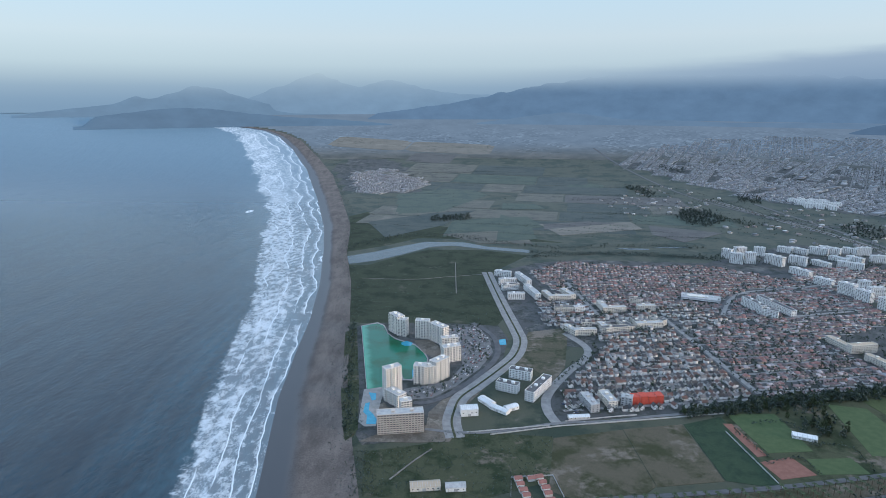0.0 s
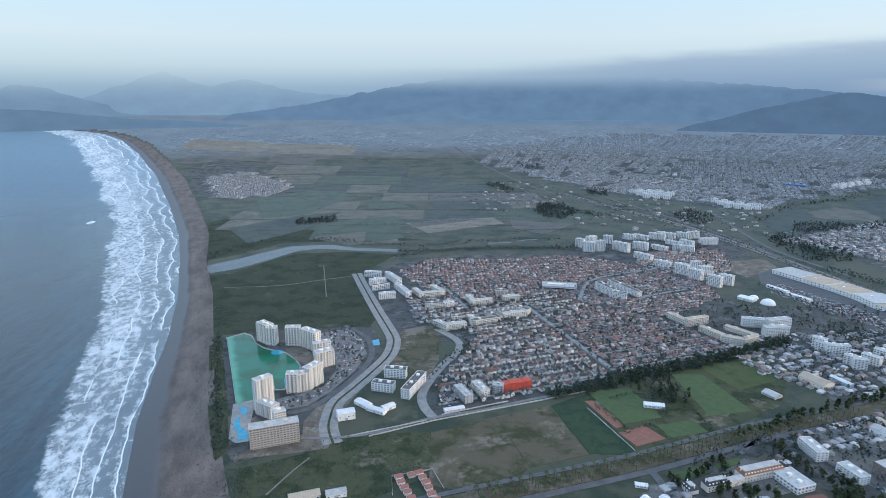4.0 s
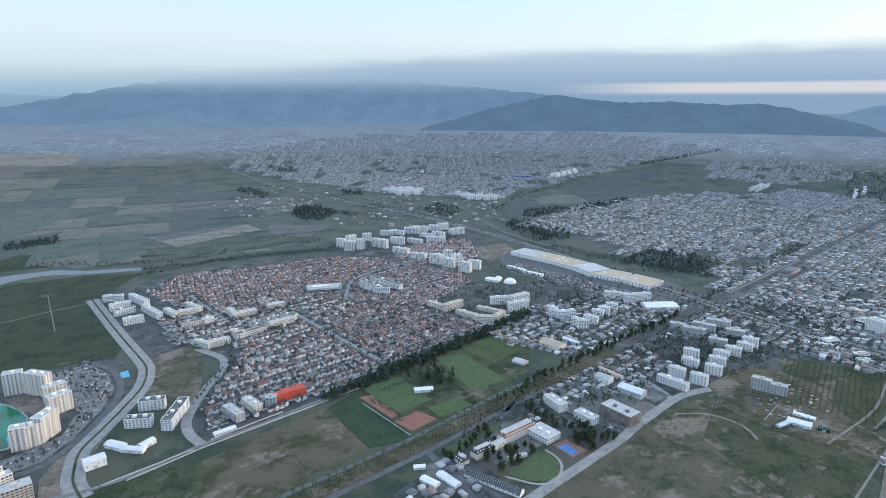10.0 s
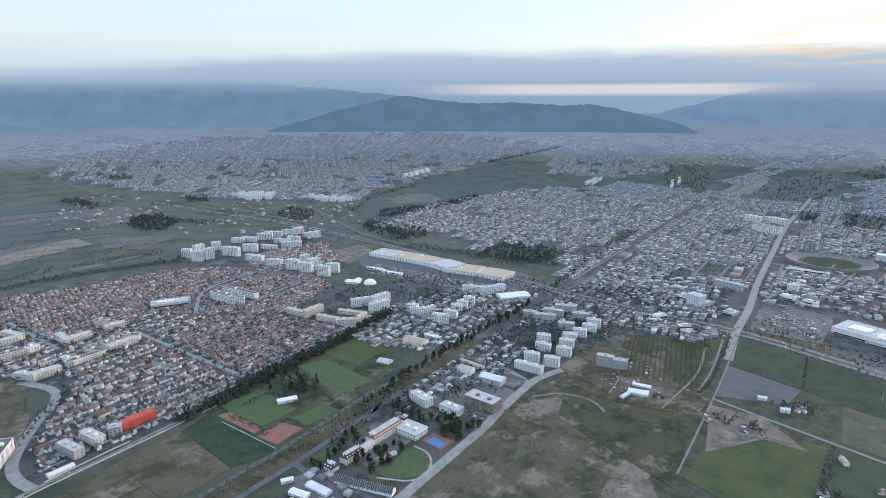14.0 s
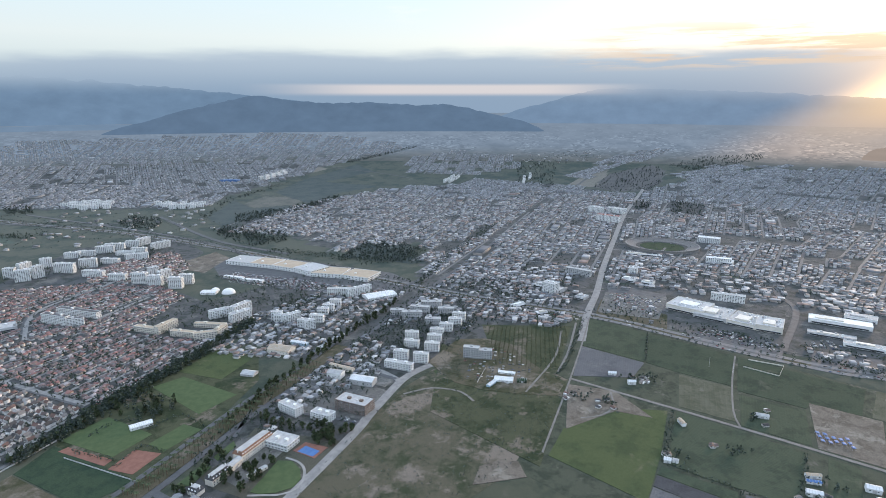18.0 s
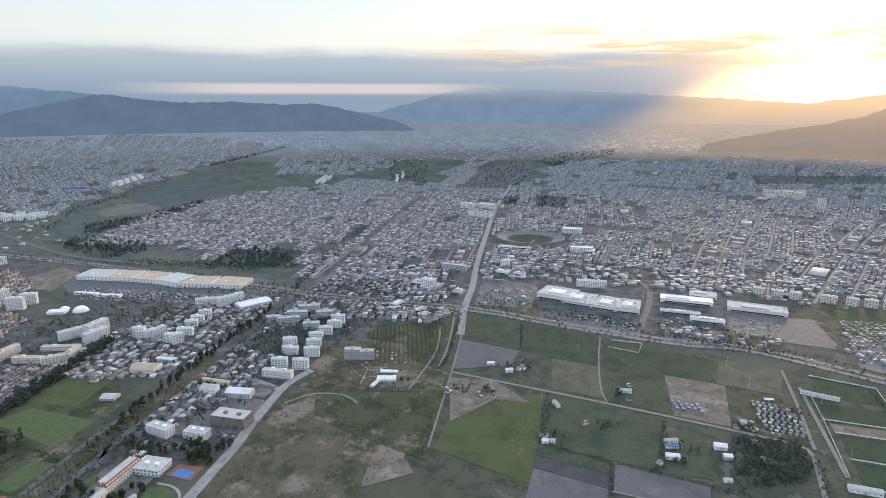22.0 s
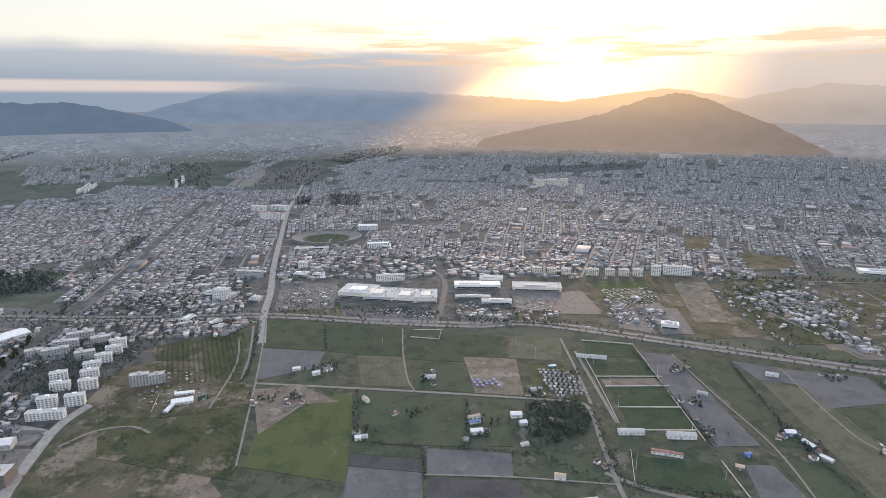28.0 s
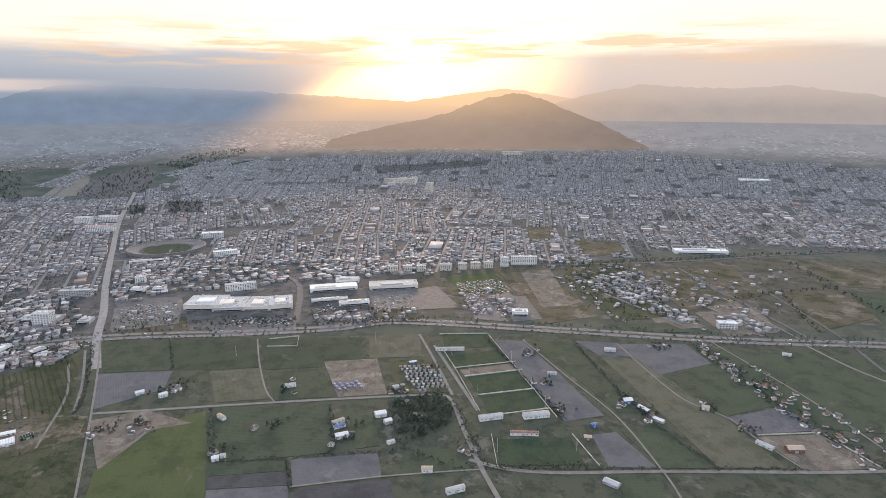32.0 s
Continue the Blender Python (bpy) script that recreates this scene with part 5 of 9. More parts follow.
for pts, w in (([(1036, 22), (938, 20), (835, 12), (793, 1)], 4), ([(977, -249), (860, -244), (744, -236)], 7), ([(921, -260), (692, -255)], 8),
               ([(902, -412), (756, -416), (627, -422), (507, -405), (454, -392)], 4), ([(839, -556), (710, -539), (635, -536), (584, -557), (535, -555), (458, -557)], 4),
               ([(1064, 292), (928, 265), (843, 255)], 6), ([(814, 169), (773, 155), (741, 164), (722, 185)], 4), ([(595, -8), (589, -72), (583, -121), (567, -213)], 4),
               ([(805, -713), (680, -706), (574, -698), (466, -680)], 4), ([(751, -854), (660, -847), (602, -852)], 7), ([(952, -894), (761, -865)], 5),
               ([(670, 423), (705, 397), (714, 356), (697, 327)], 6), ([(756, 274), (894, 277), (1011, 303)], 5),
               ([(-187, 1352), (-70, 1342), (21, 1365), (100, 1383)], 3), ([(31, 1490), (28, 1237)], 3), ([(-58, 585), (-32, 622), (-13, 645)], 3)):
    road(pts, w * 0.62, "dirt_road", 0.58, "narrow dirt track")
for pts, w in (([(214, 1011), (318, 1030), (406, 1052), (534, 1134), (617, 1241), (678, 1293), (755, 1232)], 10), ([(245, 1236), (292, 1110), (295, 1038)], 9), ([(238, 1462), (245, 1236)], 9),
               ([(409, 1060), (425, 924), (436, 781)], 9), ([(329, 1461), (393, 1295), (481, 1197)], 8), ([(1096, -46), (1335, -68), (1546, -36), (2281, -185)], 12), ([(1398, -201), (1844, -300)], 9),
               ([(1016, 694), (1203, 693), (1432, 719), (1831, 773), (2039, 817)], 9), ([(1212, 2366), (1223, 1740), (1199, 1380), (1157, 1235)], 14), ([(1415, 1900), (1241, 1430), (1216, 1124)], 14),
               ([(934, 3852), (988, 3101), (1053, 2377), (1182, 1982), (1392, 1889)], 14), ([(2548, 804), (3416, 839), (3750, 777)], 12), ([(2691, 1642), (2729, 1866), (2717, 2150)], 8),
               ([(1420, -180), (1938, -324)], 8), ([(1332, -662), (1271, -968), (1242, -1330), (1205, -1614)], 9), ([(1111, -1050), (799, -957), (626, -882)], 5), ([(1214, -959), (925, -911), (741, -880)], 6)):
    road(pts, w, "asphalt", 0.56, "asphalt street")

ESTATE_STREETS = [[(440, 783), (428, 920), (413, 1097)], [(277, 1317), (295, 1096)], [(530, 1102), (589, 1197), (650, 1248), (780, 1278), (933, 1331)], [(656, 1094), (792, 1125)]]
for pts in ESTATE_STREETS:
    road(pts, 7.5, "concrete_road", 0.6, "pale street through the housing estate")
ALL_ROADS = [BOULEVARD, CURVE, SOUTH_ROAD, AVENUE, CONCRETE, HIGHWAY, CROSS]
TAKEN = []


def taken(q, gap=2.0):
    """Which points lie on a building's ground."""
    hit = np.zeros(len(q), dtype=bool)
    for x, y, c, s, w, d in TAKEN:
        u = (q[:, 0] - x) * c + (q[:, 1] - y) * s
        v = -(q[:, 0] - x) * s + (q[:, 1] - y) * c
        hit |= (u > -gap) & (u < w + gap) & (v > -gap) & (v < d + gap)
    return hit


def take(p0, p1, deep):
    w = math.dist(p0, p1)
    TAKEN.append((p0[0], p0[1], (p1[0] - p0[0]) / w, (p1[1] - p0[1]) / w, w, deep))

# ---- buildings ----
def frame_of(p0, p1):
    """The pose whose x runs along a front from p0 to p1; y goes into the building."""
    return pose(p0[0], p0[1], level(*p0), 0, 0, math.degrees(math.atan2(p1[1] - p0[1], p1[0] - p0[0])))


def mesh_of(name, bm, mats):
    me = bpy.data.meshes.new(name)
    bm.to_mesh(me)
    bm.free()
    for m in mats:
        me.materials.append(m)
    return me


def window_mesh(w, h):
    """A frame that stands proud of the wall round a pane set back in it; it faces -y."""
    bm = bmesh.new()
    t = 0.09
    for r in ((-w / 2, -0.10, 0, w / 2, 0.02, t), (-w / 2, -0.10, h - t, w / 2, 0.02, h), (-w / 2, -0.10, t, -w / 2 + t, 0.02, h - t), (w / 2 - t, -0.10, t, w / 2, 0.02, h - t)):
        box(bm, *r)
    n = len(bm.faces)
    vs = [bm.verts.new(p) for p in ((-w / 2 + t, -0.04, t), (w / 2 - t, -0.04, t), (w / 2 - t, -0.04, h - t), (-w / 2 + t, -0.04, h - t))]
    bm.faces.new(vs).material_index = 1
    return mesh_of("window", bm, [M["white"], M["glass"]])


WINDOW = {}


def window_at(parent, x, y, z, turn, w, h):
    key = (round(w, 1), round(h, 1))
    if key not in WINDOW:
        WINDOW[key] = window_mesh(*key)
    ob = new("window", WINDOW[key])
    ob.parent = parent
    ob.matrix_basis = pose(x, y, z, 0, 0, turn)


def panes(parent, spots, w, h):
    """Window openings of a far block, as one part."""
    verts, faces, which = [], [], []
    for x, y, z, turn in spots:
        m = pose(x, y, z, 0, 0, turn)
        k = len(verts)
        t = 0.12
        ring = [(-w / 2, -0.14, 0), (w / 2, -0.14, 0), (w / 2, -0.14, h), (-w / 2, -0.14, h),
                (-w / 2 + t, -0.14, t), (w / 2 - t, -0.14, t), (w / 2 - t, -0.14, h - t), (-w / 2 + t, -0.14, h - t),
                (-w / 2 + t, -0.03, t), (w / 2 - t, -0.03, t), (w / 2 - t, -0.03, h - t), (-w / 2 + t, -0.03, h - t)]
        verts += [tuple(m @ Vector(p)) for p in ring]
        for i in range(4):
            j = (i + 1) % 4
            faces += [(k + i, k + j, k + 4 + j, k + 4 + i), (k + 4 + i, k + 4 + j, k + 8 + j, k + 8 + i)]
            which += [0, 0]
        faces.append((k + 8, k + 9, k + 10, k + 11))
        which.append(1)
    return tagged(link("glazing", verts, faces, [M["white"], M["glass"]], parent, which), kind="stuff")


BALCONY = ((0, -1.3, -0.12, 1, 0.05, 0.08), (0, -1.3, 0.08, 1, -1.2, 1.0), (0, -1.2, 0.08, 0.04, 0.0, 1.0), (0.96, -1.2, 0.08, 1, 0.0, 1.0))


def balcony_mesh(w, wall):
    return mesh_of("balcony", boxes_bm(*[(r[0] * w, *r[1:3], r[3] * w, *r[4:]) for r in BALCONY]), [M[wall]])


def apartment(p0, p1, high, deep, wall="white", roof="pale_roof", near=False, balcony=0, storey=2.8, bay=4.4, label="", category="apartment building", group="", jog=0.0, open_w=0.58, open_h=0.52):
    """A block of flats: walls, floor edges, roof with parapet and stair head, windows, balconies."""
    L = max(math.dist(p0, p1), 6.0)
    high = max(high, 2 * storey)
    take(p0, p1, deep)
    floors = max(2, round(high / storey))
    storey = high / floors
    it = thing("apartment_block", label, category, frame_of(p0, p1), group)
    bays = max(2, round(L / bay))
    outline = [(0.0, 0.0)]
    w = L / bays
    for i in range(bays):
        back = jog if i % 3 == 1 else 0.0
        if outline[-1][1] != back:
            outline.append((i * w, back))
        outline.append(((i + 1) * w, back))
    outline += [(L, deep), (0.0, deep)]
    n = len(outline)
    bm = bmesh.new()
    low = [bm.verts.new((x, y, -0.5)) for x, y in outline]
    top = [bm.verts.new((x, y, high)) for x, y in outline]
    bm.faces.new(top)
    for i in range(n):
        bm.faces.new((low[i], low[(i + 1) % n], top[(i + 1) % n], top[i]))
    body = part("wall", bm, M[wall], it)
    bm = bmesh.new()
    box(bm, -0.25, -0.25, high, L + 0.25, deep + 0.25, high + 0.25)
    e = 0.35
    for r in ((-0.25, -0.25, L + 0.25, -0.25 + e), (-0.25, deep + 0.25 - e, L + 0.25, deep + 0.25), (-0.25, -0.25 + e, -0.25 + e, deep + 0.25 - e), (L + 0.25 - e, -0.25 + e, L + 0.25, deep + 0.25 - e)):
        box(bm, r[0], r[1], high + 0.25, r[2], r[3], high + 0.95)
    top = part("parapet", bm, M[wall], it)
    part("roof", boxes_bm((0.15, 0.15, high + 0.26, L - 0.15, deep - 0.15, high + 0.36)), M[roof], it)
    for k in range(1 + int(L > 26) if near or high > 14 else 1):
        sx = L * ((0.35, 0.75)[k] if L > 26 else 0.5)
        part("stair_head", boxes_bm((sx - 2.2, deep * 0.35, high + 0.3, sx + 2.2, deep * 0.35 + min(4.0, deep * 0.45), high + 2.7), (sx - 2.4, deep * 0.35 - 0.2, high + 2.7, sx + 2.4, deep * 0.35 + min(4.2, deep * 0.5), high + 2.85)), M[wall], it)
    rb = random.Random(int(L * 100 + high * 10))
    for k in range(2 if near else 0):
        x, y = rb.uniform(1, L - 2), rb.uniform(1, deep - 2)
        part("roof_unit", boxes_bm((x, y, high + 0.3, x + rb.uniform(0.8, 1.8), y + rb.uniform(0.8, 1.6), high + rb.uniform(0.9, 1.6))), M["steel"], it)
    w, wh = min(2.8, L / bays * open_w), storey * open_h
    ends = max(1, round(deep / 5))
    spots = []
    for f in range(floors):
        z = f * storey + storey * 0.30
        for i in range(bays):
            x = (i + 0.5) * L / bays
            back = jog if jog and i % 3 == 1 else 0.0
            spots.append((x, back, z, 0, f))
        for i in range(ends):
            y = (i + 0.5) * deep / ends
            spots.append((0, y, z, -90, f))
            spots.append((L, y, z, 90, f))
    rest = [s[:4] for s in spots if not (near and s[3] == 0)]
    if near:
        for x, y, z, turn, f in spots:
            if turn == 0:
                window_at(it, x, y, z, turn, w, wh)
    rest += [((i + 0.5) * L / bays, deep, f * storey + storey * 0.3, 180) for f in range(floors) for i in range(bays)]
    panes(it, rest, w, wh)
    if balcony:
        ledge = balcony_mesh(L / bays - 0.3, wall)
        spots = [(i * L / bays + 0.15, 0.0, f * storey) for f in range(1, floors) for i in range(bays) if i % balcony == 0]
        if near and balcony == 2 and wall == "resort_wall":
            for spot in spots:
                ob = new("balcony", ledge)
                ob.parent = it
                ob.location = spot
        else:
            bm = bmesh.new()
            for x, y, z in spots:
                for r in BALCONY:
                    box(bm, x + r[0] * (L / bays - 0.3), r[1], z + r[2], x + r[3] * (L / bays - 0.3), r[4], z + r[5])
            tagged(part("balcony", bm, M[wall], it), kind="stuff")
    return it


def shed(p0, p1, high, deep, wall="steel", roof="steel", pitch=0.18, ribs=True, label="", category="shed", name="shed", group=""):
    """A long hall with a low gabled sheet roof, roof ribs, a door and window strip."""
    L = max(math.dist(p0, p1), 3.0)
    it = thing(name, label, category, frame_of(p0, p1), group)
    take(p0, p1, deep)
    h, r = high, deep / 2 * pitch * 2
    bm = bmesh.new()
    box(bm, 0, 0, -0.4, L, deep, h)
    for x in (0, L):
        bm.faces.new([bm.verts.new(p) for p in ((x, 0, h), (x, deep, h), (x, deep / 2, h + r))])
    part("wall", bm, M[wall], it)
    bm = bmesh.new()
    o, t = 0.4, 0.15
    for s0, s1, z0, z1 in ((-o, deep / 2, h - o * r / (deep / 2), h + r), (deep / 2, deep + o, h + r, h - o * r / (deep / 2))):
        v = [bm.verts.new(p) for p in ((-o, s0, z0), (L + o, s0, z0), (L + o, s1, z1), (-o, s1, z1), (-o, s0, z0 + t), (L + o, s0, z0 + t), (L + o, s1, z1 + t), (-o, s1, z1 + t))]
        for f in ((3, 2, 1, 0), (4, 5, 6, 7), (0, 1, 5, 4), (1, 2, 6, 5), (2, 3, 7, 6), (3, 0, 4, 7)):
            bm.faces.new([v[i] for i in f])
    roof_ob = part("roof", bm, M[roof], it)
    if ribs:
        bm = bmesh.new()
        k = max(3, int(L / 2.5))
        for i in range(k + 1):
            x = i * L / k
            for s0, s1, z0, z1 in ((-0.3, deep / 2, h + t, h + r + t), (deep / 2, deep + 0.3, h + r + t, h + t)):
                v = [bm.verts.new(p) for p in ((x - 0.12, s0, z0), (x + 0.12, s0, z0), (x + 0.12, s1, z1), (x - 0.12, s1, z1), (x - 0.12, s0, z0 + 0.14), (x + 0.12, s0, z0 + 0.14), (x + 0.12, s1, z1 + 0.14), (x - 0.12, s1, z1 + 0.14))]
                for f in ((4, 5, 6, 7), (0, 1, 5, 4), (1, 2, 6, 5), (2, 3, 7, 6), (3, 0, 4, 7)):
                    bm.faces.new([v[q] for q in f])
        ribs_ob = part("roof_rib", bm, M["grey_wall"], it)
    part("door", boxes_bm((L * 0.4, -0.12, 0, L * 0.4 + min(4, L * 0.25), 0.0, min(h * 0.75, 3.6))), M["grey_wall"], it)
    n = max(1, int(L / 5))
    for i in range(n):
        x = (i + 0.5) * L / n
        if abs(x - L * 0.4 - 1.5) > 3:
            window_at(it, x, 0, h * 0.45, 0, min(1.8, L / n * 0.6), min(1.2, h * 0.35))
    return it


M["pale_blue"] = material("pale_blue_sheet", (0.32, 0.45, 0.55), (0.42, 0.55, 0.64), 5, 0.5, 0.9)
M["roof_red"] = material("red_roof", (0.20, 0.095, 0.080), (0.28, 0.130, 0.108), 4, 0.8)
M["long_wall"] = material("weathered_render", (0.46, 0.41, 0.37), (0.58, 0.53, 0.48), 5, 0.75, 0.9)
RESORT = "resort flats"
for row, deep, words in (
        (((-95.3, 1022.9), (-78.6, 1000.2), 33.5), 15, "tall cream resort tower beside the lagoon"), (((-78.6, 999.2), (-64.7, 994.1), 30.0), 15, "lower cream wing of a resort tower"),
        (((-47.5, 988.0), (-24.6, 984.0), 31.7), 14, "white resort block by the car park"), (((-23.0, 980.1), (-0.7, 953.4), 31.5), 14, "cream resort tower, lit from the side"),
        (((-2.1, 929.9), (24.9, 935.1), 22.7), 12, "white resort block in the second row"), (((1.6, 885.9), (28.4, 895.6), 24.7), 14, "cream resort tower facing the car park"),
        (((-42.2, 813.4), (-26.4, 811.2), 28.1), 14, "cream wing of a curved resort block"), (((-26.4, 811.2), (-9.6, 816.7), 26.4), 14, "middle wing of a curved resort block"),
        (((-9.6, 816.7), (9.6, 838.1), 31.3), 14, "taller end of a curved resort block"), (((-79.9, 763.1), (-59.1, 741.2), 18.1), 14, "stepped cream resort tower beside the pools"),
        (((-76.9, 765.5), (-56.6, 778.1), 44.4), 12, "tall rear part of a stepped resort tower"), (((-80.2, 676.1), (-23.6, 683.0), 25.9), 15, "long resort block with rows of balconies"),
        (((-52.5, 700.8), (-38.9, 705.1), 30.8), 11, "white stair tower behind the long block")):
    p0, p1, high = row
    apartment(p0, p1, high, deep, "long_wall" if "long resort" in words else "resort_wall", "pale_roof", True, 1 if "long" in words else 2, label=words, group=RESORT, jog=0.0 if "long" in words else 1.2, bay=3.8 if "long" in words else 4.6, storey=2.8, open_w=0.86 if "long" in words else 0.66, open_h=0.74 if "long" in words else 0.60)
for row, deep in ((((96.9, 834.7), (127.4, 823.1), 13.5), 13), (((74.5, 797.1), (102.4, 782.5), 12.1), 13), (((122.2, 758.4), (155.7, 810.3), 14.2), 13)):
    p0, p1, high = row
    apartment(p0, p1, high, deep, "white", "dark_roof", True, 3, label="white four-storey flats with a dark flat roof", group="white flats by the boulevard")
for row, deep, wall in ((((186.2, 766.6), (193.6, 730.2), 11.0), 12, "grey_wall"), (((213.7, 774.7), (219.7, 741.2), 9.9), 13, "cream"), (((238.1, 750.9), (251.6, 745.2), 12.3), 12, "grey_wall")):
    p0, p1, high = row
    apartment(p0, p1, high, deep, wall, "pale_roof", True, 2, label="half-finished block of flats on a building site", group="flats under construction")
p0, p1, high = ((254.3, 751.2), (297.5, 755.1), 11.3)
it = thing("netted_block", "unfinished block wrapped in bright red netting", "building site", frame_of(p0, p1), "flats under construction")
take(p0, p1, 13)
for i in range(4):
    w = math.dist(p0, p1) / 4
    bm = boxes_bm((i * w, 0.6, -0.3, (i + 1) * w, 13, high - 0.5 + 0.4 * (i % 2)))
    part("shell", bm, M["grey_wall"], it)
    bm = boxes_bm((i * w + 0.25, 0, 0.4, (i + 1) * w - 0.25, 0.3, high + 0.6 * (i % 2)), (i * w + 0.25, 0.3, high - 0.2, (i + 1) * w - 0.25, 13, high + 0.1 + 0.6 * (i % 2)))
    part("netting", bm, M["red_mesh"], it, "bright red netting")
p0, p1, high = ((266.5, 762.0), (296.1, 765.6), 9.8)
shed(p0, p1, 3.0, 5, "blue", "blue", 0.1, label="blue site cover behind the netted block", name="site_cover")

MID = "white flats of the estate"
for row in (((212.4, 1028.4), (228.7, 996.7), 9.6), ((229.2, 998.4), (267.0, 1000.9), 10.9), ((249.8, 1040.3), (267.7, 1040.0), 9.2), ((279.2, 1011.9), (329.4, 1019.6), 9.1), ((277.7, 1046.8), (286.1, 1009.7), 8.6),
            ((316.8, 1058.8), (330.9, 1023.0), 7.3), ((346.0, 1031.7), (394.9, 1036.8), 10.2), ((344.8, 1067.5), (347.5, 1030.8), 9.0), ((379.5, 1068.1), (396.3, 1043.2), 10.6),
            ((215.3, 1191.2), (261.4, 1194.2), 9.2), ((207.1, 1232.8), (216.8, 1190.2), 8.7), ((247.6, 1243.6), (262.6, 1198.8), 9.6), ((214.6, 1119.1), (252.2, 1117.0), 11.0), ((253.7, 1116.1), (272.6, 1121.3), 11.1),
            ((306.6, 1115.2), (353.3, 1122.1), 9.9), ((374.9, 1171.3), (395.2, 1167.5), 10.5), ((377.4, 1128.5), (412.8, 1128.6), 10.2), ((304.9, 1159.6), (307.9, 1119.4), 10.5),
            ((119.8, 1371.1), (154.3, 1356.0), 12.4), ((125.1, 1299.1), (162.2, 1304.3), 12.7), ((128.3, 1257.3), (164.2, 1267.0), 12.4), ((133.3, 1197.0), (167.7, 1197.8), 12.7), ((165.7, 1358.2), (184.2, 1290.8), 12.5), ((174.0, 1266.5), (189.6, 1196.7), 11.9),
            ((595.5, 1164.6), (605.3, 1106.6), 17.5), ((603.1, 1100.2), (624.9, 1083.7), 14.0), ((638.1, 1190.4), (656.3, 1094.5), 11.7)):
    p0, p1, high = row
    apartment(p0, p1, high, 11, "white" if high > 11 else "cream", "dark_roof" if random.random() < 0.5 else "pale_roof", False, 3, label="pale block of flats in the housing estate", group=MID)
for row in (((719.4, 1539.6), (735.5, 1521.6), 23.6), ((716.7, 1485.6), (742.5, 1469.9), 25.7), ((754.0, 1478.5), (777.0, 1474.9), 28.0), ((762.4, 1549.4), (791.8, 1554.2), 23.4), ((814.6, 1563.5), (837.0, 1549.9), 21.6), ((806.0, 1489.5), (825.7, 1445.2), 23.1),
            ((859.8, 1478.6), (887.7, 1450.5), 21.1), ((971.7, 1585.4), (1003.2, 1553.2), 18.0), ((1005.2, 1598.1), (1038.0, 1558.1), 17.0), ((1059.6, 1585.3), (1082.7, 1557.5), 15.9), ((1088.1, 1561.1), (1122.8, 1560.4), 19.5), ((1072.7, 1485.2), (1125.3, 1478.7), 17.7), ((960.1, 1445.7), (1001.4, 1409.1), 15.7),
            ((817.8, 1398.4), (835.2, 1348.3), 14.8), ((824.5, 1312.2), (843.3, 1277.9), 15.3), ((836.9, 1246.3), (850.9, 1216.2), 23.7), ((843.4, 1199.7), (856.3, 1171.3), 22.2), ((887.0, 1251.1), (909.5, 1246.5), 22.6), ((878.5, 1203.6), (908.4, 1202.6), 22.5),
            ((851.1, 1142.5), (864.3, 1115.0), 23.5), ((883.7, 1146.4), (898.8, 1121.2), 21.4), ((913.2, 1474.3), (932.9, 1434.0), 11.8), ((898.3, 1604.4), (922.5, 1576.9), 14.2), ((928.5, 1598.8), (954.8, 1563.5), 13.1), ((985.2, 1519.8), (1007.1, 1475.8), 10.5),
            ((754.3, 901.6), (789.6, 885.4), 15.1), ((760.7, 850.4), (803.1, 845.1), 16.2), ((786.7, 873.6), (831.7, 873.4), 18.9), ((1013.9, 1496.1), (1031.2, 1461.1), 16.3)):
    p0, p1, high = row
    apartment(p0, p1, high, 13, "white", "pale_roof", False, 3, label="white block of flats at the edge of the estate", group="white flats in rows")
for row in (((648.5, 974.5), (658.1, 922.2), 9.6), ((657.4, 921.3), (703.2, 927.5), 13.9), ((662.9, 897.7), (674.7, 854.0), 9.9), ((666.7, 842.5), (695.0, 818.2), 12.5), ((696.9, 819.4), (728.4, 828.3), 12.5), ((713.1, 897.6), (734.7, 843.8), 7.0)):
    p0, p1, high = row
    apartment(p0, p1, high, 10, "cream", "tan_roof", False, 2, label="beige and salmon flats round a court", group="beige flats")
for row in (((803.9, 796.6), (813.2, 779.2), 17.2), ((799.6, 784.7), (812.3, 763.6), 14.0), ((801.2, 763.2), (820.8, 753.9), 16.2), ((825.6, 758.3), (836.7, 752.4), 14.8), ((799.8, 729.9), (806.2, 716.4), 14.4), ((797.1, 708.3), (813.3, 698.9), 16.4),
            ((831.3, 728.9), (841.1, 704.7), 13.9), ((871.1, 743.7), (881.2, 725.1), 11.9), ((892.7, 747.0), (902.9, 728.2), 12.9), ((920.0, 752.1), (930.8, 732.4), 13.9), ((977.7, 803.9), (1008.7, 752.5), 13.6), ((985.9, 754.6), (1039.9, 733.8), 16.6)):
    p0, p1, high = row
    apartment(p0, p1, high, 11, "white", "pale_roof", False, 2, label="white blocks of flats among trees", group="white flats among trees")
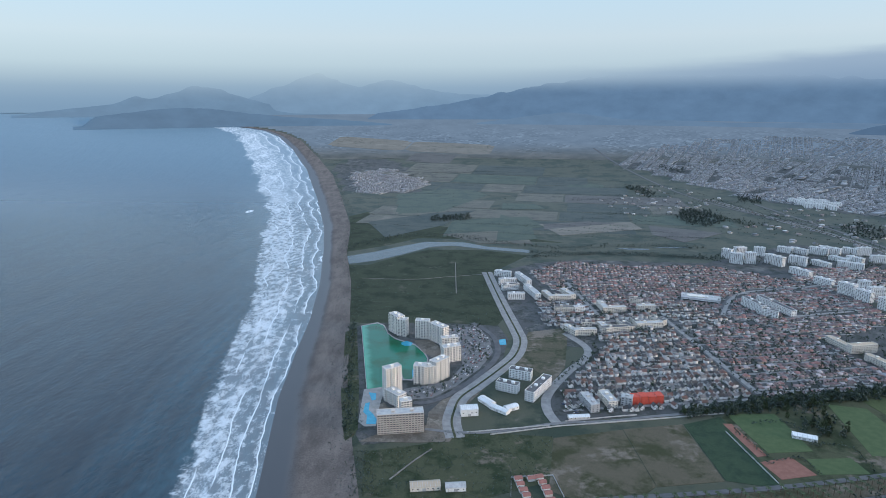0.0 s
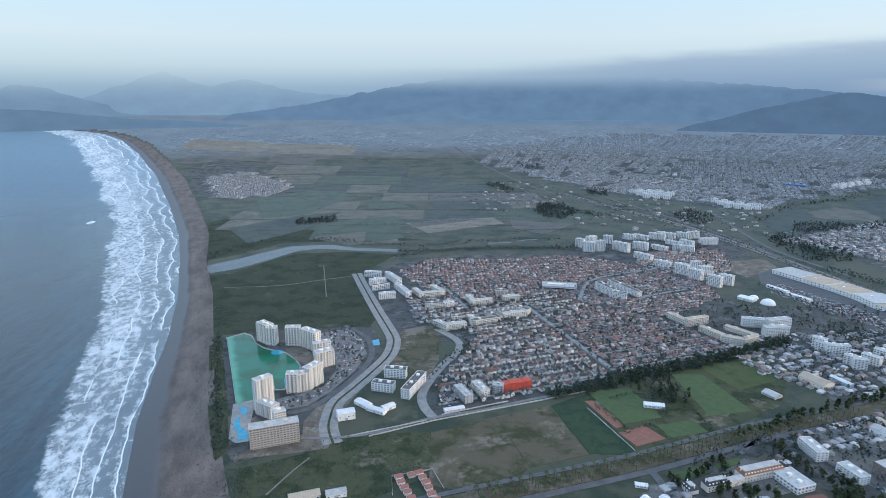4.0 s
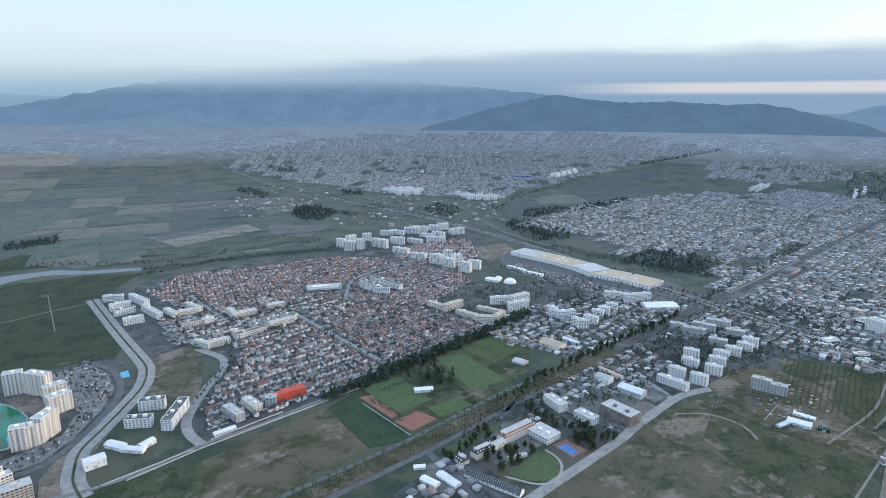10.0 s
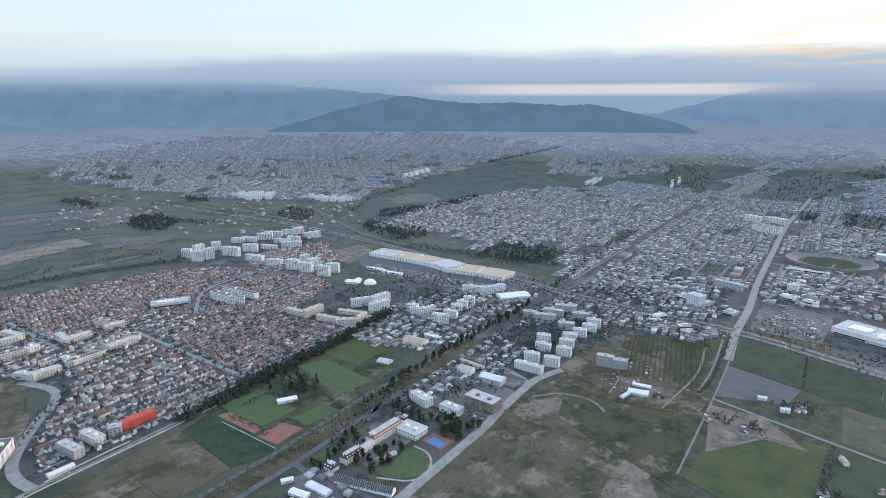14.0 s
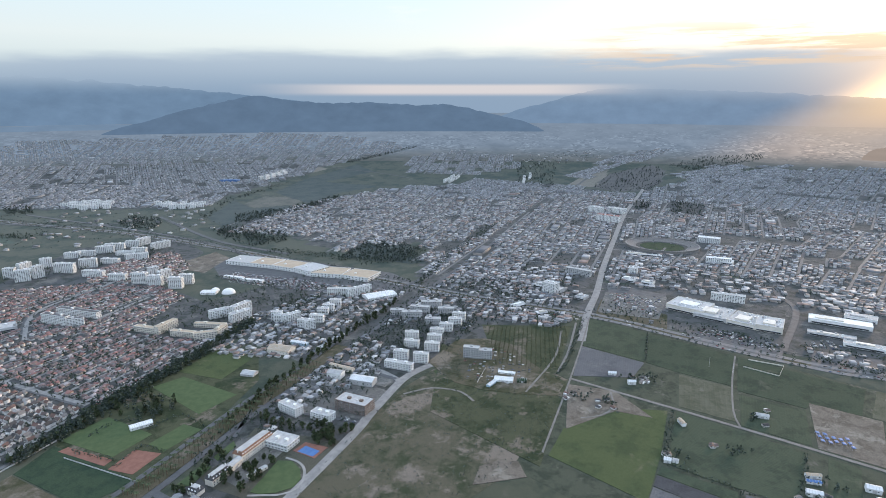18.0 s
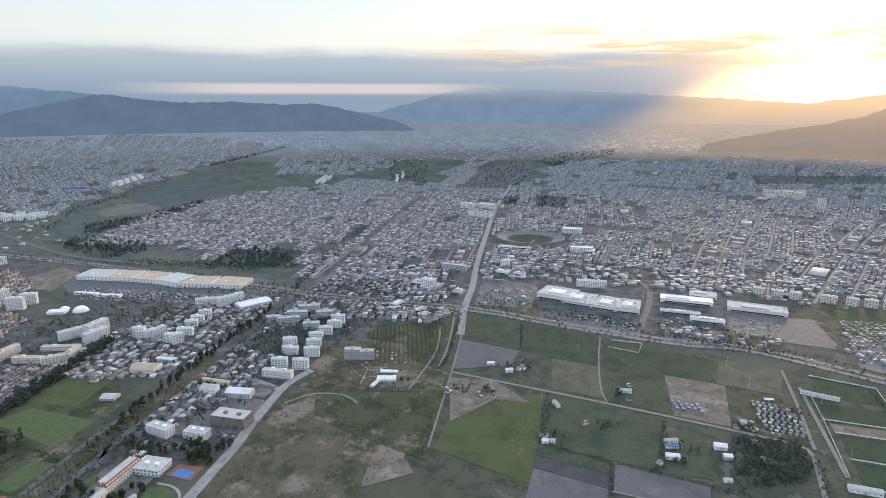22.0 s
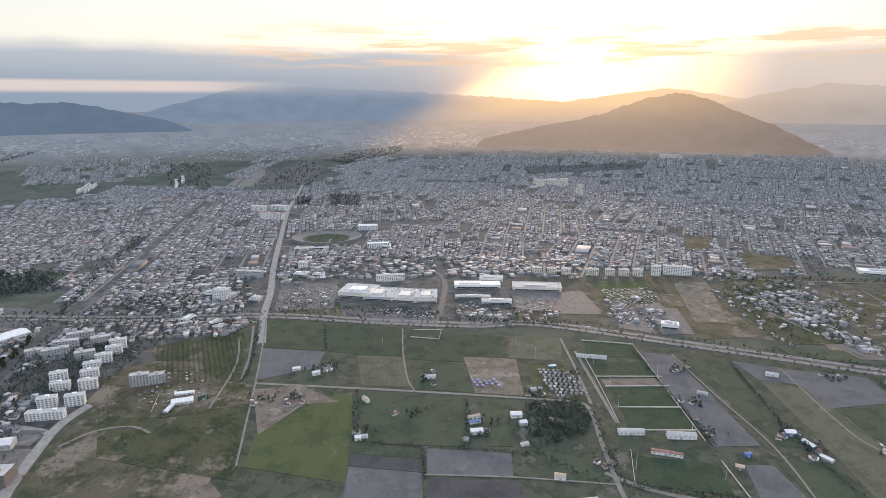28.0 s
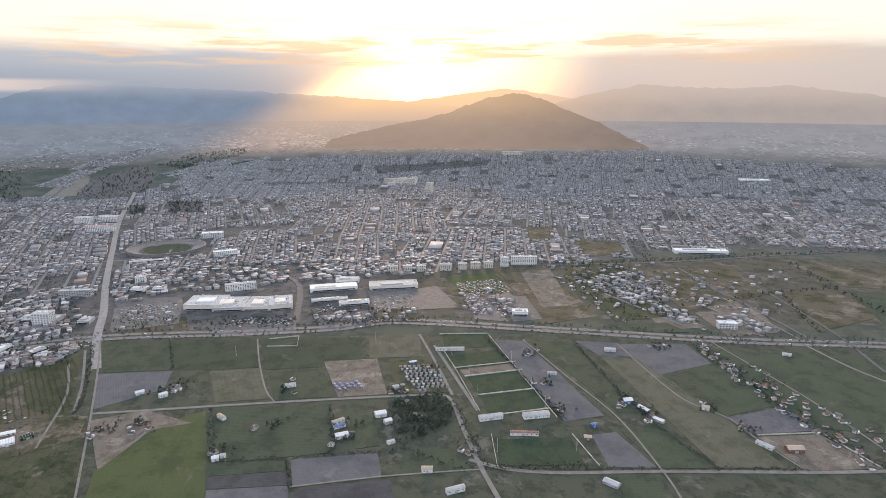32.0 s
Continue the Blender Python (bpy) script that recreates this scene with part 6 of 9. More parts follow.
for row in (((732.8, 496.9), (737.0, 451.6), 10.8), ((764.3, 500.3), (770.2, 478.0), 14.4), ((768.5, 466.8), (775.3, 444.1), 14.8), ((815.3, 512.6), (819.7, 488.1), 11.6), ((839.3, 525.5), (848.5, 504.7), 15.3), ((815.9, 473.4), (823.4, 451.0), 14.0),
            ((854.2, 490.6), (863.0, 468.0), 11.0), ((880.5, 499.5), (888.0, 477.7), 12.0), ((907.5, 495.5), (915.0, 473.5), 13.6), ((938.4, 493.8), (945.7, 471.3), 13.8), ((966.1, 500.1), (973.4, 477.0), 14.8)):
    p0, p1, high = row
    apartment(p0, p1, high, 10, "white", "pale_roof", True, 3, label="clean white five-storey flats in a row", group="white five-storey flats")
for row in (((921.4, 533.5), (934.0, 507.5), 11.8), ((981.1, 538.3), (993.8, 511.2), 13.0), ((963.6, 590.6), (974.7, 555.2), 14.0), ((991.5, 582.1), (1008.7, 545.7), 16.5), ((925.9, 585.7), (944.1, 552.5), 14.4), ((934.6, 617.3), (946.0, 594.4), 10.8)):
    p0, p1, high = row
    apartment(p0, p1, high, 12, "grey_wall", "pale_roof", False, 3, label="grey-white flats behind the new blocks", group="grey-white flats")
for row in (((822.2, 405.5), (828.4, 381.2), 17.9), ((828.4, 381.2), (836.3, 361.7), 14.6)):
    p0, p1, high = row
    apartment(p0, p1, high, 11, "grey_wall", "pale_roof", True, 2, label="bare concrete block under construction", group="concrete shells")
for row in (((551.7, 544.7), (547.2, 512.0), 11.5), ((554.5, 492.4), (556.0, 463.7), 10.0)):
    p0, p1, high = row
    apartment(p0, p1, high, 14, "white", "pale_roof", True, 2, label="white five-storey flats by the avenue", group="white flats by the avenue")
p0, p1, high = ((589.5, 480.6), (591.7, 433.6), 14.5)
apartment(p0, p1, high, 24, "brown_wall", "pale_roof", True, 0, storey=3.2, label="dark brown office block with a white roof", category="office building")
for row, deep, wall, roof, words in ((((659.8, 509.2), (666.0, 473.7), 7.9), 18, "grey_wall", "steel", "grey metal hall with roof lights"), (((661.0, 551.7), (664.6, 529.3), 8.2), 15, "white", "pale_roof", "plain white workshop hall"),
                                     (((687.7, 696.2), (694.8, 657.7), 7.0), 24, "cream", "tan_roof", "beige school hall with a tan roof"), (((604.4, 669.6), (609.8, 649.2), 3.2), 16, "grey_wall", "grey_wall", "low grey metal hall"),
                                     (((691.5, 572.2), (692.0, 528.7), 4.9), 8, "cream", "tan_roof", "long low beige annexe"), (((734.8, 688.9), (739.2, 656.9), 4.6), 9, "pale_blue", "steel", "pale blue metal shed"),
                                     (((765.8, 327.1), (773.6, 300.8), 4.1), 13, "white", "white", "bright white depot storage tent"), (((778.1, 295.6), (784.3, 283.4), 4.1), 8, "turf", "turf", "small green depot shed"),
                                     (((794.1, 332.9), (799.7, 308.1), 3.0), 7, "white", "white", "low white depot offices"), (((745.3, 324.5), (767.7, 322.2), 2.0), 6, "pale_blue", "steel", "small pale blue lean-to"),
                                     (((23.5, 720.2), (45.9, 722.9), 9.6), 14, "white", "steel", "white sheet-roofed sales pavilion"), (((47.3, 763.7), (61.3, 744.2), 4.5), 12, "white", "steel", "long white sheet-roofed shed"),
                                     (((61.1, 741.8), (81.8, 723.3), 4.4), 9, "white", "steel", "small white sheet-roofed shed"), (((84.4, 731.8), (100.9, 740.5), 4.7), 10, "white", "steel", "angled white metal shed"),
                                     (((161.4, 711.5), (188.7, 714.1), 3.6), 8, "cream", "steel", "long site hut with an orange wall"), (((317.0, 493.4), (323.0, 472.4), 3.4), 9, "white", "white", "low white metal shed"),
                                     (((336.5, 490.7), (339.9, 460.1), 2.3), 10, "white", "steel", "row of white workshops"), (((322.8, 513.8), (334.5, 508.1), 3.0), 6, "white", "white", "small white metal shed"),
                                     (((423.2, 668.7), (447.4, 657.9), 4.3), 10, "white", "white", "small white-roofed sports hall")):
    p0, p1, high = row
    shed(p0, p1, max(high, 3.2), deep, wall, roof, label=words)

# school with a steep dark roof, an arcade and a brown-roofed wing
def mansard(p0, p1, high, deep, wall, roof, label):
    L = math.dist(p0, p1)
    take(p0, p1, deep)
    it = thing("school_wing", label, "school", frame_of(p0, p1))
    part("wall", boxes_bm((0, 0, -0.4, L, deep, high)), M[wall], it)
    bm = bmesh.new()
    a = [bm.verts.new(p) for p in ((-0.6, -0.6, high), (L + 0.6, -0.6, high), (L + 0.6, deep + 0.6, high), (-0.6, deep + 0.6, high))]
    b = [bm.verts.new(p) for p in ((1.6, 1.8, high + 3.8), (L - 1.6, 1.8, high + 3.8), (L - 1.6, deep - 1.8, high + 3.8), (1.6, deep - 1.8, high + 3.8))]
    for i in range(4):
        bm.faces.new((a[i], a[(i + 1) % 4], b[(i + 1) % 4], b[i]))
    bm.faces.new(b)
    bm.faces.new(a[::-1])
    part("roof", bm, M[roof], it)
    part("roof_deck", boxes_bm((2.2, 2.4, high + 3.8, L - 2.2, deep - 2.4, high + 4.1)), M["pale_roof"], it)
    for i in range(max(2, int(L / 4))):
        x = (i + 0.5) * L / max(2, int(L / 4))
        for z in (0.9, high * 0.55):
            window_at(it, x, 0, z, 0, 1.5, 1.9)
        part("dormer", boxes_bm((x - 0.8, 0.2, high + 0.6, x + 0.8, 2.2, high + 2.2), (x - 1.0, 0.0, high + 2.2, x + 1.0, 2.3, high + 2.4)), M["white"], it)
    for x in (1.0, L - 1.0):
        part("chimney", boxes_bm((x - 0.5, deep / 2 - 0.5, high + 1, x + 0.5, deep / 2 + 0.5, high + 5.5)), M["white"], it)
    return it


ROOF_TILE = material("brown_tiles", (0.17, 0.095, 0.065), (0.25, 0.14, 0.095), 3, 0.8, 0.9)
M["brown_tiles"] = ROOF_TILE
M["slate"] = material("dark_slate", (0.045, 0.046, 0.05), (0.08, 0.08, 0.085), 3, 0.7, 0.9)
p0, p1, high = ((391.8, 488.7), (417.6, 490.3), 7.6)
mansard(p0, p1, max(high, 7.5), 11, "cream", "slate", "cream school wing with a steep dark slate roof")
p0, p1, high = ((439.5, 494.5), (491.8, 498.5), 8.5)
mansard(p0, p1, max(high, 9), 14, "cream", "brown_tiles", "long cream school wing with a steep brown roof")
p0, p1, high = ((418.2, 490.9), (438.9, 493.9), 7.3)
shed(p0, p1, max(high, 5), 8, "cream", "grey_wall", 0.25, label="cream arcade between two school wings", category="arcade", name="arcade")
p0, p1, high = ((370.4, 502.1), (371.2, 489.2), 5.7)
mansard(p0, p1, 5.0, 11, "cream", "slate", "small school lodge with a dark roof")
p0, p1, high = ((477.6, 497.6), (480.4, 465.4), 7.7)
apartment(p0, p1, max(high, 7), 24, "white", "pale_roof", True, 0, storey=3.4, label="white modern school building with a flat roof", category="school")
p0, p1, high = ((361.2, 472.6), (385.2, 408.9), 6.9)
shed(p0, p1, 4.2, 11, "white", "slate", 0.45, label="long white barn with a dark pitched roof", category="barn", name="barn")
p0, p1, high = ((421.1, 466.0), (445.1, 461.9), 4.8)
shed(p0, p1, 3.0, 5, "cream", "pale_roof", 0.1, label="low colonnade in the school garden", category="pavilion", name="pavilion")
plot("ground_school_garden", [(398, 519), (438, 516), (504, 539), (510, 517), (518, 472), (533, 414), (399, 400), (385, 409), (393, 452), (390, 487)], "dry_lot", 0.2, "worn school grounds with paths", "ground")
plot("ground_forecourt", [(560, 570), (556, 530), (584, 436), (668, 450), (672, 495), (686, 527), (676, 562), (621, 575)], "forecourt", 0.24, "worn concrete forecourts between the flats", "paving")
plot("ground_forecourt", [(690, 529), (735, 526), (713, 460), (676, 458), (675, 495)], "forecourt", 0.28, "concrete car park beside a warehouse", "car park")
plot("ground_forecourt", [(408, 508), (470, 535), (505, 520), (510, 475), (474, 470), (440, 466), (404, 462)], "forecourt", 0.26, "paved court of the school", "paving")
plot("ground_forecourt", [(312, 470), (340, 515), (360, 512), (362, 448)], "forecourt", 0.22, "concrete yard between sheds", "paving")
for pts, width in (([(722, 598), (712, 540), (706, 458)], 7.0), ([(366, 516), (364, 470), (371, 420)], 6.0), ([(474, 545), (536, 578)], 5.0), ([(548, 578), (562, 500), (577, 432)], 5.5), ([(640, 590), (628, 510), (622, 440)], 4.5)):
    road(pts, width, "asphalt", 0.3, "narrow street between blocks of flats")
plot("ground_school_lawn", [(404, 448), (429, 454), (462, 463), (469, 448), (461, 429), (447, 416), (432, 413), (416, 423), (406, 437)], "lawn", 0.62, "half-round school lawn", "lawn")
ribbon("path", [(398, 446), (407, 431), (416, 417), (431, 409), (449, 414), (464, 426), (471, 441), (471, 459)], 3, M["paving"], 0.6, kind="structure", label="pale curved garden path", category="path", step=3)
plot("ground_verge", [(367, 525), (418, 533), (418, 520), (383, 512)], "lawn", 0.6, "clipped lawn beside the avenue", "lawn")
plot("ground_verge", [(432, 533), (468, 539), (461, 527), (429, 523)], "lawn", 0.6, "clipped lawn beside the avenue", "lawn")
plot("sports_court", [(486, 462), (507, 461), (511, 430), (485, 429)], "clay", 0.62, "red surround of a ball court", "court")
plot("sports_court", [(487, 456), (501, 455), (500, 433), (487, 433)], "blue", 0.70, "blue ball court", "court")

# shopping centre in the distance and the retail strip by the highway
MALL = [(1060, 1191), (1071, 1122), (1081, 1058), (1083, 990), (1073, 931), (1093, 855), (1099, 785)]
for (a, b), roof, h in zip(zip(MALL, MALL[1:]), ("pale_roof", "tan_roof", "tan_roof", "grey_wall", "tan_roof", "tan_roof"), (9, 8, 8, 12, 8, 9)):
    apartment(a, b, h * 0.95, 60, "white", roof, False, 0, storey=4.5, bay=9, label="white shopping hall with a broad flat roof", category="shopping centre", group="shopping halls")
for row, deep in ((((967.9, 1100.0), (976.1, 1048.8), 2.6), 10), (((969.0, 1043.0), (980.0, 991.5), 2.5), 10), (((986.8, 705.1), (1042.5, 670.3), 11.9), 34), (((852.7, 1043.7), (866.4, 1015.2), 8.4), 20)):
    p0, p1, high = row
    shed(p0, p1, 5, deep, "white", "white", 0.08, label="white hall by the car park", group="white halls")


def dome(x, y, r, label):
    it = thing("dome_hall", label, "dome", pose(x, y, 0))
    bm = bmesh.new()
    bmesh.ops.create_uvsphere(bm, u_segments=32, v_segments=16, radius=r)
    bmesh.ops.delete(bm, geom=[v for v in bm.verts if v.co.z < -0.1], context="VERTS")
    for v in bm.verts:
        v.co.z *= 0.75
    part("shell", bm, M["white"], it)
    bm = bmesh.new()
    bmesh.ops.create_cone(bm, segments=32, radius1=r * 1.05, radius2=r * 1.05, depth=1.6, cap_ends=True)
    part("plinth", bm, M["grey_wall"], it)


for x, y in [(891, 1001)]:
    dome(x, y, 14, "white dome of a hall")
for x, y in [(889, 1039)]:
    dome(x, y, 9, "white dome of a hall")

def hall(p0, p1, high, deep, wall, roof, label, units=8, group="", category="shopping centre"):
    """A broad low hall: walls, parapet, roof deck with its plant, canopy, doors and a window band."""
    w = max(math.dist(p0, p1), 8.0)
    take(p0, p1, deep)
    it = thing("shopping_hall", label, category, frame_of(p0, p1), group)
    g = random.Random(int(w * 31 + deep))
    part("wall", boxes_bm((0, 0, -0.4, w, deep, high)), M[wall], it)
    part("roof", boxes_bm((0.4, 0.4, high, w - 0.4, deep - 0.4, high + 0.2)), M[roof], it)
    e = 0.4
    part("parapet", boxes_bm((-0.1, -0.1, high, w + 0.1, e, high + 1.0), (-0.1, deep - e, high, w + 0.1, deep + 0.1, high + 1.0), (-0.1, e, high, e, deep - e, high + 1.0), (w - e, e, high, w + 0.1, deep - e, high + 1.0)), M[wall], it)
    x0, y0 = w * g.uniform(0.1, 0.3), deep * g.uniform(0.15, 0.35)
    part("upper_hall", boxes_bm((x0, y0, high, x0 + w * 0.45, y0 + deep * 0.4, high + g.uniform(2.0, 4.0))), M[g.choice(["white", "grey_wall", "cream"])], it)
    for k in range(units):
        x, y = g.uniform(2, w - 5), g.uniform(2, deep - 5)
        part("roof_unit", boxes_bm((x, y, high + 0.1, x + g.uniform(1.5, 4.5), y + g.uniform(1.5, 4.0), high + g.uniform(1.2, 4.6))), M[g.choice(["steel", "grey_wall", "white"])], it)
    part("canopy", boxes_bm((w * 0.05, -2.2, 3.6, w * 0.95, -0.1, 4.0)), M["grey_wall"], it)
    part("window_band", boxes_bm((w * 0.06, -0.12, 0.8, w * 0.94, -0.02, 3.2)), M["glass"], it)
    for k in range(2):
        x = w * (0.3 + 0.4 * k)
        part("door", boxes_bm((x - 1.6, -0.2, 0, x + 1.6, -0.13, 2.8)), M["dark_roof"], it)
    return it


for (p0, p1, high), tall, deep, wall, roof, words in (
        (((1228.2, 159.2), (1210.4, 88.8), 14.9), 12, 62, "cream", "grey_wall", "pale cinema hall with a deep flat roof"), (((1203.5, 105.6), (1192.2, 47.4), 13.4), 8, 70, "grey_wall", "pale_roof", "long low shopping hall with roof plant"),
        (((1192.2, 47.4), (1179.7, -1.1), 10.8), 9, 66, "cream", "pale_roof", "long low shopping hall with a stepped roof"), (((1179.7, -1.1), (1177.4, -45.0), 17.7), 13, 56, "cream", "grey_wall", "taller cream end of the shopping centre"),
        (((1273.0, -86.8), (1268.1, -186.8), 12.5), 9, 30, "white", "white", "white warehouse store with a plain roof"), (((1324.3, -146.7), (1317.3, -198.7), 12.8), 8, 26, "white", "pale_roof", "white warehouse behind the stores"),
        (((1201.7, -83.1), (1197.7, -156.6), 8.3), 5, 16, "grey_wall", "pale_roof", "low grey row of shops"), (((1166.8, -134.4), (1161.5, -194.2), 10.3), 7, 18, "white", "white", "white store with a pale front"),
        (((1219.4, 407.3), (1212.5, 377.2), 16.6), 8, 36, "grey_wall", "white", "pale stepped office building"), (((1246.9, 442.3), (1239.7, 411.2), 11.8), 6, 26, "white", "pale_roof", "low pale workshop beside an office"),
        (((1085.4, 421.8), (1115.5, 409.2), 11.7), 6, 14, "white", "white", "white workshop near the orchard"), (((1068.3, 369.8), (1084.6, 352.3), 9.2), 5, 12, "grey_wall", "steel", "grey workshop near the orchard"),
        (((1203.7, 337.2), (1199.6, 316.4), 12.5), 6, 24, "grey_wall", "white", "small white store by the crossing"), (((1383.8, 280.5), (1379.0, 252.2), 14.0), 7, 20, "white", "grey_wall", "pale block behind the car park"),
        (((1381.8, 236.4), (1376.6, 211.2), 8.3), 6, 16, "white", "pale_roof", "low pale block behind the car park"), (((1657.9, 117.3), (1653.7, 66.0), 9.6), 6, 30, "white", "steel", "pale hall roof near the stadium"),
        (((1640.7, 325.7), (1650.3, 234.5), 8.1), 4, 12, "white", "white", "row of white tents by the stadium")):
    hall(p0, p1, tall * 0.85, deep, wall, "pale_roof" if roof == "white" and "plain roof" not in words else roof, words, 16 if tall > 7 and deep > 40 else 4, "halls of the retail strip")
for row, deep, wall, roof, words in (
        (((1329.4, 86.1), (1333.6, 22.3), 14.5), 12, "white", "pale_roof", "white slab block with rows of windows"), 
        
        (((1252.8, -210.2), (1238.0, -314.1), 8.3), 40, "cream", "pale_roof", "wide pale flat-roofed superstore"),
        (((1449.2, 280.2), (1447.2, 260.1), 14.6), 14, "white", "pale_roof", "white block in the town"), (((1385.5, 413.8), (1375.4, 351.5), 13.9), 14, "grey_wall", "pale_roof", "long grey block beside the street"),
        (((1212.7, 411.3), (1205.9, 381.4), 23.1), 22, "white", "pale_roof", "white terraced office block"), (((2086.0, 523.4), (2071.9, 443.3), 20.8), 26, "white", "roof_red", "red-roofed store in the town"),
        (((2259.1, 521.7), (2243.5, 466.8), 17.5), 30, "white", "pale_roof", "white hall in the town"), (((2239.2, 592.2), (2223.2, 542.5), 21.2), 24, "white", "pale_roof", "white hall in the town"),
        (((1890.2, 174.2), (1889.9, 114.5), 14.6), 26, "steel", "steel", "grandstand roof by the stadium"), (((1650.6, 127.2), (1657.9, 68.3), 12.9), 16, "white", "white", "white hall near the stadium"),
        (((1381.3, -277.9), (1376.4, -299.0), 13.7), 12, "cream", "pale_roof", "small block of flats by the depot"), (((1373.6, -311.3), (1368.7, -332.3), 13.7), 12, "cream", "pale_roof", "small block of flats by the depot"),
        (((1366.1, -343.5), (1361.3, -364.5), 13.7), 12, "cream", "pale_roof", "small block of flats by the depot"), (((1357.8, -399.1), (1351.5, -426.8), 15.0), 12, "cream", "pale_roof", "small block of flats by the depot"),
        (((1352.2, -443.4), (1347.6, -463.4), 15.0), 12, "cream", "pale_roof", "small block of flats by the depot"), (((1349.6, -474.3), (1344.6, -496.2), 15.1), 12, "cream", "pale_roof", "small block of flats by the depot"),
        (((1346.8, -506.6), (1341.9, -527.9), 15.1), 12, "cream", "pale_roof", "small block of flats by the depot"), (((1346.0, -550.3), (1341.6, -569.4), 22.8), 12, "white", "pale_roof", "pale block of flats"),
        (((1357.5, -582.5), (1339.0, -642.1), 20.5), 13, "white", "pale_roof", "long pale block of flats"), (((1017.8, -441.2), (1007.0, -469.5), 12.5), 18, "white", "white", "plain white depot hall"),
        (((1339.0, -1044.2), (1288.7, -1172.6), 15.4), 30, "white", "white", "wide plain white warehouse"), (((846.9, -767.2), (835.2, -797.2), 10.7), 16, "steel", "steel", "pale blue hall beyond the highway"),
        (((2372.0, -2174.5), (2313.0, -2298.3), 21.4), 40, "white", "white", "far plain white warehouse"), (((2868.2, -565.9), (2798.3, -700.5), 26.9), 16, "cream", "pale_roof", "far pale flats in town"),
        (((3465.3, -1404.4), (3422.6, -1521.8), 20.2), 20, "cream", "pale_roof", "far pale flats in town"), (((2569.5, -693.6), (2560.6, -724.4), 44.5), 14, "cream", "pale_roof", "far pale tower block"),
        
        (((2113.2, 2371.8), (2161.6, 2294.8), 18.9), 30, "blue", "blue", "far blue-roofed hall in town"), 
        
        
        (((486.5, 1196.6), (554.7, 1167.6), 12.1), 20, "white", "white", "white school building in the estate")):
    p0, p1, high = row
    if "white school building" in words:
        hall(p0, p1, 6.0, 34, "grey_wall", "pale_roof", words, 6, category="school")
    elif "superstore" in words or "warehouse" in words or "depot hall" in words:
        hall(p0, p1, min(high, 8.0), deep, wall, roof, words, 4)
    elif words.startswith("far ") and ("hall" in words or "house" in words or "terrace" in words):
        shed(p0, p1, min(max(high * 0.5, 3.5), 7.0), deep, "grey_wall" if wall == "white" else wall, "pale_roof" if roof == "white" else roof, 0.06, False, label=words, category="hall", name="hall")
    else:
        apartment(p0, p1, high, deep, wall, roof, False, 0, storey=3.2, bay=5, label=words, category="building")

# stadium: an oval bowl of tiers
M["stadium_wall"] = material("stadium_concrete", (0.17, 0.165, 0.16), (0.25, 0.24, 0.23), 6, 0.85, 0.9)
M["stadium_tier"] = material("stadium_seating", (0.12, 0.115, 0.112), (0.19, 0.18, 0.172), 4, 0.85, 0.9)


def stadium(cx, cy, a, b, turn, label):
    it = thing("stadium", label, "stadium", pose(cx, cy, level(cx, cy), 0, 0, turn))
    for k, (name, r0, r1, z0, z1, mat) in enumerate((("outer_wall", 1.0, 1.0, 0.0, 7.0, "stadium_wall"), ("upper_tier", 1.0, 0.88, 7.0, 4.5, "stadium_tier"), ("lower_tier", 0.88, 0.72, 4.2, 1.0, "stadium_tier"), ("inner_wall", 0.72, 0.72, 1.0, 0.0, "stadium_wall"))):
        n = 64
        verts, faces = [], []
        for i in range(n):
            c, s = math.cos(2 * math.pi * i / n), math.sin(2 * math.pi * i / n)
            verts += [(a * r0 * c, b * r0 * s, z0), (a * r1 * c, b * r1 * s, z1)]
            j = (i + 1) % n
            faces.append((2 * i, 2 * j, 2 * j + 1, 2 * i + 1))
        link(name, verts, faces, M[mat], it)
    link("rim", *rim_mesh(a, b), M["stadium_wall"], it)
    n = 48
    link("grass", [(a * 0.6 * math.cos(2 * math.pi * i / n), b * 0.6 * math.sin(2 * math.pi * i / n), 0.6) for i in range(n)], [tuple(range(n))], M["turf"], it)


def rim_mesh(a, b, n=64):
    verts, faces = [], []
    for i in range(n):
        c, s = math.cos(2 * math.pi * i / n), math.sin(2 * math.pi * i / n)
        verts += [(a * 1.01 * c, b * 1.01 * s, 7.0), (a * 1.01 * c, b * 1.01 * s, 7.7), (a * 0.97 * c, b * 0.97 * s, 7.7), (a * 0.97 * c, b * 0.97 * s, 7.0)]
        j = (i + 1) % n
        for q in range(4):
            faces.append((4 * i + q, 4 * j + q, 4 * j + (q + 1) % 4, 4 * i + (q + 1) % 4))
    return verts, faces


OVAL = [(1758, 354), (1775, 156), (1860, 266), (1688, 246)]
ox, oy = (OVAL[0][0] + OVAL[1][0]) / 2, (OVAL[0][1] + OVAL[1][1]) / 2
stadium(ox + 14, oy, math.dist(OVAL[0], OVAL[1]) / 2, math.dist(OVAL[2], OVAL[3]) / 2, math.degrees(math.atan2(OVAL[1][1] - OVAL[0][1], OVAL[1][0] - OVAL[0][0])), "oval grey stadium bowl among houses")

TAKEN.append((1682, 148, 1.0, 0.0, 200, 214))

# resort lagoon, pools and grounds
lagoon_mat = bpy.data.materials.new("lagoon_water")
lagoon_mat.use_nodes = True
N = Nodes(lagoon_mat.node_tree)
B = lagoon_mat.node_tree.nodes["Principled BSDF"]
where = N.add("ShaderNodeNewGeometry").outputs["Position"]
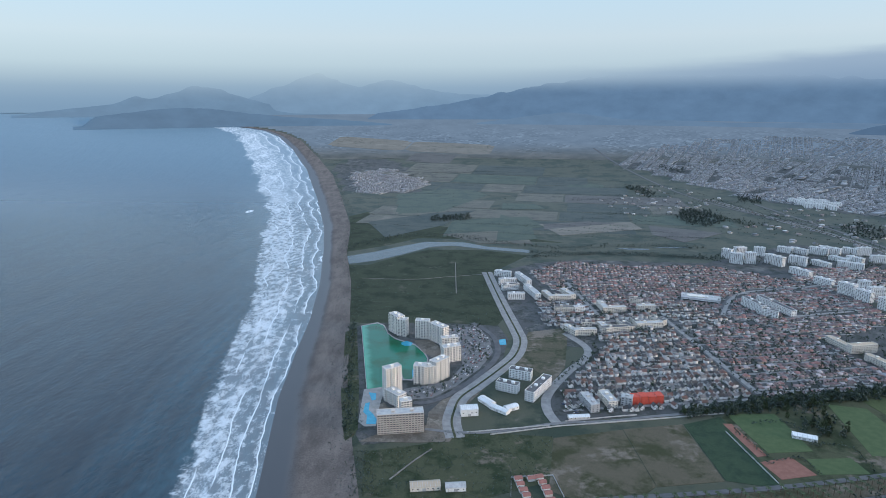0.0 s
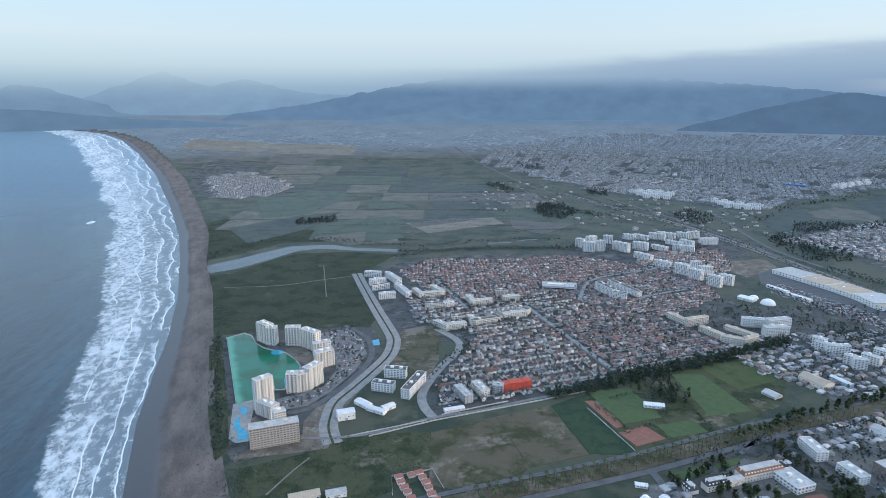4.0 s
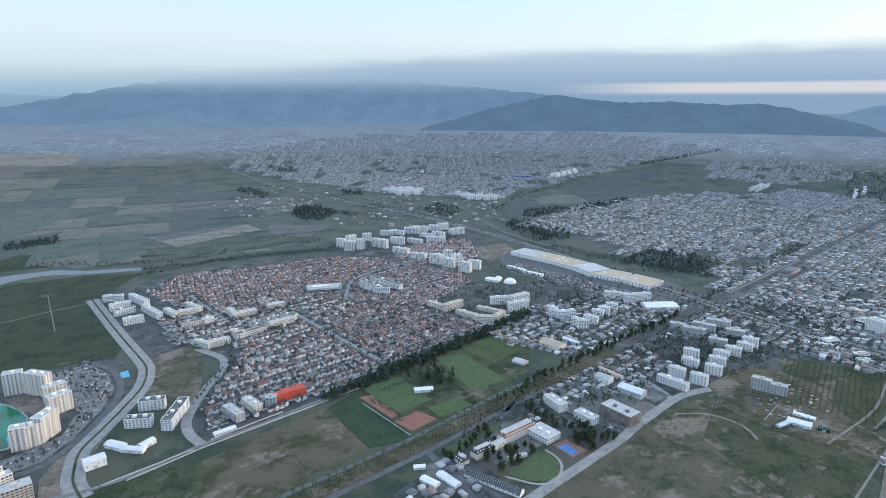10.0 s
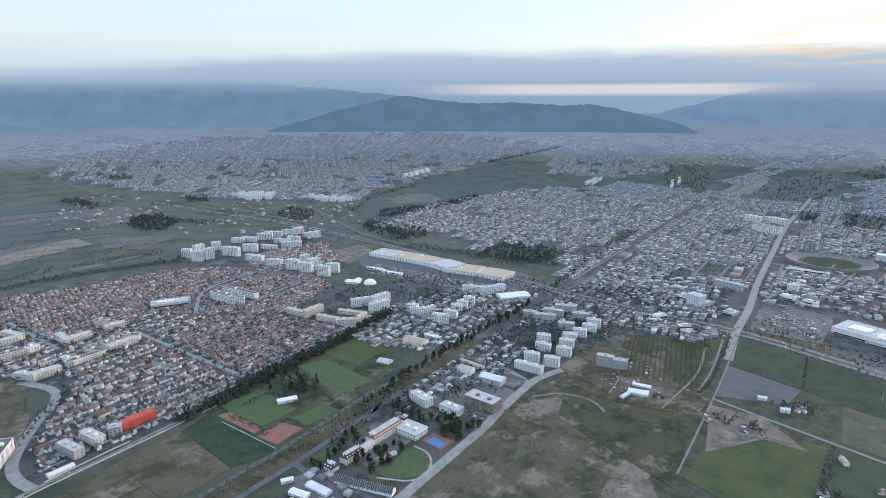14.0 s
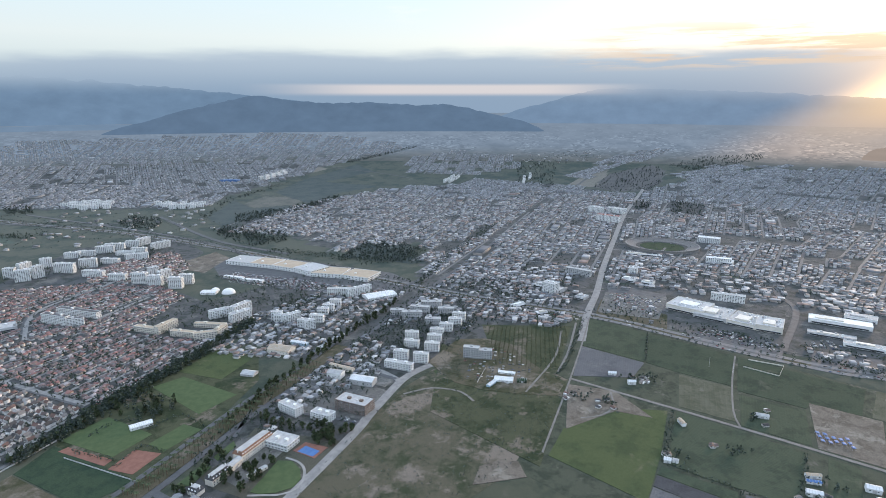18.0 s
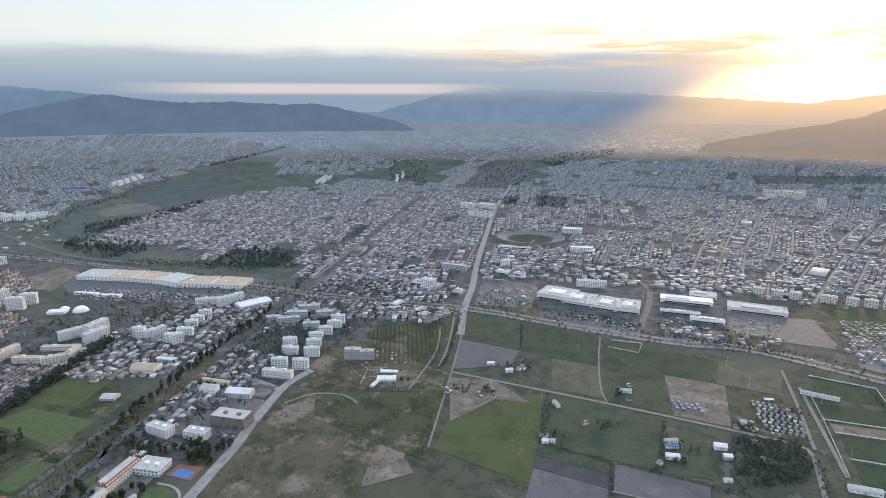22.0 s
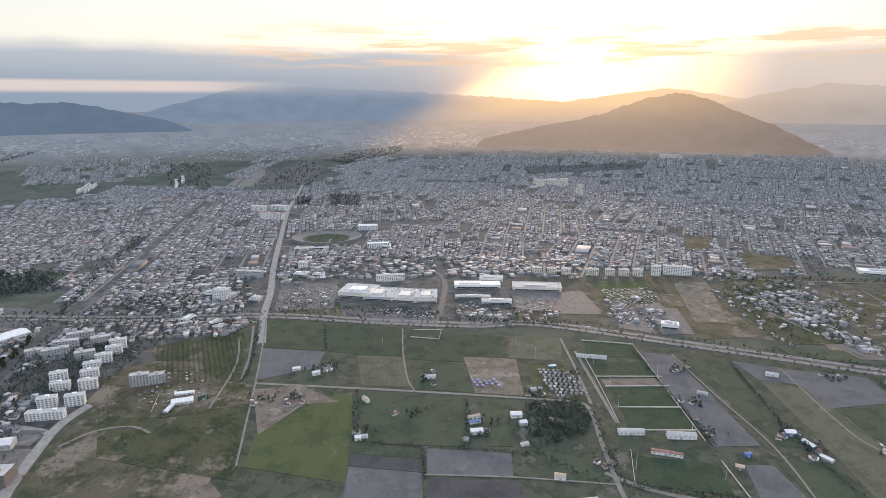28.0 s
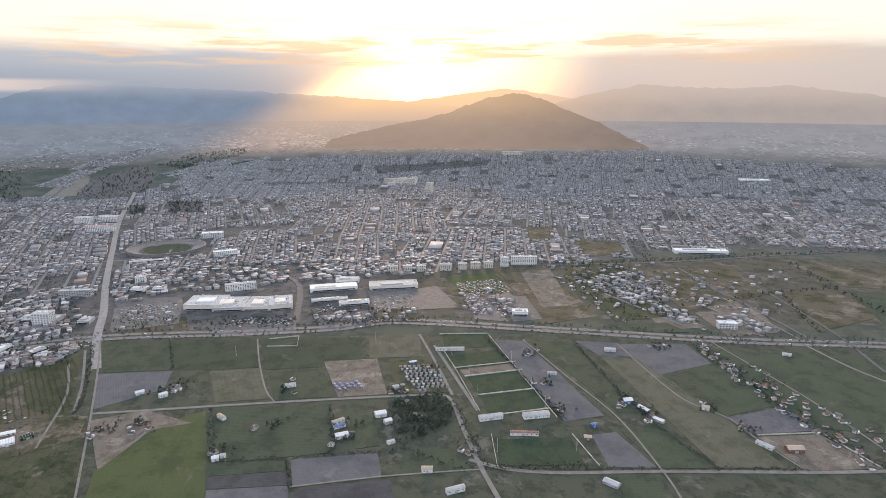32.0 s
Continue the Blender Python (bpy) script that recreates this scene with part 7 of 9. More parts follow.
N.put(B.inputs["Base Color"], N.mix(N.span(N.noise(where, 0.022, 4.0), 0.42, 0.66), (0.008, 0.125, 0.070), (0.008, 0.080, 0.034)))
# pale shallows along the straight shore
shore = N.vmath("DOT_PRODUCT", N.vmath("SUBTRACT", where, (-147.0, 1047.0, 0.0)), (0.988, 0.155, 0.0))
shore = N.math("ADD", shore, N.math("MULTIPLY", N.noise(where, 0.05, 4.0), -14.0))
N.put(B.inputs["Base Color"], N.mix(N.span(shore, -6.0, 7.0), (0.070, 0.270, 0.180), B.inputs["Base Color"].links[0].from_socket))
B.inputs["Roughness"].default_value, B.inputs["Specular IOR Level"].default_value = 0.15, 0.22
LAGOON = [(-147, 1047), (-120, 1060), (-107, 1047), (-97, 1009), (-82, 984), (-68, 973), (-47, 957), (-32, 928), (-25, 903), (-26, 882), (-36, 862), (-43, 846), (-46, 829), (-58, 831), (-64, 861), (-73, 866), (-82, 853), (-86, 831), (-85, 805), (-108, 798)]
slab("water_lagoon_edge", [(x, y) for x, y in [(-148, 1049), (-120, 1067), (-106, 1051), (-96, 1013), (-82, 990), (-68, 978), (-47, 963), (-30, 932), (-23, 903), (-24, 878), (-35, 858), (-42, 841), (-45, 825), (-59, 827), (-66, 856), (-73, 862), (-80, 850), (-84, 830), (-82, 801), (-108, 794)]], M["paving"], 0.28, kind="structure", label="pale rim of the lagoon", category="lagoon")
slab("water_lagoon", LAGOON, lagoon_mat, 0.34, kind="structure", label="emerald green swimming lagoon", category="lagoon")
pool_mat = material("pool_water", (0.020, 0.21, 0.32), (0.050, 0.31, 0.42), 8, 0.12, 0.3)
for pts, words in (([(-104, 788), (-93, 785), (-92, 766), (-97, 764), (-101, 778)], "small bright blue pool"), ([(-105, 756), (-99, 759), (-98, 738), (-91, 727), (-85, 713), (-85, 702), (-97, 701), (-99, 724), (-105, 733)], "curving bright blue pool"), ([(-70, 970), (-61, 976), (-51, 967), (-53, 956), (-63, 954), (-70, 961)], "small round turquoise pool"), ([(-47, 859), (-44, 864), (-43, 840), (-45, 836)], "small round turquoise pool"), ([(95, 981), (107, 985), (106, 959), (95, 959)], "small blue pond by the ring road")):
    slab("water_pool", pts, pool_mat, 0.40, kind="structure", label=words, category="pool")
plot("ground_resort_deck", [(-108, 708), (-112, 798), (-83, 798), (-85, 747), (-84, 697), (-99, 696)], "paving", 0.32, "pale paved pool deck", "deck")
plot("ground_resort_sand", [(-50, 979), (-22, 984), (-4, 946), (5, 878), (-32, 928)], "bare", 0.3, "sandy lawns by the lagoon", "ground")
plot("ground_resort_sand", [(-91, 747), (-80, 759), (-66, 733), (-87, 727)], "bare", 0.3, "sandy court by the tower", "ground")
RING = [(54, 1062), (74, 1029), (88, 988), (90, 937), (80, 894), (55, 847), (21, 797), (-9, 765), (-30, 756), (-40, 759)]
road(RING, 9, "asphalt", 0.5, "dark asphalt ring road of the resort", step=5)
plot("ground_car_park", [(0, 1035), (63, 1046), (80, 978), (81, 928), (56, 866), (19, 808), (-15, 772), (-42, 767), (-56, 798), (9, 825), (30, 878), (29, 955)], "old_asphalt", 0.26, "asphalt car park of the resort", "car park")
ALL_ROADS.append(RING)

# ---- houses, row by row ----
def clear_of(q, reach=16):
    ok = np.ones(len(q), dtype=bool)
    for r in ALL_ROADS:
        ok &= ~near_line(q, r, reach)
    return ok


def house_proto(w, d, h, rise, porch, label, category="house", roof="roof_one"):
    """A gabled house: walls, roof of two slopes, windows, door, a lower side room."""
    it = thing("house", label, category, pose(0, 0, 0))
    bm = bmesh.new()
    box(bm, -w / 2, -d / 2, -0.3, w / 2, d / 2, h)
    for y in (-d / 2, d / 2):
        bm.faces.new([bm.verts.new(p) for p in ((-w / 2, y, h), (w / 2, y, h), (0, y, h + rise))])
    part("wall", bm, M["wall_one"], it)
    bm = bmesh.new()
    o, t = 0.45, 0.16
    for sx in (-1, 1):
        e = (w / 2 + o) * sx
        ze = h - o * rise / (w / 2)
        v = [bm.verts.new(p) for p in ((e, -d / 2 - o, ze), (e, d / 2 + o, ze), (0, d / 2 + o, h + rise), (0, -d / 2 - o, h + rise))]
        u = [bm.verts.new((p.co.x, p.co.y, p.co.z + t)) for p in v]
        bm.faces.new(u)
        bm.faces.new(v[::-1])
        for i in range(4):
            bm.faces.new((v[i], v[(i + 1) % 4], u[(i + 1) % 4], u[i]))
    bmesh.ops.recalc_face_normals(bm, faces=bm.faces)
    part("roof", bm, M[roof], it)
    if porch:
        bm = boxes_bm((w / 2, -d / 2 + 0.6, -0.3, w / 2 + 1.5, d / 2 - 1.6, 2.3), (w / 2, -d / 2 + 0.3, 2.3, w / 2 + 1.7, d / 2 - 1.3, 2.5))
        part("side_room", bm, M["wall_one"], it)
    window_at(it, -w / 5, -d / 2, h * 0.55, 0, 1.6, 1.4)
    part("door", boxes_bm((w / 4 - 0.5, -d / 2 - 0.08, 0, w / 4 + 0.5, -d / 2, 2.1)), M["brown_wall"], it)
    return it


def settle(protos, spots, angles, group):
    used = set()
    for i, ((x, y), a) in enumerate(zip(spots, angles)):
        k = i % len(protos)
        m = pose(x, y, 0.12 + level(x, y), 0, 0, a)
        if k in used:
            ob = copy_thing(protos[k], m)
        else:
            ob = protos[k]
            ob.matrix_basis = m
            used.add(k)
        tagged(ob, group=group)


def quads_on_land(name, lines, width, mat, z, label, category):
    """Many straight streets as one sheet of short flat pieces that follow the land."""
    verts, faces = [], []
    for a, b in lines:
        d = b - a
        ln = np.linalg.norm(d)
        d = d / ln
        n = np.array([-d[1], d[0]]) * width / 2
        k = max(1, int(ln / 40))
        base = len(verts)
        up = z + RNG.uniform(0.0, 0.24)
        for i in range(k + 1):
            q = a + d * ln * i / k
            for w in (q + n, q - n):
                verts.append((w[0], w[1], up + level(*w)))
        faces += [(base + 2 * i, base + 2 * i + 1, base + 2 * i + 3, base + 2 * i + 2) for i in range(k)]
    if verts:
        link(name, verts, faces, mat, kind="stuff", label=label, category=category)


def estate(name, poly, angle, step, row, pair, size, wall, roof, mats, label, jitter=0.5, drop=0.06, flat=0.0, singles=0):
    q = rows_in(poly, angle, step, row, jitter, pair)
    if "estate" in name:
        a = radians(angle)
        u, v = np.array([math.cos(a), math.sin(a)]), np.array([-math.sin(a), math.cos(a)])
        p = np.array(poly, dtype=float)
        y, lines = (p @ v).min() + row + pair / 2, []
        while y < (p @ v).max():
            xs = np.arange((p @ u).min(), (p @ u).max(), 14.0)
            mid = (xs + 7.0)[:, None] * u + y * v
            lines += [(m - u * 7.05, m + u * 7.05) for m in mid[inside(mid, poly) & ~taken(mid, 2)]]
            y += row + pair
        quads_on_land("estate_streets", lines, 5.6, M["concrete_road"], 0.34, "pale narrow streets of the housing estate", "streets")
    q = q[clear_of(q) & ~taken(q, 5)]
    for line in ESTATE_STREETS:
        q = q[~near_line(q, line, 10)]
    q = q[RNG.random(len(q)) > drop]
    a = angle + RNG.choice([0, 90, 180, 270], len(q), p=[0.36, 0.16, 0.32, 0.16]) + RNG.uniform(-9, 9, len(q))
    if singles:
        order = np.argsort(q[:, 1])
        q, a = q[order], a[order]
        settle(ESTATE_HOUSES, q[:singles].tolist(), a[:singles].tolist(), "estate houses")
        q, a = q[singles:], a[singles:]
    n = len(q)
    s = np.array(size) * RNG.uniform(0.72, 1.2, (n, 2))
    return gabled(name, q, s, np.radians(a), RNG.uniform(*wall, n), RNG.uniform(*roof, n), mats, flat=RNG.random(n) < flat, label=label, category="houses")


GREY = [M["walls_white"], M["roofs_grey"]]
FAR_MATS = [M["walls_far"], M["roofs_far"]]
BROWN = [M["walls_house"], M["roofs_brown"]]
TOWN = [M["walls_town"], M["roofs_town"]]
ESTATE_HOUSES = [house_proto(5.4, 7.8, 4.6, 2.8, False, "narrow white two-storey house with a steep grey roof"), house_proto(5.6, 7.0, 4.4, 2.6, True, "pale two-storey house with a low side room"),
                 house_proto(5.4, 8.0, 4.8, 3.0, False, "white house with a steep dark gable"), house_proto(6.0, 7.2, 4.2, 2.4, True, "cream house with a brown-grey roof")]
EST_A = [(159, 729), (168, 807), (215, 874), (275, 961), (373, 967), (417, 909), (423, 758), (377, 747), (295, 739), (216, 723)]
EST_B = [(384, 967), (531, 1071), (630, 990), (675, 821), (600, 797), (431, 765), (424, 905)]
EST_C = [(202, 1396), (303, 1497), (457, 1452), (656, 1451), (779, 1335), (852, 1162), (823, 1057), (649, 978), (540, 1088), (475, 1172), (323, 1115), (254, 1180)]
EST_D = [(226, 1026), (275, 965), (384, 970), (531, 1075), (475, 1172), (323, 1115), (254, 1180), (190, 1190), (185, 1060)]
EST_E = [(790, 1335), (870, 1160), (1000, 1250), (1090, 1420), (960, 1440), (850, 1420)]
estate("estate_houses", EST_A, 7, 8.6, 10.6, 17.5, (6.4, 8.2), (4.6, 5.4), (2.0, 3.0), GREY, "two-storey terraced houses with grey and brown gabled roofs", 1.7, 0.13, 0, 150)
estate("estate_houses", EST_B, 7, 9.0, 10.8, 18.0, (6.0, 7.8), (2.3, 3.2), (1.6, 2.4), BROWN, "low houses with brown-red tiled roofs", 1.3, 0.10)
estate("estate_houses", EST_C, 7, 9.2, 11.0, 18.5, (6.0, 7.8), (2.3, 3.4), (1.5, 2.4), BROWN, "rows of low houses with brown roofs", 1.3, 0.10)
estate("estate_houses", EST_D, 7, 9.4, 11.0, 19.0, (6.4, 8.0), (4.0, 5.4), (1.6, 2.4), GREY, "pale houses between the flats of the estate", 0.9, 0.2)
estate("estate_houses", EST_E, 7, 9.4, 11.4, 19.0, (6.2, 7.6), (2.8, 4.6), (1.2, 2.0), BROWN, "low brown-roofed houses behind the white flats", 0.9, 0.15)
DISTRICT = [[(464, 500), (553, 561), (699, 583), (823, 600), (799, 494), (667, 482), (625, 519), (558, 512)], [(638, 839), (707, 858), (826, 841), (1044, 829), (1069, 671), (823, 600), (705, 624), (650, 715)],
            [(859, 603), (1138, 661), (1343, 652), (1327, 491), (1253, 367), (1128, 326), (1029, 380), (1005, 437), (981, 531)], [(340, 515), (374, 507), (358, 419), (311, 415), (270, 462)], [(182, 1187), (254, 1180), (323, 1115), (226, 1026), (185, 1051)]]
for poly in DISTRICT:
    estate("district_houses", poly, 7, 9.6, 11.0, 17.5, (7.2, 8.6), (2.4, 4.2), (0.7, 1.7), TOWN, "mixed low houses and workshops with sheet roofs", 2.0, 0.26, 0.3)

SPARSE = [[(825, 1863), (1147, 2142), (1350, 2300), (1481, 2110), (1600, 1900), (1375, 1528), (1181, 1646), (995, 1704)], [(640, 2500), (1000, 2900), (1150, 2500), (900, 2150), (560, 2050)], [(3540, 1395), (3900, 1000), (3600, 880), (3209, 1257)]]
for poly in SPARSE:
    estate("outer_houses", poly, 5, 34, 40, 60, (11, 13), (3.0, 5.0), (0.6, 1.6), TOWN, "scattered sheds and houses at the edge of town", 14, 0.62, 0.5)

# the town: blocks of back-to-back house rows between streets
TOWN_AREAS = [NEAR_TOWN, FAR_TOWN, SUBURB, [(1279, -844), (918, -774), (938, -652), (1174, -690)], [(956, -817), (942, -926), (817, -860), (821, -779)], [(-492, 3170), (-335, 3328), (-147, 3169), (-55, 2848), (-175, 2665), (-364, 2629)], [(1072, 619), (1089, 496), (1104, 265), (1054, 263), (1015, 381), (993, 500)], HILL_HOUSES, RIDGE_HOUSES]
STREETS, YARDS = [], []


def open_here(q):
    ok = np.zeros(len(q), dtype=bool)
    for poly in OPEN_LAND:
        ok |= inside(q, poly)
    return ok


def build_town(area, seeds, full=0.86, size=1.0):
    """Districts with streets of their own bearing; each block holds two rows of houses, a hall, a yard or trees."""
    p = np.array(area, dtype=float)
    lo, hi = p.min(0), p.max(0)
    sd = np.array([q[:2] for q in seeds], dtype=float)
    at, angle, dims = [], [], []
    for number, (sx, sy, deg) in enumerate(seeds):
        a = radians(deg)
        u, v = np.array([math.cos(a), math.sin(a)]), np.array([-math.sin(a), math.cos(a)])
        far = math.hypot(sx, sy)
        k = size * (1.0 if far < 2500 else 0.95 if far < 3300 else 0.92)
        long, row, street = 96.0 * k, 23.0 * k, 9.0 * k
        reach = max(math.dist(c, (sx, sy)) for c in (lo, hi, (lo[0], hi[1]), (hi[0], lo[1])))
        nu, nv = int(reach / (long + street)) + 1, int(reach / (2 * row + street)) + 1
        I, J = np.meshgrid(np.arange(-nu, nu + 1), np.arange(-nv, nv + 1), indexing="ij")
        C = np.array([sx, sy]) + I.reshape(-1, 1) * (long + street) * u + J.reshape(-1, 1) * (2 * row + street) * v
        ok = inside(C, area) & (np.argmin(np.linalg.norm(C[:, None] - sd[None], axis=2), axis=1) == number) & (np.hypot(*C.T) < 4600)
        for c in C[ok]:
            STREETS.append((c - u * (long + street) / 2 + v * (row + street / 2), c + u * (long + street) / 2 + v * (row + street / 2)))
            if RNG.random() < 0.5:
                STREETS.append((c + u * (long + street) / 2 - v * (row + street / 2), c + u * (long + street) / 2 + v * (row + street / 2)))
            kind = RNG.random()
            if kind < 0.05:
                YARDS.append(c + RNG.uniform(-1, 1, (24, 1)) * u * long / 2 + RNG.uniform(-1, 1, (24, 1)) * v * row)
                continue
            if kind < 0.075:
                continue
            if kind < 0.13:
                n = int(RNG.integers(1, 4))
                for i in range(n):
                    at.append(c + u * long * ((i + 0.5) / n - 0.5))
                    dims.append((long / n * RNG.uniform(0.6, 0.92), row * RNG.uniform(0.8, 1.6), RNG.uniform(4, 8), 0.4, 1.0))
                    angle.append(a)
                continue
            # four rows along the block, or short rows across it
            if RNG.random() < 0.6:
                spots = [(i, w, 0.0) for w in (-0.76, -0.27, 0.27, 0.76) for i in (np.arange(10) + 0.5) / 5 - 1]
            else:
                spots = [(i, w, 1.0) for i in (np.arange(8) + 0.5) / 4 - 1 for w in (-0.8, -0.4, 0.0, 0.4, 0.8)]
            for x, y, across in spots:
                if RNG.random() > full:
                    continue
                at.append(c + u * x * long / 2 + v * y * row + RNG.uniform(-1.3, 1.3, 2) * k)
                h = RNG.uniform(2.5, 4.6) if RNG.random() < 0.8 else RNG.uniform(5.0, 8.0)
                dims.append((k * RNG.uniform(5.8, 10.2), k * RNG.uniform(6.0, 11.0), h, RNG.uniform(0.6, 1.9), float(RNG.random() < 0.35)))
                angle.append(a + (math.pi / 2 if RNG.random() < 0.25 + 0.5 * across else 0.0))
            YARDS.append(c + RNG.uniform(-1, 1, (6, 1)) * u * long / 2 + RNG.choice([-1.02, -0.5, 0.0, 0.5, 1.02], (6, 1)) * v * row)
    if not at:
        return
    at, angle, dims = np.array(at), np.array(angle), np.array(dims)
    ok = clear_of(at, 15) & ~taken(at, 7) & ~open_here(at)
    at, angle, dims = at[ok], angle[ok], dims[ok]
    cell = np.floor(at / 330.0).astype(int)
    for key in sorted(set(map(tuple, cell))):
        m = (cell == key).all(1)
        # blocks beyond 2700 m take the palette with haze worked into its colours
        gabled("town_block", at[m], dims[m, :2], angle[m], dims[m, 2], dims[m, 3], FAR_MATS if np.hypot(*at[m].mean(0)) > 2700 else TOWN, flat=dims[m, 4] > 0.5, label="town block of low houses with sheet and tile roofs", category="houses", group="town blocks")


def flats_in(poly, n, size, high, turn, label, wall="white"):
    """Far blocks of flats standing side by side in an outline."""
    q = rows_in(poly, turn, size[0] * 1.5, size[1] * 2.2, 2.0)
    for x, y in q[:n]:
        c, s = math.cos(radians(turn)), math.sin(radians(turn))
        apartment((x, y), (x + c * size[0], y + s * size[0]), high * RNG.uniform(0.85, 1.15), size[1], wall, "pale_roof", False, 0, 3.0, 8.0, label, group="far flats")


flats_in([(1349, 2412), (1474, 2527), (1558, 2539), (1530, 2318), (1412, 2215), (1349, 2271)], 22, (26, 12), 14, -40, "white flats at the edge of the far town")
flats_in([(1562, 2186), (1679, 2250), (1664, 1988), (1586, 1917), (1535, 2002)], 18, (24, 11), 13, -50, "white flats in rows below the far town")
flats_in([(2725, 1506), (2818, 1469), (2821, 1398), (2673, 1390), (2624, 1442)], 12, (20, 11), 13, 10, "small white flats at the end of the valley road")
flats_in([(2258, 2266), (2494, 2306), (2407, 2212), (2211, 2179)], 9, (34, 13), 15, 10, "white flats on the slope of the far town")
flats_in([(2996, -581), (3014, -744), (2813, -695), (2806, -557)], 10, (40, 12), 17, -75, "pale slab flats far behind the town", "cream")
flats_in([(3113, 1269), (3143, 1171), (2986, 1058), (2791, 1048), (2796, 1137)], 7, (40, 14), 9, 20, "low pale hospital wings on a rise")

build_town(NEAR_TOWN, [(1400, 500, 7), (1900, 550, 9), (2400, 700, 7), (1650, 1100, 12), (2100, 1250, 20), (2700, 1100, 2), (1500, 1450, 18), (1700, 0, -4), (2300, 100, 3), (1550, -200, -11), (2000, -350, -13), (2600, -200, -8), (1560, -560, -22), (2050, -850, -25),
                       (2700, -800, -18), (3300, -400, -12), (3200, -1200, -22), (1500, -1150, -27), (1800, -1500, -32), (2500, -1600, -30), (1500, -2100, -38), (2200, -2300, -40), (2900, -2100, -34)], 0.76)
build_town(FAR_TOWN, [(1200, 3300, 60), (1650, 3100, 48), (1500, 2600, 35), (2100, 2700, 55), (2400, 3300, 40), (2900, 2700, 30), (1800, 3700, 62), (3200, 2300, 25)], 0.74, 1.08)
build_town(SUBURB, [(3100, 1600, 20)], 0.8)
build_town(HILL_HOUSES, [(3400, 800, -15)], 0.8)
build_town(RIDGE_HOUSES, [(3400, 200, -40)], 0.85)
for poly in (TOWN_AREAS[3], TOWN_AREAS[4], TOWN_AREAS[6]):
    build_town(poly, [(poly[0][0], poly[0][1], 10)], 0.6)
build_town(TOWN_AREAS[5], [(-250, 2950, 65)], 0.8, 0.7)
STREETS = [q for q, ok in zip(STREETS, ~open_here(np.array([(a + b) / 2 for a, b in STREETS]))) if ok]
quads_on_land("town_streets", STREETS, 6.5, M["old_asphalt"], 0.4, "narrow streets between the town's house rows", "streets")


# ---- trees, palms, bushes ----
def crown_quads(seed, r, h, clumps, leaves, leaf, base=0.35):
    """Small leaf clusters gathered in clumps, with gaps between them."""
    g = np.random.default_rng(seed)
    v = []
    for _ in range(clumps):
        a, t = g.uniform(0, 2 * np.pi), g.uniform(base, 1.0)
        wide = r * np.sin(np.pi * np.clip((t - base) / (1 - base) * 0.85 + 0.12, 0, 1)) ** 0.7
        c = np.array([np.cos(a) * wide * g.uniform(0.2, 0.95), np.sin(a) * wide * g.uniform(0.2, 0.95), t * h])
        for _ in range(leaves):
            p = c + g.normal(0, r * 0.16, 3)
            n = g.normal(0, 1, 3)
            n /= np.linalg.norm(n)
            u = np.cross(n, g.normal(0, 1, 3))
            u /= np.linalg.norm(u)
            w = np.cross(n, u)
            s = leaf * g.uniform(0.6, 1.3)
            v.append([p - u * s, p - w * s * 0.8, p + u * s, p + w * s * 0.8])
    return np.array(v)


def trunk_bm(r, h, limbs, seed):
    g = random.Random(seed)
    bm = bmesh.new()
    bmesh.ops.create_cone(bm, segments=7, radius1=r, radius2=r * 0.45, depth=h, cap_ends=True, matrix=Matrix.Translation((0, 0, h / 2)))
    for _ in range(limbs):
        a, z, ln = g.uniform(0, 360), h * g.uniform(0.5, 0.9), h * g.uniform(0.3, 0.55)
        m = pose(0, 0, z, 0, 0, a) @ pose(0, 0, 0, 0, g.uniform(35, 60), 0) @ Matrix.Translation((0, 0, ln / 2))
        bmesh.ops.create_cone(bm, segments=5, radius1=r * 0.4, radius2=r * 0.12, depth=ln, cap_ends=True, matrix=m)
    return bm


def tree_proto(seed, r, h, label, clumps=22, leaves=13, leaf=0.75, base=0.22):
    it = thing("tree", label, "tree", pose(0, 0, 0))
    part("trunk", trunk_bm(0.022 * h + 0.08, h * 0.62, 5, seed), M["trunk"], it)
    q = crown_quads(seed, r, h, clumps, leaves, leaf, base)
    link("crown", q.reshape(-1, 3).tolist(), np.arange(len(q) * 4).reshape(-1, 4).tolist(), M["leaf"], it)
    return it


def plant(protos, spots, sizes, group):
    """One tree for each place; the first of each kind is moved, the rest are copies."""
    used = set()
    for i, ((x, y), s) in enumerate(zip(spots, sizes)):
        k = i % len(protos)
        m = pose(x, y, 0.1 + level(x, y), 0, 0, (i * 77) % 360) @ Matrix.Diagonal((s, s, s, 1))
        if k in used:
            ob = copy_thing(protos[k], m)
        else:
            ob = protos[k]
            used.add(k)
        ob.matrix_basis = m
        tagged(ob, group=group)


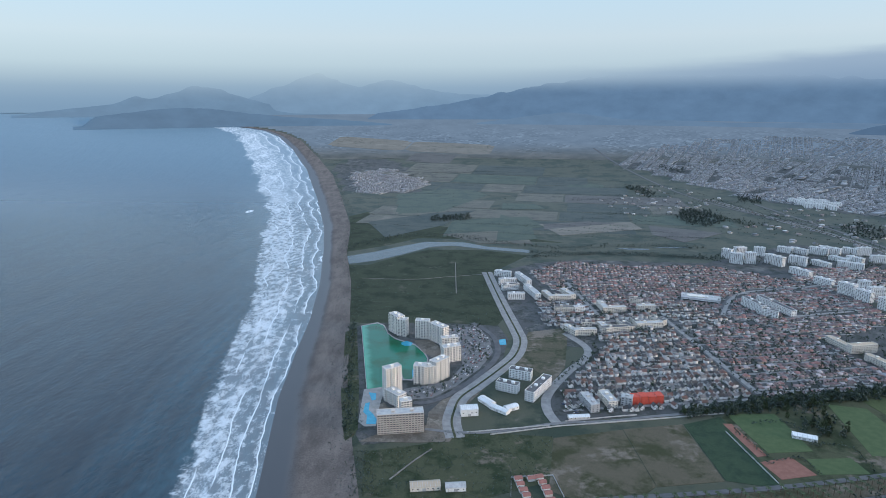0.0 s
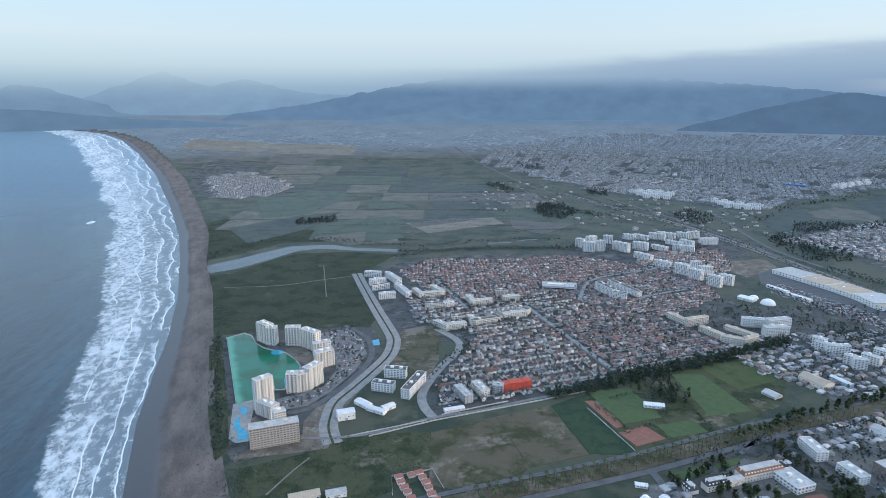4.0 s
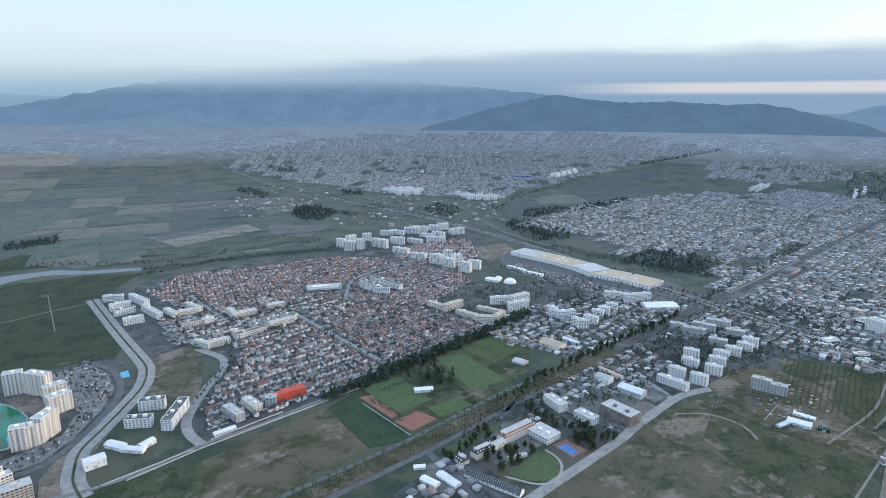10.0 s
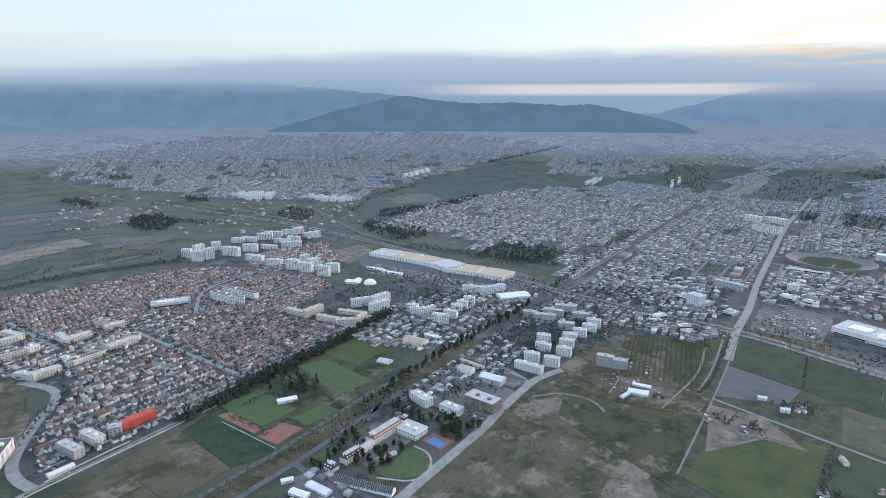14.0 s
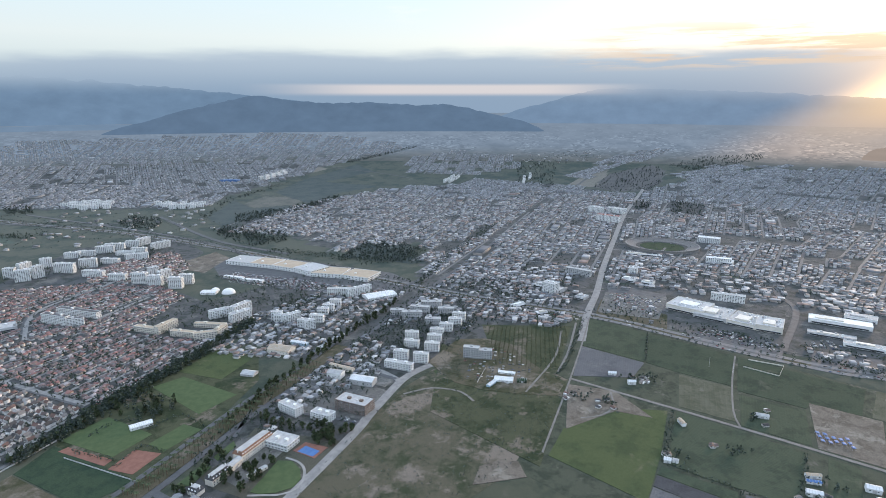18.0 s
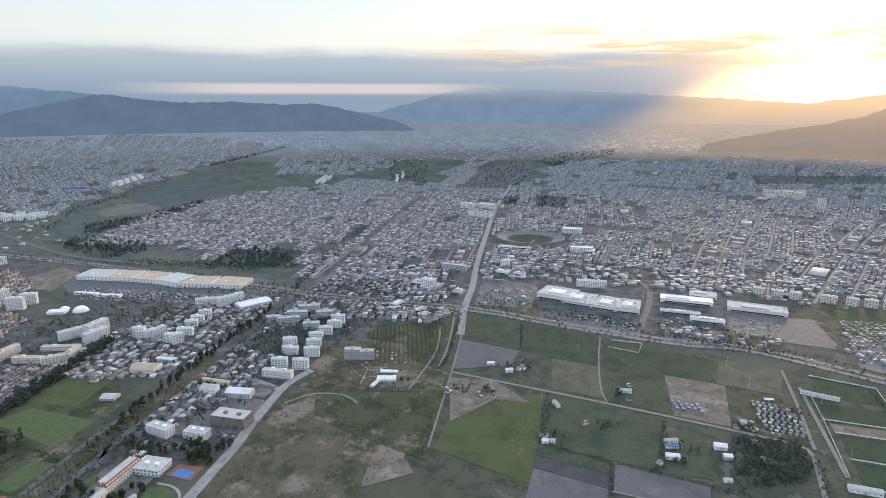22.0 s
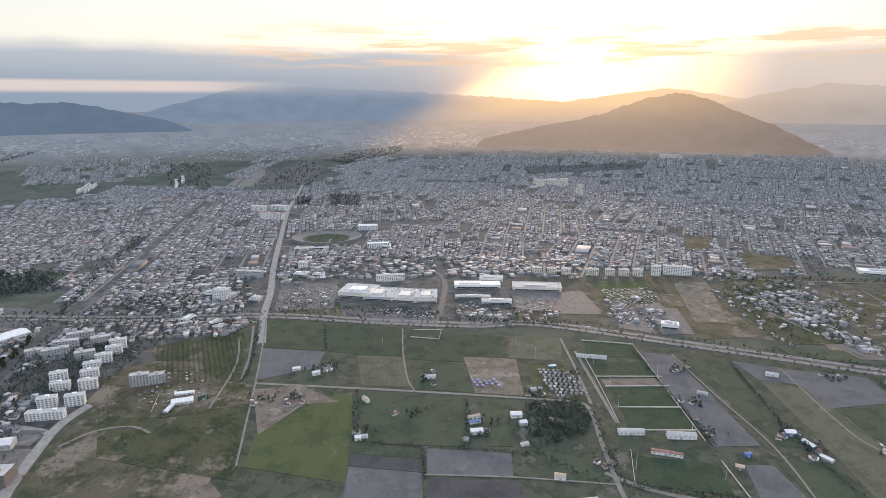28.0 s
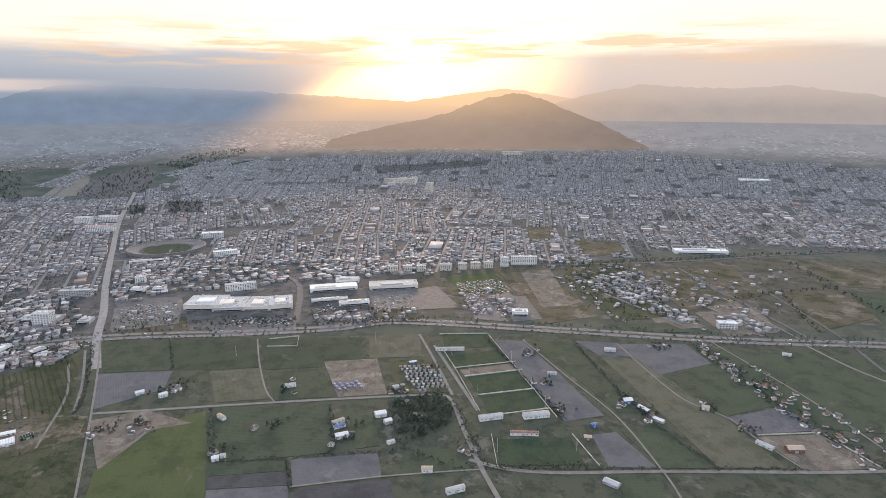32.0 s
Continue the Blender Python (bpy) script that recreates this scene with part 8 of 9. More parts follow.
def woods(name, spots, height, label, seed=3, wide=0.34, leaf=0.8, quads=(7, 8), mat="leaf_far", base=0.12, category="trees"):
    """Many trees of a far wood or hedge, joined."""
    spots = np.asarray(spots, dtype=float)
    if not len(spots):
        return
    g = np.random.default_rng(seed)
    kinds = [crown_quads(seed + i, wide, 1.0, quads[0], quads[1], 0.10 * leaf, base) for i in range(5)]
    out = []
    hs = g.uniform(height[0], height[1], len(spots)) * 1.25
    base = rise(np.hypot(spots[:, 0], spots[:, 1]))
    for i, (p, h) in enumerate(zip(spots, hs)):
        a = g.uniform(0, 2 * np.pi)
        c, s = np.cos(a), np.sin(a)
        q = kinds[i % 5] * h
        out.append(np.stack([p[0] + c * q[..., 0] - s * q[..., 1], p[1] + s * q[..., 0] + c * q[..., 1], q[..., 2] + base[i]], -1))
    v = np.concatenate(out).reshape(-1, 3)
    n = len(v) // 4
    me = bpy.data.meshes.new(name)
    me.vertices.add(len(v))
    me.vertices.foreach_set("co", v.astype(np.float32).ravel())
    me.loops.add(n * 4)
    me.loops.foreach_set("vertex_index", np.arange(n * 4, dtype=np.int32))
    me.polygons.add(n)
    me.polygons.foreach_set("loop_start", np.arange(0, n * 4, 4, dtype=np.int32))
    me.polygons.foreach_set("loop_total", np.full(n, 4, dtype=np.int32))
    me.materials.append(M[mat])
    me.update(calc_edges=True)
    tagged(new(name, me), label, category, kind="stuff")


def belt(pts, wide, step, curve=True):
    """Places scattered along a line."""
    line = smooth_line(pts, step) if curve else np.array(pts, dtype=float)
    s = sides(line)
    return line + s * RNG.uniform(-wide / 2, wide / 2, len(line))[:, None] + RNG.uniform(-step * 0.3, step * 0.3, line.shape)


def scatter(poly, n):
    p = np.array(poly, dtype=float)
    q = RNG.uniform(p.min(0), p.max(0), (n * 4 + 80, 2))
    return q[inside(q, poly)][:n]


BELT = [(313, 724), (360, 732), (402, 741), (440, 755), (522, 768), (613, 783), (706, 803), (774, 817)]
PARK = [(413, 752), (524, 772), (509, 718), (498, 673), (451, 664), (434, 721)]
CAMPUS = np.concatenate([belt([(529, 550), (521, 520), (526, 499), (535, 474), (544, 450), (549, 426)], 14, 5), scatter([(415, 506), (434, 484), (460, 479), (466, 460), (416, 453), (395, 455), (395, 476)], 22),
                         belt([(432, 536), (439, 535), (433, 510)], 8, 6), belt([(365, 522), (366, 504), (415, 523)], 8, 7), scatter([(525, 464), (539, 427), (510, 427), (511, 459)], 16)])
ROADSIDE = np.concatenate([belt([(499, 583), (630, 603), (794, 626), (948, 642), (1103, 666)], 12, 8), belt([(920, 527), (893, 488), (857, 453), (824, 432)], 16, 7), belt([(856, 504), (830, 484), (807, 474)], 8, 7), belt([(986, 451), (926, 451), (862, 435), (818, 417)], 6, 7), belt([(689, 609), (642, 586), (620, 590)], 10, 7)])
GROVE = scatter([(749, -153), (753, -220), (713, -225), (670, -212), (640, -140), (683, -141)], 240)
near_spots = np.concatenate([belt(BELT, 10, 9), scatter(PARK, 26), CAMPUS, ROADSIDE])
near_spots = near_spots[~taken(near_spots, 1.0)][:215]
TREES = [tree_proto(11, 2.6, 7.5, "dark green broadleaf tree"), tree_proto(12, 3.0, 8.5, "spreading dark green tree"), tree_proto(13, 1.9, 10.0, "tall narrow dark tree", base=0.15), tree_proto(14, 2.3, 6.5, "small rounded green tree"), tree_proto(15, 3.3, 9.5, "tall tree with an open crown")]
plant(TREES, near_spots.tolist(), RNG.uniform(0.9, 1.5, len(near_spots)), "trees of the town")


def palm_proto(h):
    it = thing("palm_tree", "palm with a slender trunk in the avenue median", "palm", pose(0, 0, 0))
    bm = bmesh.new()
    bmesh.ops.create_cone(bm, segments=7, radius1=0.38, radius2=0.24, depth=h, cap_ends=True, matrix=Matrix.Translation((0, 0, h / 2)))
    part("trunk", bm, M["trunk"], it)
    verts, faces = [], []
    for i in range(14):
        a, drop = 2 * math.pi * i / 14 + (i % 3) * 0.2, (0.2, -0.5, -1.3)[i % 3]
        c, s = math.cos(a), math.sin(a)
        k = len(verts)
        for t, w in ((0.0, 0.15), (0.35, 0.55), (0.7, 0.5), (1.0, 0.06)):
            r, z = 3.2 * t, h + 0.9 * math.sin(t * 2.2) + drop * t * t
            verts += [(c * r - s * w, s * r + c * w, z), (c * r + s * w, s * r - c * w, z)]
        faces += [(k + 2 * j, k + 2 * j + 1, k + 2 * j + 3, k + 2 * j + 2) for j in range(3)]
    link("fronds", verts, faces, M["leaf"], it)
    return it


PALMS = [palm_proto(6.5), palm_proto(8.0)]
line = smooth_line(AVENUE[1:8], 12.0)
line = line[4:46]
s = sides(line)
palm_spots = np.concatenate([line + s * o for o in (-9.5, -3.5, 3.5, 9.5)]) + RNG.uniform(-0.5, 0.5, (len(line) * 4, 2))
plant(PALMS, palm_spots.tolist(), RNG.uniform(0.8, 1.1, len(palm_spots)), "palms of the avenue")

# woods, hedges and street trees farther off
woods("trees_belt", np.concatenate([belt(BELT, 20, 1.6), belt(BELT[1:], 30, 2.5), scatter(PARK, 40)]), (5, 11), "dense dark belt of tall trees beside the pitches", 17, 0.36, 0.9, (9, 10), "leaf_far", 0.05)
woods("trees_grove", GROVE, (5, 9), "dense dark grove by the farm road", 21, 0.42)
hedges = []
for pts, w in (([(797, 83), (667, 73)], 6), ([(762, -71), (643, -60)], 7), ([(664, 70), (642, -60), (629, -131)], 5), ([(744, -148), (638, -140), (570, -201)], 10), ([(823, 250), (907, 257), (1087, 285)], 6), ([(721, -229), (567, -220)], 10),
               ([(1064, 164), (943, 146)], 3), ([(925, -354), (637, -354)], 3), ([(871, -489), (620, -459), (492, -466)], 4), ([(563, -225), (461, -560)], 3), ([(647, -7), (587, -9)], 3), ([(567, -233), (539, -331)], 3),
               ([(792, -673), (692, -665), (545, -639), (440, -647)], 8), ([(361, 689), (373, 627)], 4), ([(390, 701), (438, 703), (442, 649)], 4), ([(366, 615), (409, 625), (412, 593)], 3), ([(435, 653), (479, 647), (477, 599)], 5)):
    hedges.append(belt(pts, w, 3.2))
hedges.append(belt([(793, -686), (638, -655), (529, -648), (441, -641)], 34, 3.0))
woods("trees_hedge", np.concatenate(hedges), (2, 4.5), "hedges and bushes between the fields", 31, 0.5, 1.2, (5, 7))
rows = []
for off in (-20.5, 0.0, 21.0):
    ln = smooth_line(HIGHWAY, 11)
    keep = RNG.random(len(ln)) < (0.75 if off else 0.45)
    rows.append((ln + sides(ln) * off + RNG.uniform(-1.5, 1.5, ln.shape))[keep])
woods("trees_highway", np.concatenate(rows), (4, 7), "trees along the highway", 41, 0.4)
river = [belt([(-255, 1643), (-141, 1784), (27, 1782), (186, 1693), (335, 1637), (499, 1669), (721, 1634)], 40, 3), belt([(214, 1545), (320, 1562), (475, 1585), (675, 1524), (749, 1558)], 26, 2.5), belt([(229, 1592), (434, 1566), (675, 1530)], 14, 3)]
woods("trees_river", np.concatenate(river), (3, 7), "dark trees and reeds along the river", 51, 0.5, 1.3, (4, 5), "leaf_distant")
spots = np.concatenate([scatter([(-175, 1041), (-156, 1035), (-119, 798), (-106, 690), (-117, 652), (-142, 781)], 500), scatter([(-167, 987), (-154, 1100), (99, 1062), (118, 1098), (96, 1319), (-208, 1321)], 500), scatter([(3, 685), (59, 680), (134, 672), (115, 582), (41, 552), (-49, 607)], 450),
                        scatter([(393, 399), (550, 420), (681, 434), (763, 249), (564, 221), (453, 255), (375, 326)], 700), scatter([(846, 340), (824, 234), (593, 195), (644, 366), (857, 464)], 700), scatter([(-109, 640), (-89, 640), (-67, 554), (-96, 554)], 200), scatter([(-84, 556), (-92, 640), (-20, 656), (3, 683), (-49, 607), (38, 552)], 260)])
edge = np.concatenate([belt(SAND_EDGE[:9], 26, 2.2) + (12, 0), belt(SAND_EDGE[:7], 34, 2.6) - (4, 0)])
spots = np.concatenate([spots, edge])
woods("bushes", spots, (0.8, 2.2), "low dark bushes", 61, 0.8, 2.2, (2, 5), category="bushes")
orchard = rows_in([(964, 433), (1034, 296), (849, 260), (826, 345)], 20, 5.5, 7.5, 0.8)
orchard_mat = material("orchard_leaf", (0.060, 0.070, 0.032), (0.115, 0.115, 0.055), 4, 0.85, 0.8, 0.0, 0.3, 0.1, 0.3, True)
M["orchard"] = orchard_mat
woods("trees_orchard", orchard, (1.9, 2.8), "orchard rows with yellow-green leaves", 71, 0.55, 1.6, (4, 7), "orchard")
yards = [scatter(EST_A, 320), scatter(EST_B, 600), scatter(EST_C, 1000), scatter(EST_D, 300), scatter(EST_E, 160), scatter([(640, 980), (830, 1050), (860, 1000), (760, 830), (680, 815)], 160), scatter([(700, 1500), (760, 1450), (1080, 1440), (1130, 1580), (760, 1570)], 220), scatter([(464, 500), (553, 561), (823, 600), (1147, 653), (1327, 491), (1063, 384), (799, 494)], 1100), scatter([(762, 999), (1177, 937), (1147, 653), (830, 593), (680, 601), (731, 836)], 900)]
yards += [scatter([(700, 560), (1000, 620), (1010, 500), (960, 440), (820, 440), (730, 500)], 420), scatter([(400, 560), (700, 600), (700, 480), (600, 440), (420, 500)], 260), scatter([(1150, 640), (1480, 620), (1350, 350), (1130, 330)], 260)]
yards = np.concatenate(yards)
yards = yards[clear_of(yards, 9) & ~taken(yards)]
woods("trees_yards", yards, (3, 6.5), "garden and street trees between the houses", 81, 0.46, 1.5, (4, 5))
street = [belt([(227, 1082), (316, 1097), (409, 1122), (506, 1144)], 14, 6), belt([(267, 985), (215, 1017)], 6, 6), belt([(163, 814), (193, 861), (225, 903)], 4, 7), belt([(x + 11, y) for x, y in CURVE[:4]], 4, 9), belt([(1186, 273), (1170, 157)], 26, 6), belt([(1149, 88), (1111, -45)], 30, 5),
          belt([(1077, -79), (1060, -182), (1042, -263)], 8, 3.5), belt([(1141, -73), (1116, -190)], 24, 7), belt([(960, 1117), (984, 915), (1040, 759)], 10, 7), belt([(1222, 1197), (1246, 944), (1300, 828), (1440, 842)], 50, 2), belt([(1349, 1539), (1326, 1390), (1320, 1293)], 60, 2), belt([(1321, 715), (1818, 797)], 30, 3), belt([(1130, 672), (1366, 720)], 20, 3),
          scatter([(1272, 956), (1460, 862), (1369, 799), (1195, 874)], 120), scatter([(1059, 1542), (1080, 1481), (1025, 1423), (1021, 1486)], 50), belt([(688, 1559), (692, 1491)], 40, 4), belt([(865, 2229), (947, 2084), (1011, 1938)], 60, 1.6), scatter([(942, 890), (955, 806), (885, 759), (863, 843)], 90)]
street += [scatter([(1394, -749), (1275, -857), (905, -763), (929, -610), (1188, -641)], 170), belt([(1325, -651), (1277, -1006), (1242, -1330), (1200, -1607)], 14, 7), belt([(966, -893), (985, -1039), (973, -1179)], 12, 8), belt([(985, -1039), (779, -921)], 10, 8), belt([(1149, 265), (1141, 153), (1098, -45)], 26, 6), belt([(1116, -190), (1102, -277)], 16, 7), belt([(1161, -1247), (816, -1122)], 16, 8)]
street += [scatter([(0, 1035), (63, 1046), (80, 978), (81, 928), (56, 866), (19, 808), (-15, 772), (-42, 767), (-56, 798), (9, 825), (30, 878), (29, 955)], 70), belt([(-165, 1063), (-140, 848), (-118, 680)], 12, 4)]
street = np.concatenate(street)
woods("trees_street", street[~taken(street)], (3.5, 8), "rows and groups of street trees", 91, 0.44, 1.2, (5, 6))
far = [scatter(a, 260) for a in SPARSE] + YARDS + [scatter(FAR_REGION, 500)]
line_up = []
for k in range(150):
    x, y = scatter(FAR_REGION, 1)[0]
    a, ln = radians(-12 + RNG.uniform(-7, 7)), RNG.uniform(40, 190)
    t = np.arange(0, ln * 1.5, 8.0)
    line_up.append(np.stack([x + np.cos(a) * t, y + np.sin(a) * t], 1) + RNG.uniform(-2, 2, (len(t), 2)))
far = np.concatenate(far)
far = far[clear_of(far, 9) & ~open_here(far) & (far[:, 0] > np.interp(far[:, 1], SY, SX) + 25)]
line_up = np.concatenate(line_up)
line_up = line_up[(line_up[:, 0] > np.interp(line_up[:, 1], SY, SX) + 40) & inside(line_up, FAR_REGION)]
woods("trees_field", line_up[RNG.random(len(line_up)) < 0.8], (2, 4), "thin hedges between far fields", 107, 0.9, 3.0, (2, 4), "leaf_distant", 0.3)
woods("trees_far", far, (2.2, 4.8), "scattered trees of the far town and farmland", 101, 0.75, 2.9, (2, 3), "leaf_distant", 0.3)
clumps = []
for pts, n in (([(804, 2077), (881, 2232), (978, 2227), (948, 2019), (863, 1930), (795, 1953)], 420), ([(-46, 2094), (90, 2152), (96, 2048), (-33, 2002)], 160), ([(1292, 1486), (1416, 1578), (1416, 1311), (1334, 1229), (1223, 1281)], 260), ([(1253, 979), (1430, 1019), (1465, 898), (1294, 749)], 260), (DARK_HILL, 260), ([(3550, 521), (3823, 378), (3972, 116), (3906, 46), (3769, 112), (3471, 377)], 330),
               ([(3203, -60), (3361, -321), (3289, -575), (2974, -520), (2938, -144)], 50), ([(3420, 1330), (3430, 1115), (2800, 890), (2800, 1110)], 220), ([(3365, -604), (3370, -1296), (3200, -1214), (3142, -585)], 130), ([(2523, 495), (2581, 423), (2376, 402), (2360, 449)], 70), ([(2644, 364), (2591, 223), (2317, 202), (2364, 329)], 120), ([(1570, 1695), (1745, 1624), (2047, 1644), (2180, 1627), (1875, 1562), (1596, 1541), (1451, 1567)], 380),
               ([(828, 2799), (908, 2825), (915, 2608), (849, 2520)], 140), ([(1237, 2566), (1305, 2510), (1242, 2366), (1179, 2421)], 120), ([(1248, 1902), (1351, 1979), (1394, 1853), (1273, 1727), (1214, 1780)], 160), ([(1170, 3335), (1280, 3232), (1222, 3129), (1119, 3196)], 90), ([(1482, 1741), (1815, 1960), (2291, 2059), (2240, 2090), (1790, 1990), (1450, 1760)], 150), ([(2880, 2190), (3473, 2080), (3460, 2050), (2880, 2150)], 160)):
    clumps.append(scatter(pts, n))
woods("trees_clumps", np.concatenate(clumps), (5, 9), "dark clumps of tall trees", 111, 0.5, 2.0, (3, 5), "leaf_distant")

# ---- farm buildings, cabins, walls, field rows ----
for row, deep, wall, roof, words in (
        (((829.7, -13.9), (832.7, -32.8), 6.1), 9, "white", "white", "white farmhouse in a paddock"), (((667.1, 73.9), (667.7, 64.5), 6.1), 8, "white", "steel", "white farm shed by trees"), (((671.5, 65.0), (671.5, 57.5), 5.4), 6, "white", "white", "small white farm outbuilding"),
        (((673.6, -67.0), (675.2, -85.1), 8.0), 9, "white", "steel", "low white sheds in a row"), (((698.6, -68.1), (701.9, -84.8), 4.5), 6, "white", "blue", "farm shed with a blue roof"), (((709.5, -68.0), (715.7, -85.7), 5.7), 6, "white", "tan_roof", "farm shed with a tan roof"),
        (((711.4, -122.6), (712.3, -139.5), 10.1), 11, "white", "steel", "white steel barn with a ribbed roof"), (((691.2, -130.8), (692.8, -142.1), 6.5), 9, "grey_wall", "steel", "grey steel barn"), (((644.9, -125.0), (647.6, -135.7), 4.2), 6, "white", "white", "small white farm cottage"),
        (((781.4, -161.6), (783.2, -170.8), 7.1), 7, "white", "white", "small white field house"), (((735.1, -168.5), (738.4, -174.5), 6.8), 6, "white", "roof_red", "small house with a red roof"), (((867.3, 184.7), (871.7, 172.0), 5.8), 8, "white", "steel", "pale farm cottage"),
        (((849.2, 151.8), (854.5, 139.7), 7.1), 8, "white", "steel", "pale farm outbuilding"), (((860.5, -203.7), (862.9, -217.7), 3.8), 6, "blue", "steel", "small blue-fronted kiosk"), (((771.8, 73.8), (758.3, 64.7), 6.4), 6, "white", "tan_roof", "small farm house"),
        (((898.6, -256.3), (884.9, -309.6), 6.7), 6, "white", "white", "long white football stand"), (((664.6, -248.0), (662.6, -284.6), 9.0), 10, "white", "white", "white club house by the pitches"), (((653.1, -304.3), (648.7, -344.3), 9.0), 12, "white", "pale_roof", "pale changing rooms by the pitch"),
        (((623.0, -272.3), (609.7, -310.3), 6.1), 6, "white", "roof_red", "low building with a dull red roof"), (((651.6, -449.6), (649.9, -464.7), 9.3), 11, "blue", "steel", "barn with a pale blue front"), (((638.7, -460.2), (618.8, -465.6), 4.6), 8, "blue", "steel", "blue sheet-roofed shed"),
        (((606.0, -461.4), (590.9, -469.0), 4.5), 7, "grey_wall", "steel", "long grey lean-to"), (((588.0, -353.8), (583.7, -363.2), 5.1), 8, "brown_wall", "tan_roof", "small brown farm house"), (((610.1, -376.9), (610.3, -385.8), 5.7), 6, "blue", "blue", "small blue shed"),
        (((506.1, -329.7), (489.2, -340.4), 4.6), 10, "grey_wall", "grey_wall", "dark grey metal barn"), (((522.6, -545.0), (500.9, -553.0), 2.9), 9, "white", "white", "white house beside a walled yard"), (((494.1, -565.8), (487.7, -587.6), 9.3), 12, "clay", "tan_roof", "salmon house in a walled yard"),
        (((721.2, -783.2), (711.4, -794.3), 4.3), 9, "white", "white", "white house in the fields"), (((610.0, -539.3), (602.3, -547.4), 6.4), 9, "white", "tan_roof", "small house by a field track"), (((816.4, -519.1), (808.4, -537.1), 7.2), 8, "white", "grey_wall", "small house on a field edge"),
        (((578.8, -148.5), (574.5, -161.9), 8.8), 8, "white", "tan_roof", "small house at the lane"), (((533.5, -164.5), (535.7, -188.0), 7.6), 7, "white", "white", "white cottages by the lane"), (((765.9, -391.6), (758.2, -405.8), 5.1), 6, "white", "white", "white farm store"),
        (((-34.2, 563.5), (3.0, 567.2), 9.4), 14, "cream", "tan_roof", "long low house by the beach"), (((3.0, 563.3), (27.9, 565.2), 10.7), 12, "white", "pale_roof", "white house by the beach")):
    p0, p1, high = row
    shed(p0, (p0[0] + (p1[0] - p0[0]) * 0.85, p0[1] + (p1[1] - p0[1]) * 0.85), min(max(high * 0.7, 2.8), 5.0), deep * 0.85, wall, {"white": "pale_roof"}.get(roof, roof), 0.22, label=words if len(words.split()) > 3 else words + " of the farm", category="farm building", name="farm_shed", group="farm buildings")
FARM_HOUSES = [house_proto(5.6, 7.2, 2.5, 1.3, False, "small white cabin with a low roof", "cabin"), house_proto(5.2, 6.6, 2.4, 1.2, True, "small pale cabin with a side room", "cabin")]
cabins = np.concatenate([belt([(793, -669), (729, -687), (628, -686), (556, -679), (466, -680)], 36, 14), belt([(793, -686), (638, -655), (529, -648), (441, -641)], 30, 9), belt([(654, -661), (567, -691), (489, -709)], 22, 18), belt([(1188, -641), (1028, -633), (931, -623)], 20, 17), belt([(973, -700), (880, -744), (848, -754)], 26, 16), belt([(1014, -808), (941, -870)], 18, 16)])
cabins = cabins[~taken(cabins, 3)]
settle(FARM_HOUSES, cabins.tolist(), RNG.uniform(0, 360, len(cabins)).tolist(), "cabins by the lanes")


# farmsteads: a few small houses and sheds gathered under trees
steads, shade = [], []
for x, y in [(876, 148), (888, 129), (839, -21), (687, 71), (709, -78), (675, -73), (772, 170), (839, -402), (658, -455), (615, -462), (675, -361), (802, -613), (837, -229), (780, -173), (612, -218), (607, -547), (553, -562), (746, -370), (724, 9), (780, 206), (700, -171), (695, -671), (642, -685)]:
    n = RNG.integers(2, 5)
    steads.append(RNG.normal(0, 10, (n, 2)) + (x, y))
    shade.append(RNG.normal(0, 8, (12, 2)) + (x + RNG.uniform(-8, 8), y + RNG.uniform(-8, 8)))
steads = np.concatenate(steads)
steads = steads[~taken(steads, 3)]
settle(FARM_HOUSES, steads.tolist(), RNG.uniform(0, 360, len(steads)).tolist(), "farmstead houses")
shade = np.concatenate(shade)
woods("trees_farmstead", shade[~taken(shade, 1)], (3, 7), "dark trees round the farmsteads", 131, 0.45, 1.1, (6, 7))
RED_HOUSES = [house_proto(6.5, 8.5, 3.0, 1.5, False, "small holiday house with a dull red tiled roof", roof="roof_red"), house_proto(6.5, 7.8, 3.2, 1.6, True, "holiday house with a red roof and side room", roof="roof_red")]
reds = [(81, 585), (82, 575), (84, 565), (86, 556), (88, 546), (95, 585), (104, 588), (106, 578), (108, 569), (109, 559), (110, 548), (113, 537)]
settle(RED_HOUSES, reds, [100.0] * len(reds), "red-roofed holiday houses")


def wall_line(pts, high, label, mat="white", thick=0.35):
    return ribbon("wall_line", pts, thick, M[mat], high, high + 0.2, curve=False, kind="structure", label=label, category="wall")


for pts in ([(967, -283), (946, -364), (646, -347)], [(894, -269), (821, -266), (691, -257)], [(827, -267), (822, -364)], [(795, -271), (792, -363)], [(734, -271), (729, -354)], [(676, -262), (671, -347)], [(632, -251), (567, -233)], [(537, -562), (519, -641), (440, -642)], [(604, -346), (535, -343)], [(1029, 3), (1028, -47), (984, -41), (996, 8)]):
    wall_line(pts, 1.7, "white boundary wall of the pitches", "cream", 0.28)
for pts in ([(70, 554), (74, 589), (120, 592), (125, 554)], [(58, 676), (144, 696), (275, 714), (367, 728)], [(349, 683), (359, 570)], [(665, 786), (672, 701)], [(156, 708), (217, 719), (252, 724)], [(750, 347), (802, 357)], [(-148, 1047), (-108, 798)], [(29, 681), (134, 698)]):
    wall_line(pts, 1.8, "pale wall along a plot", "grey_wall", 0.3)


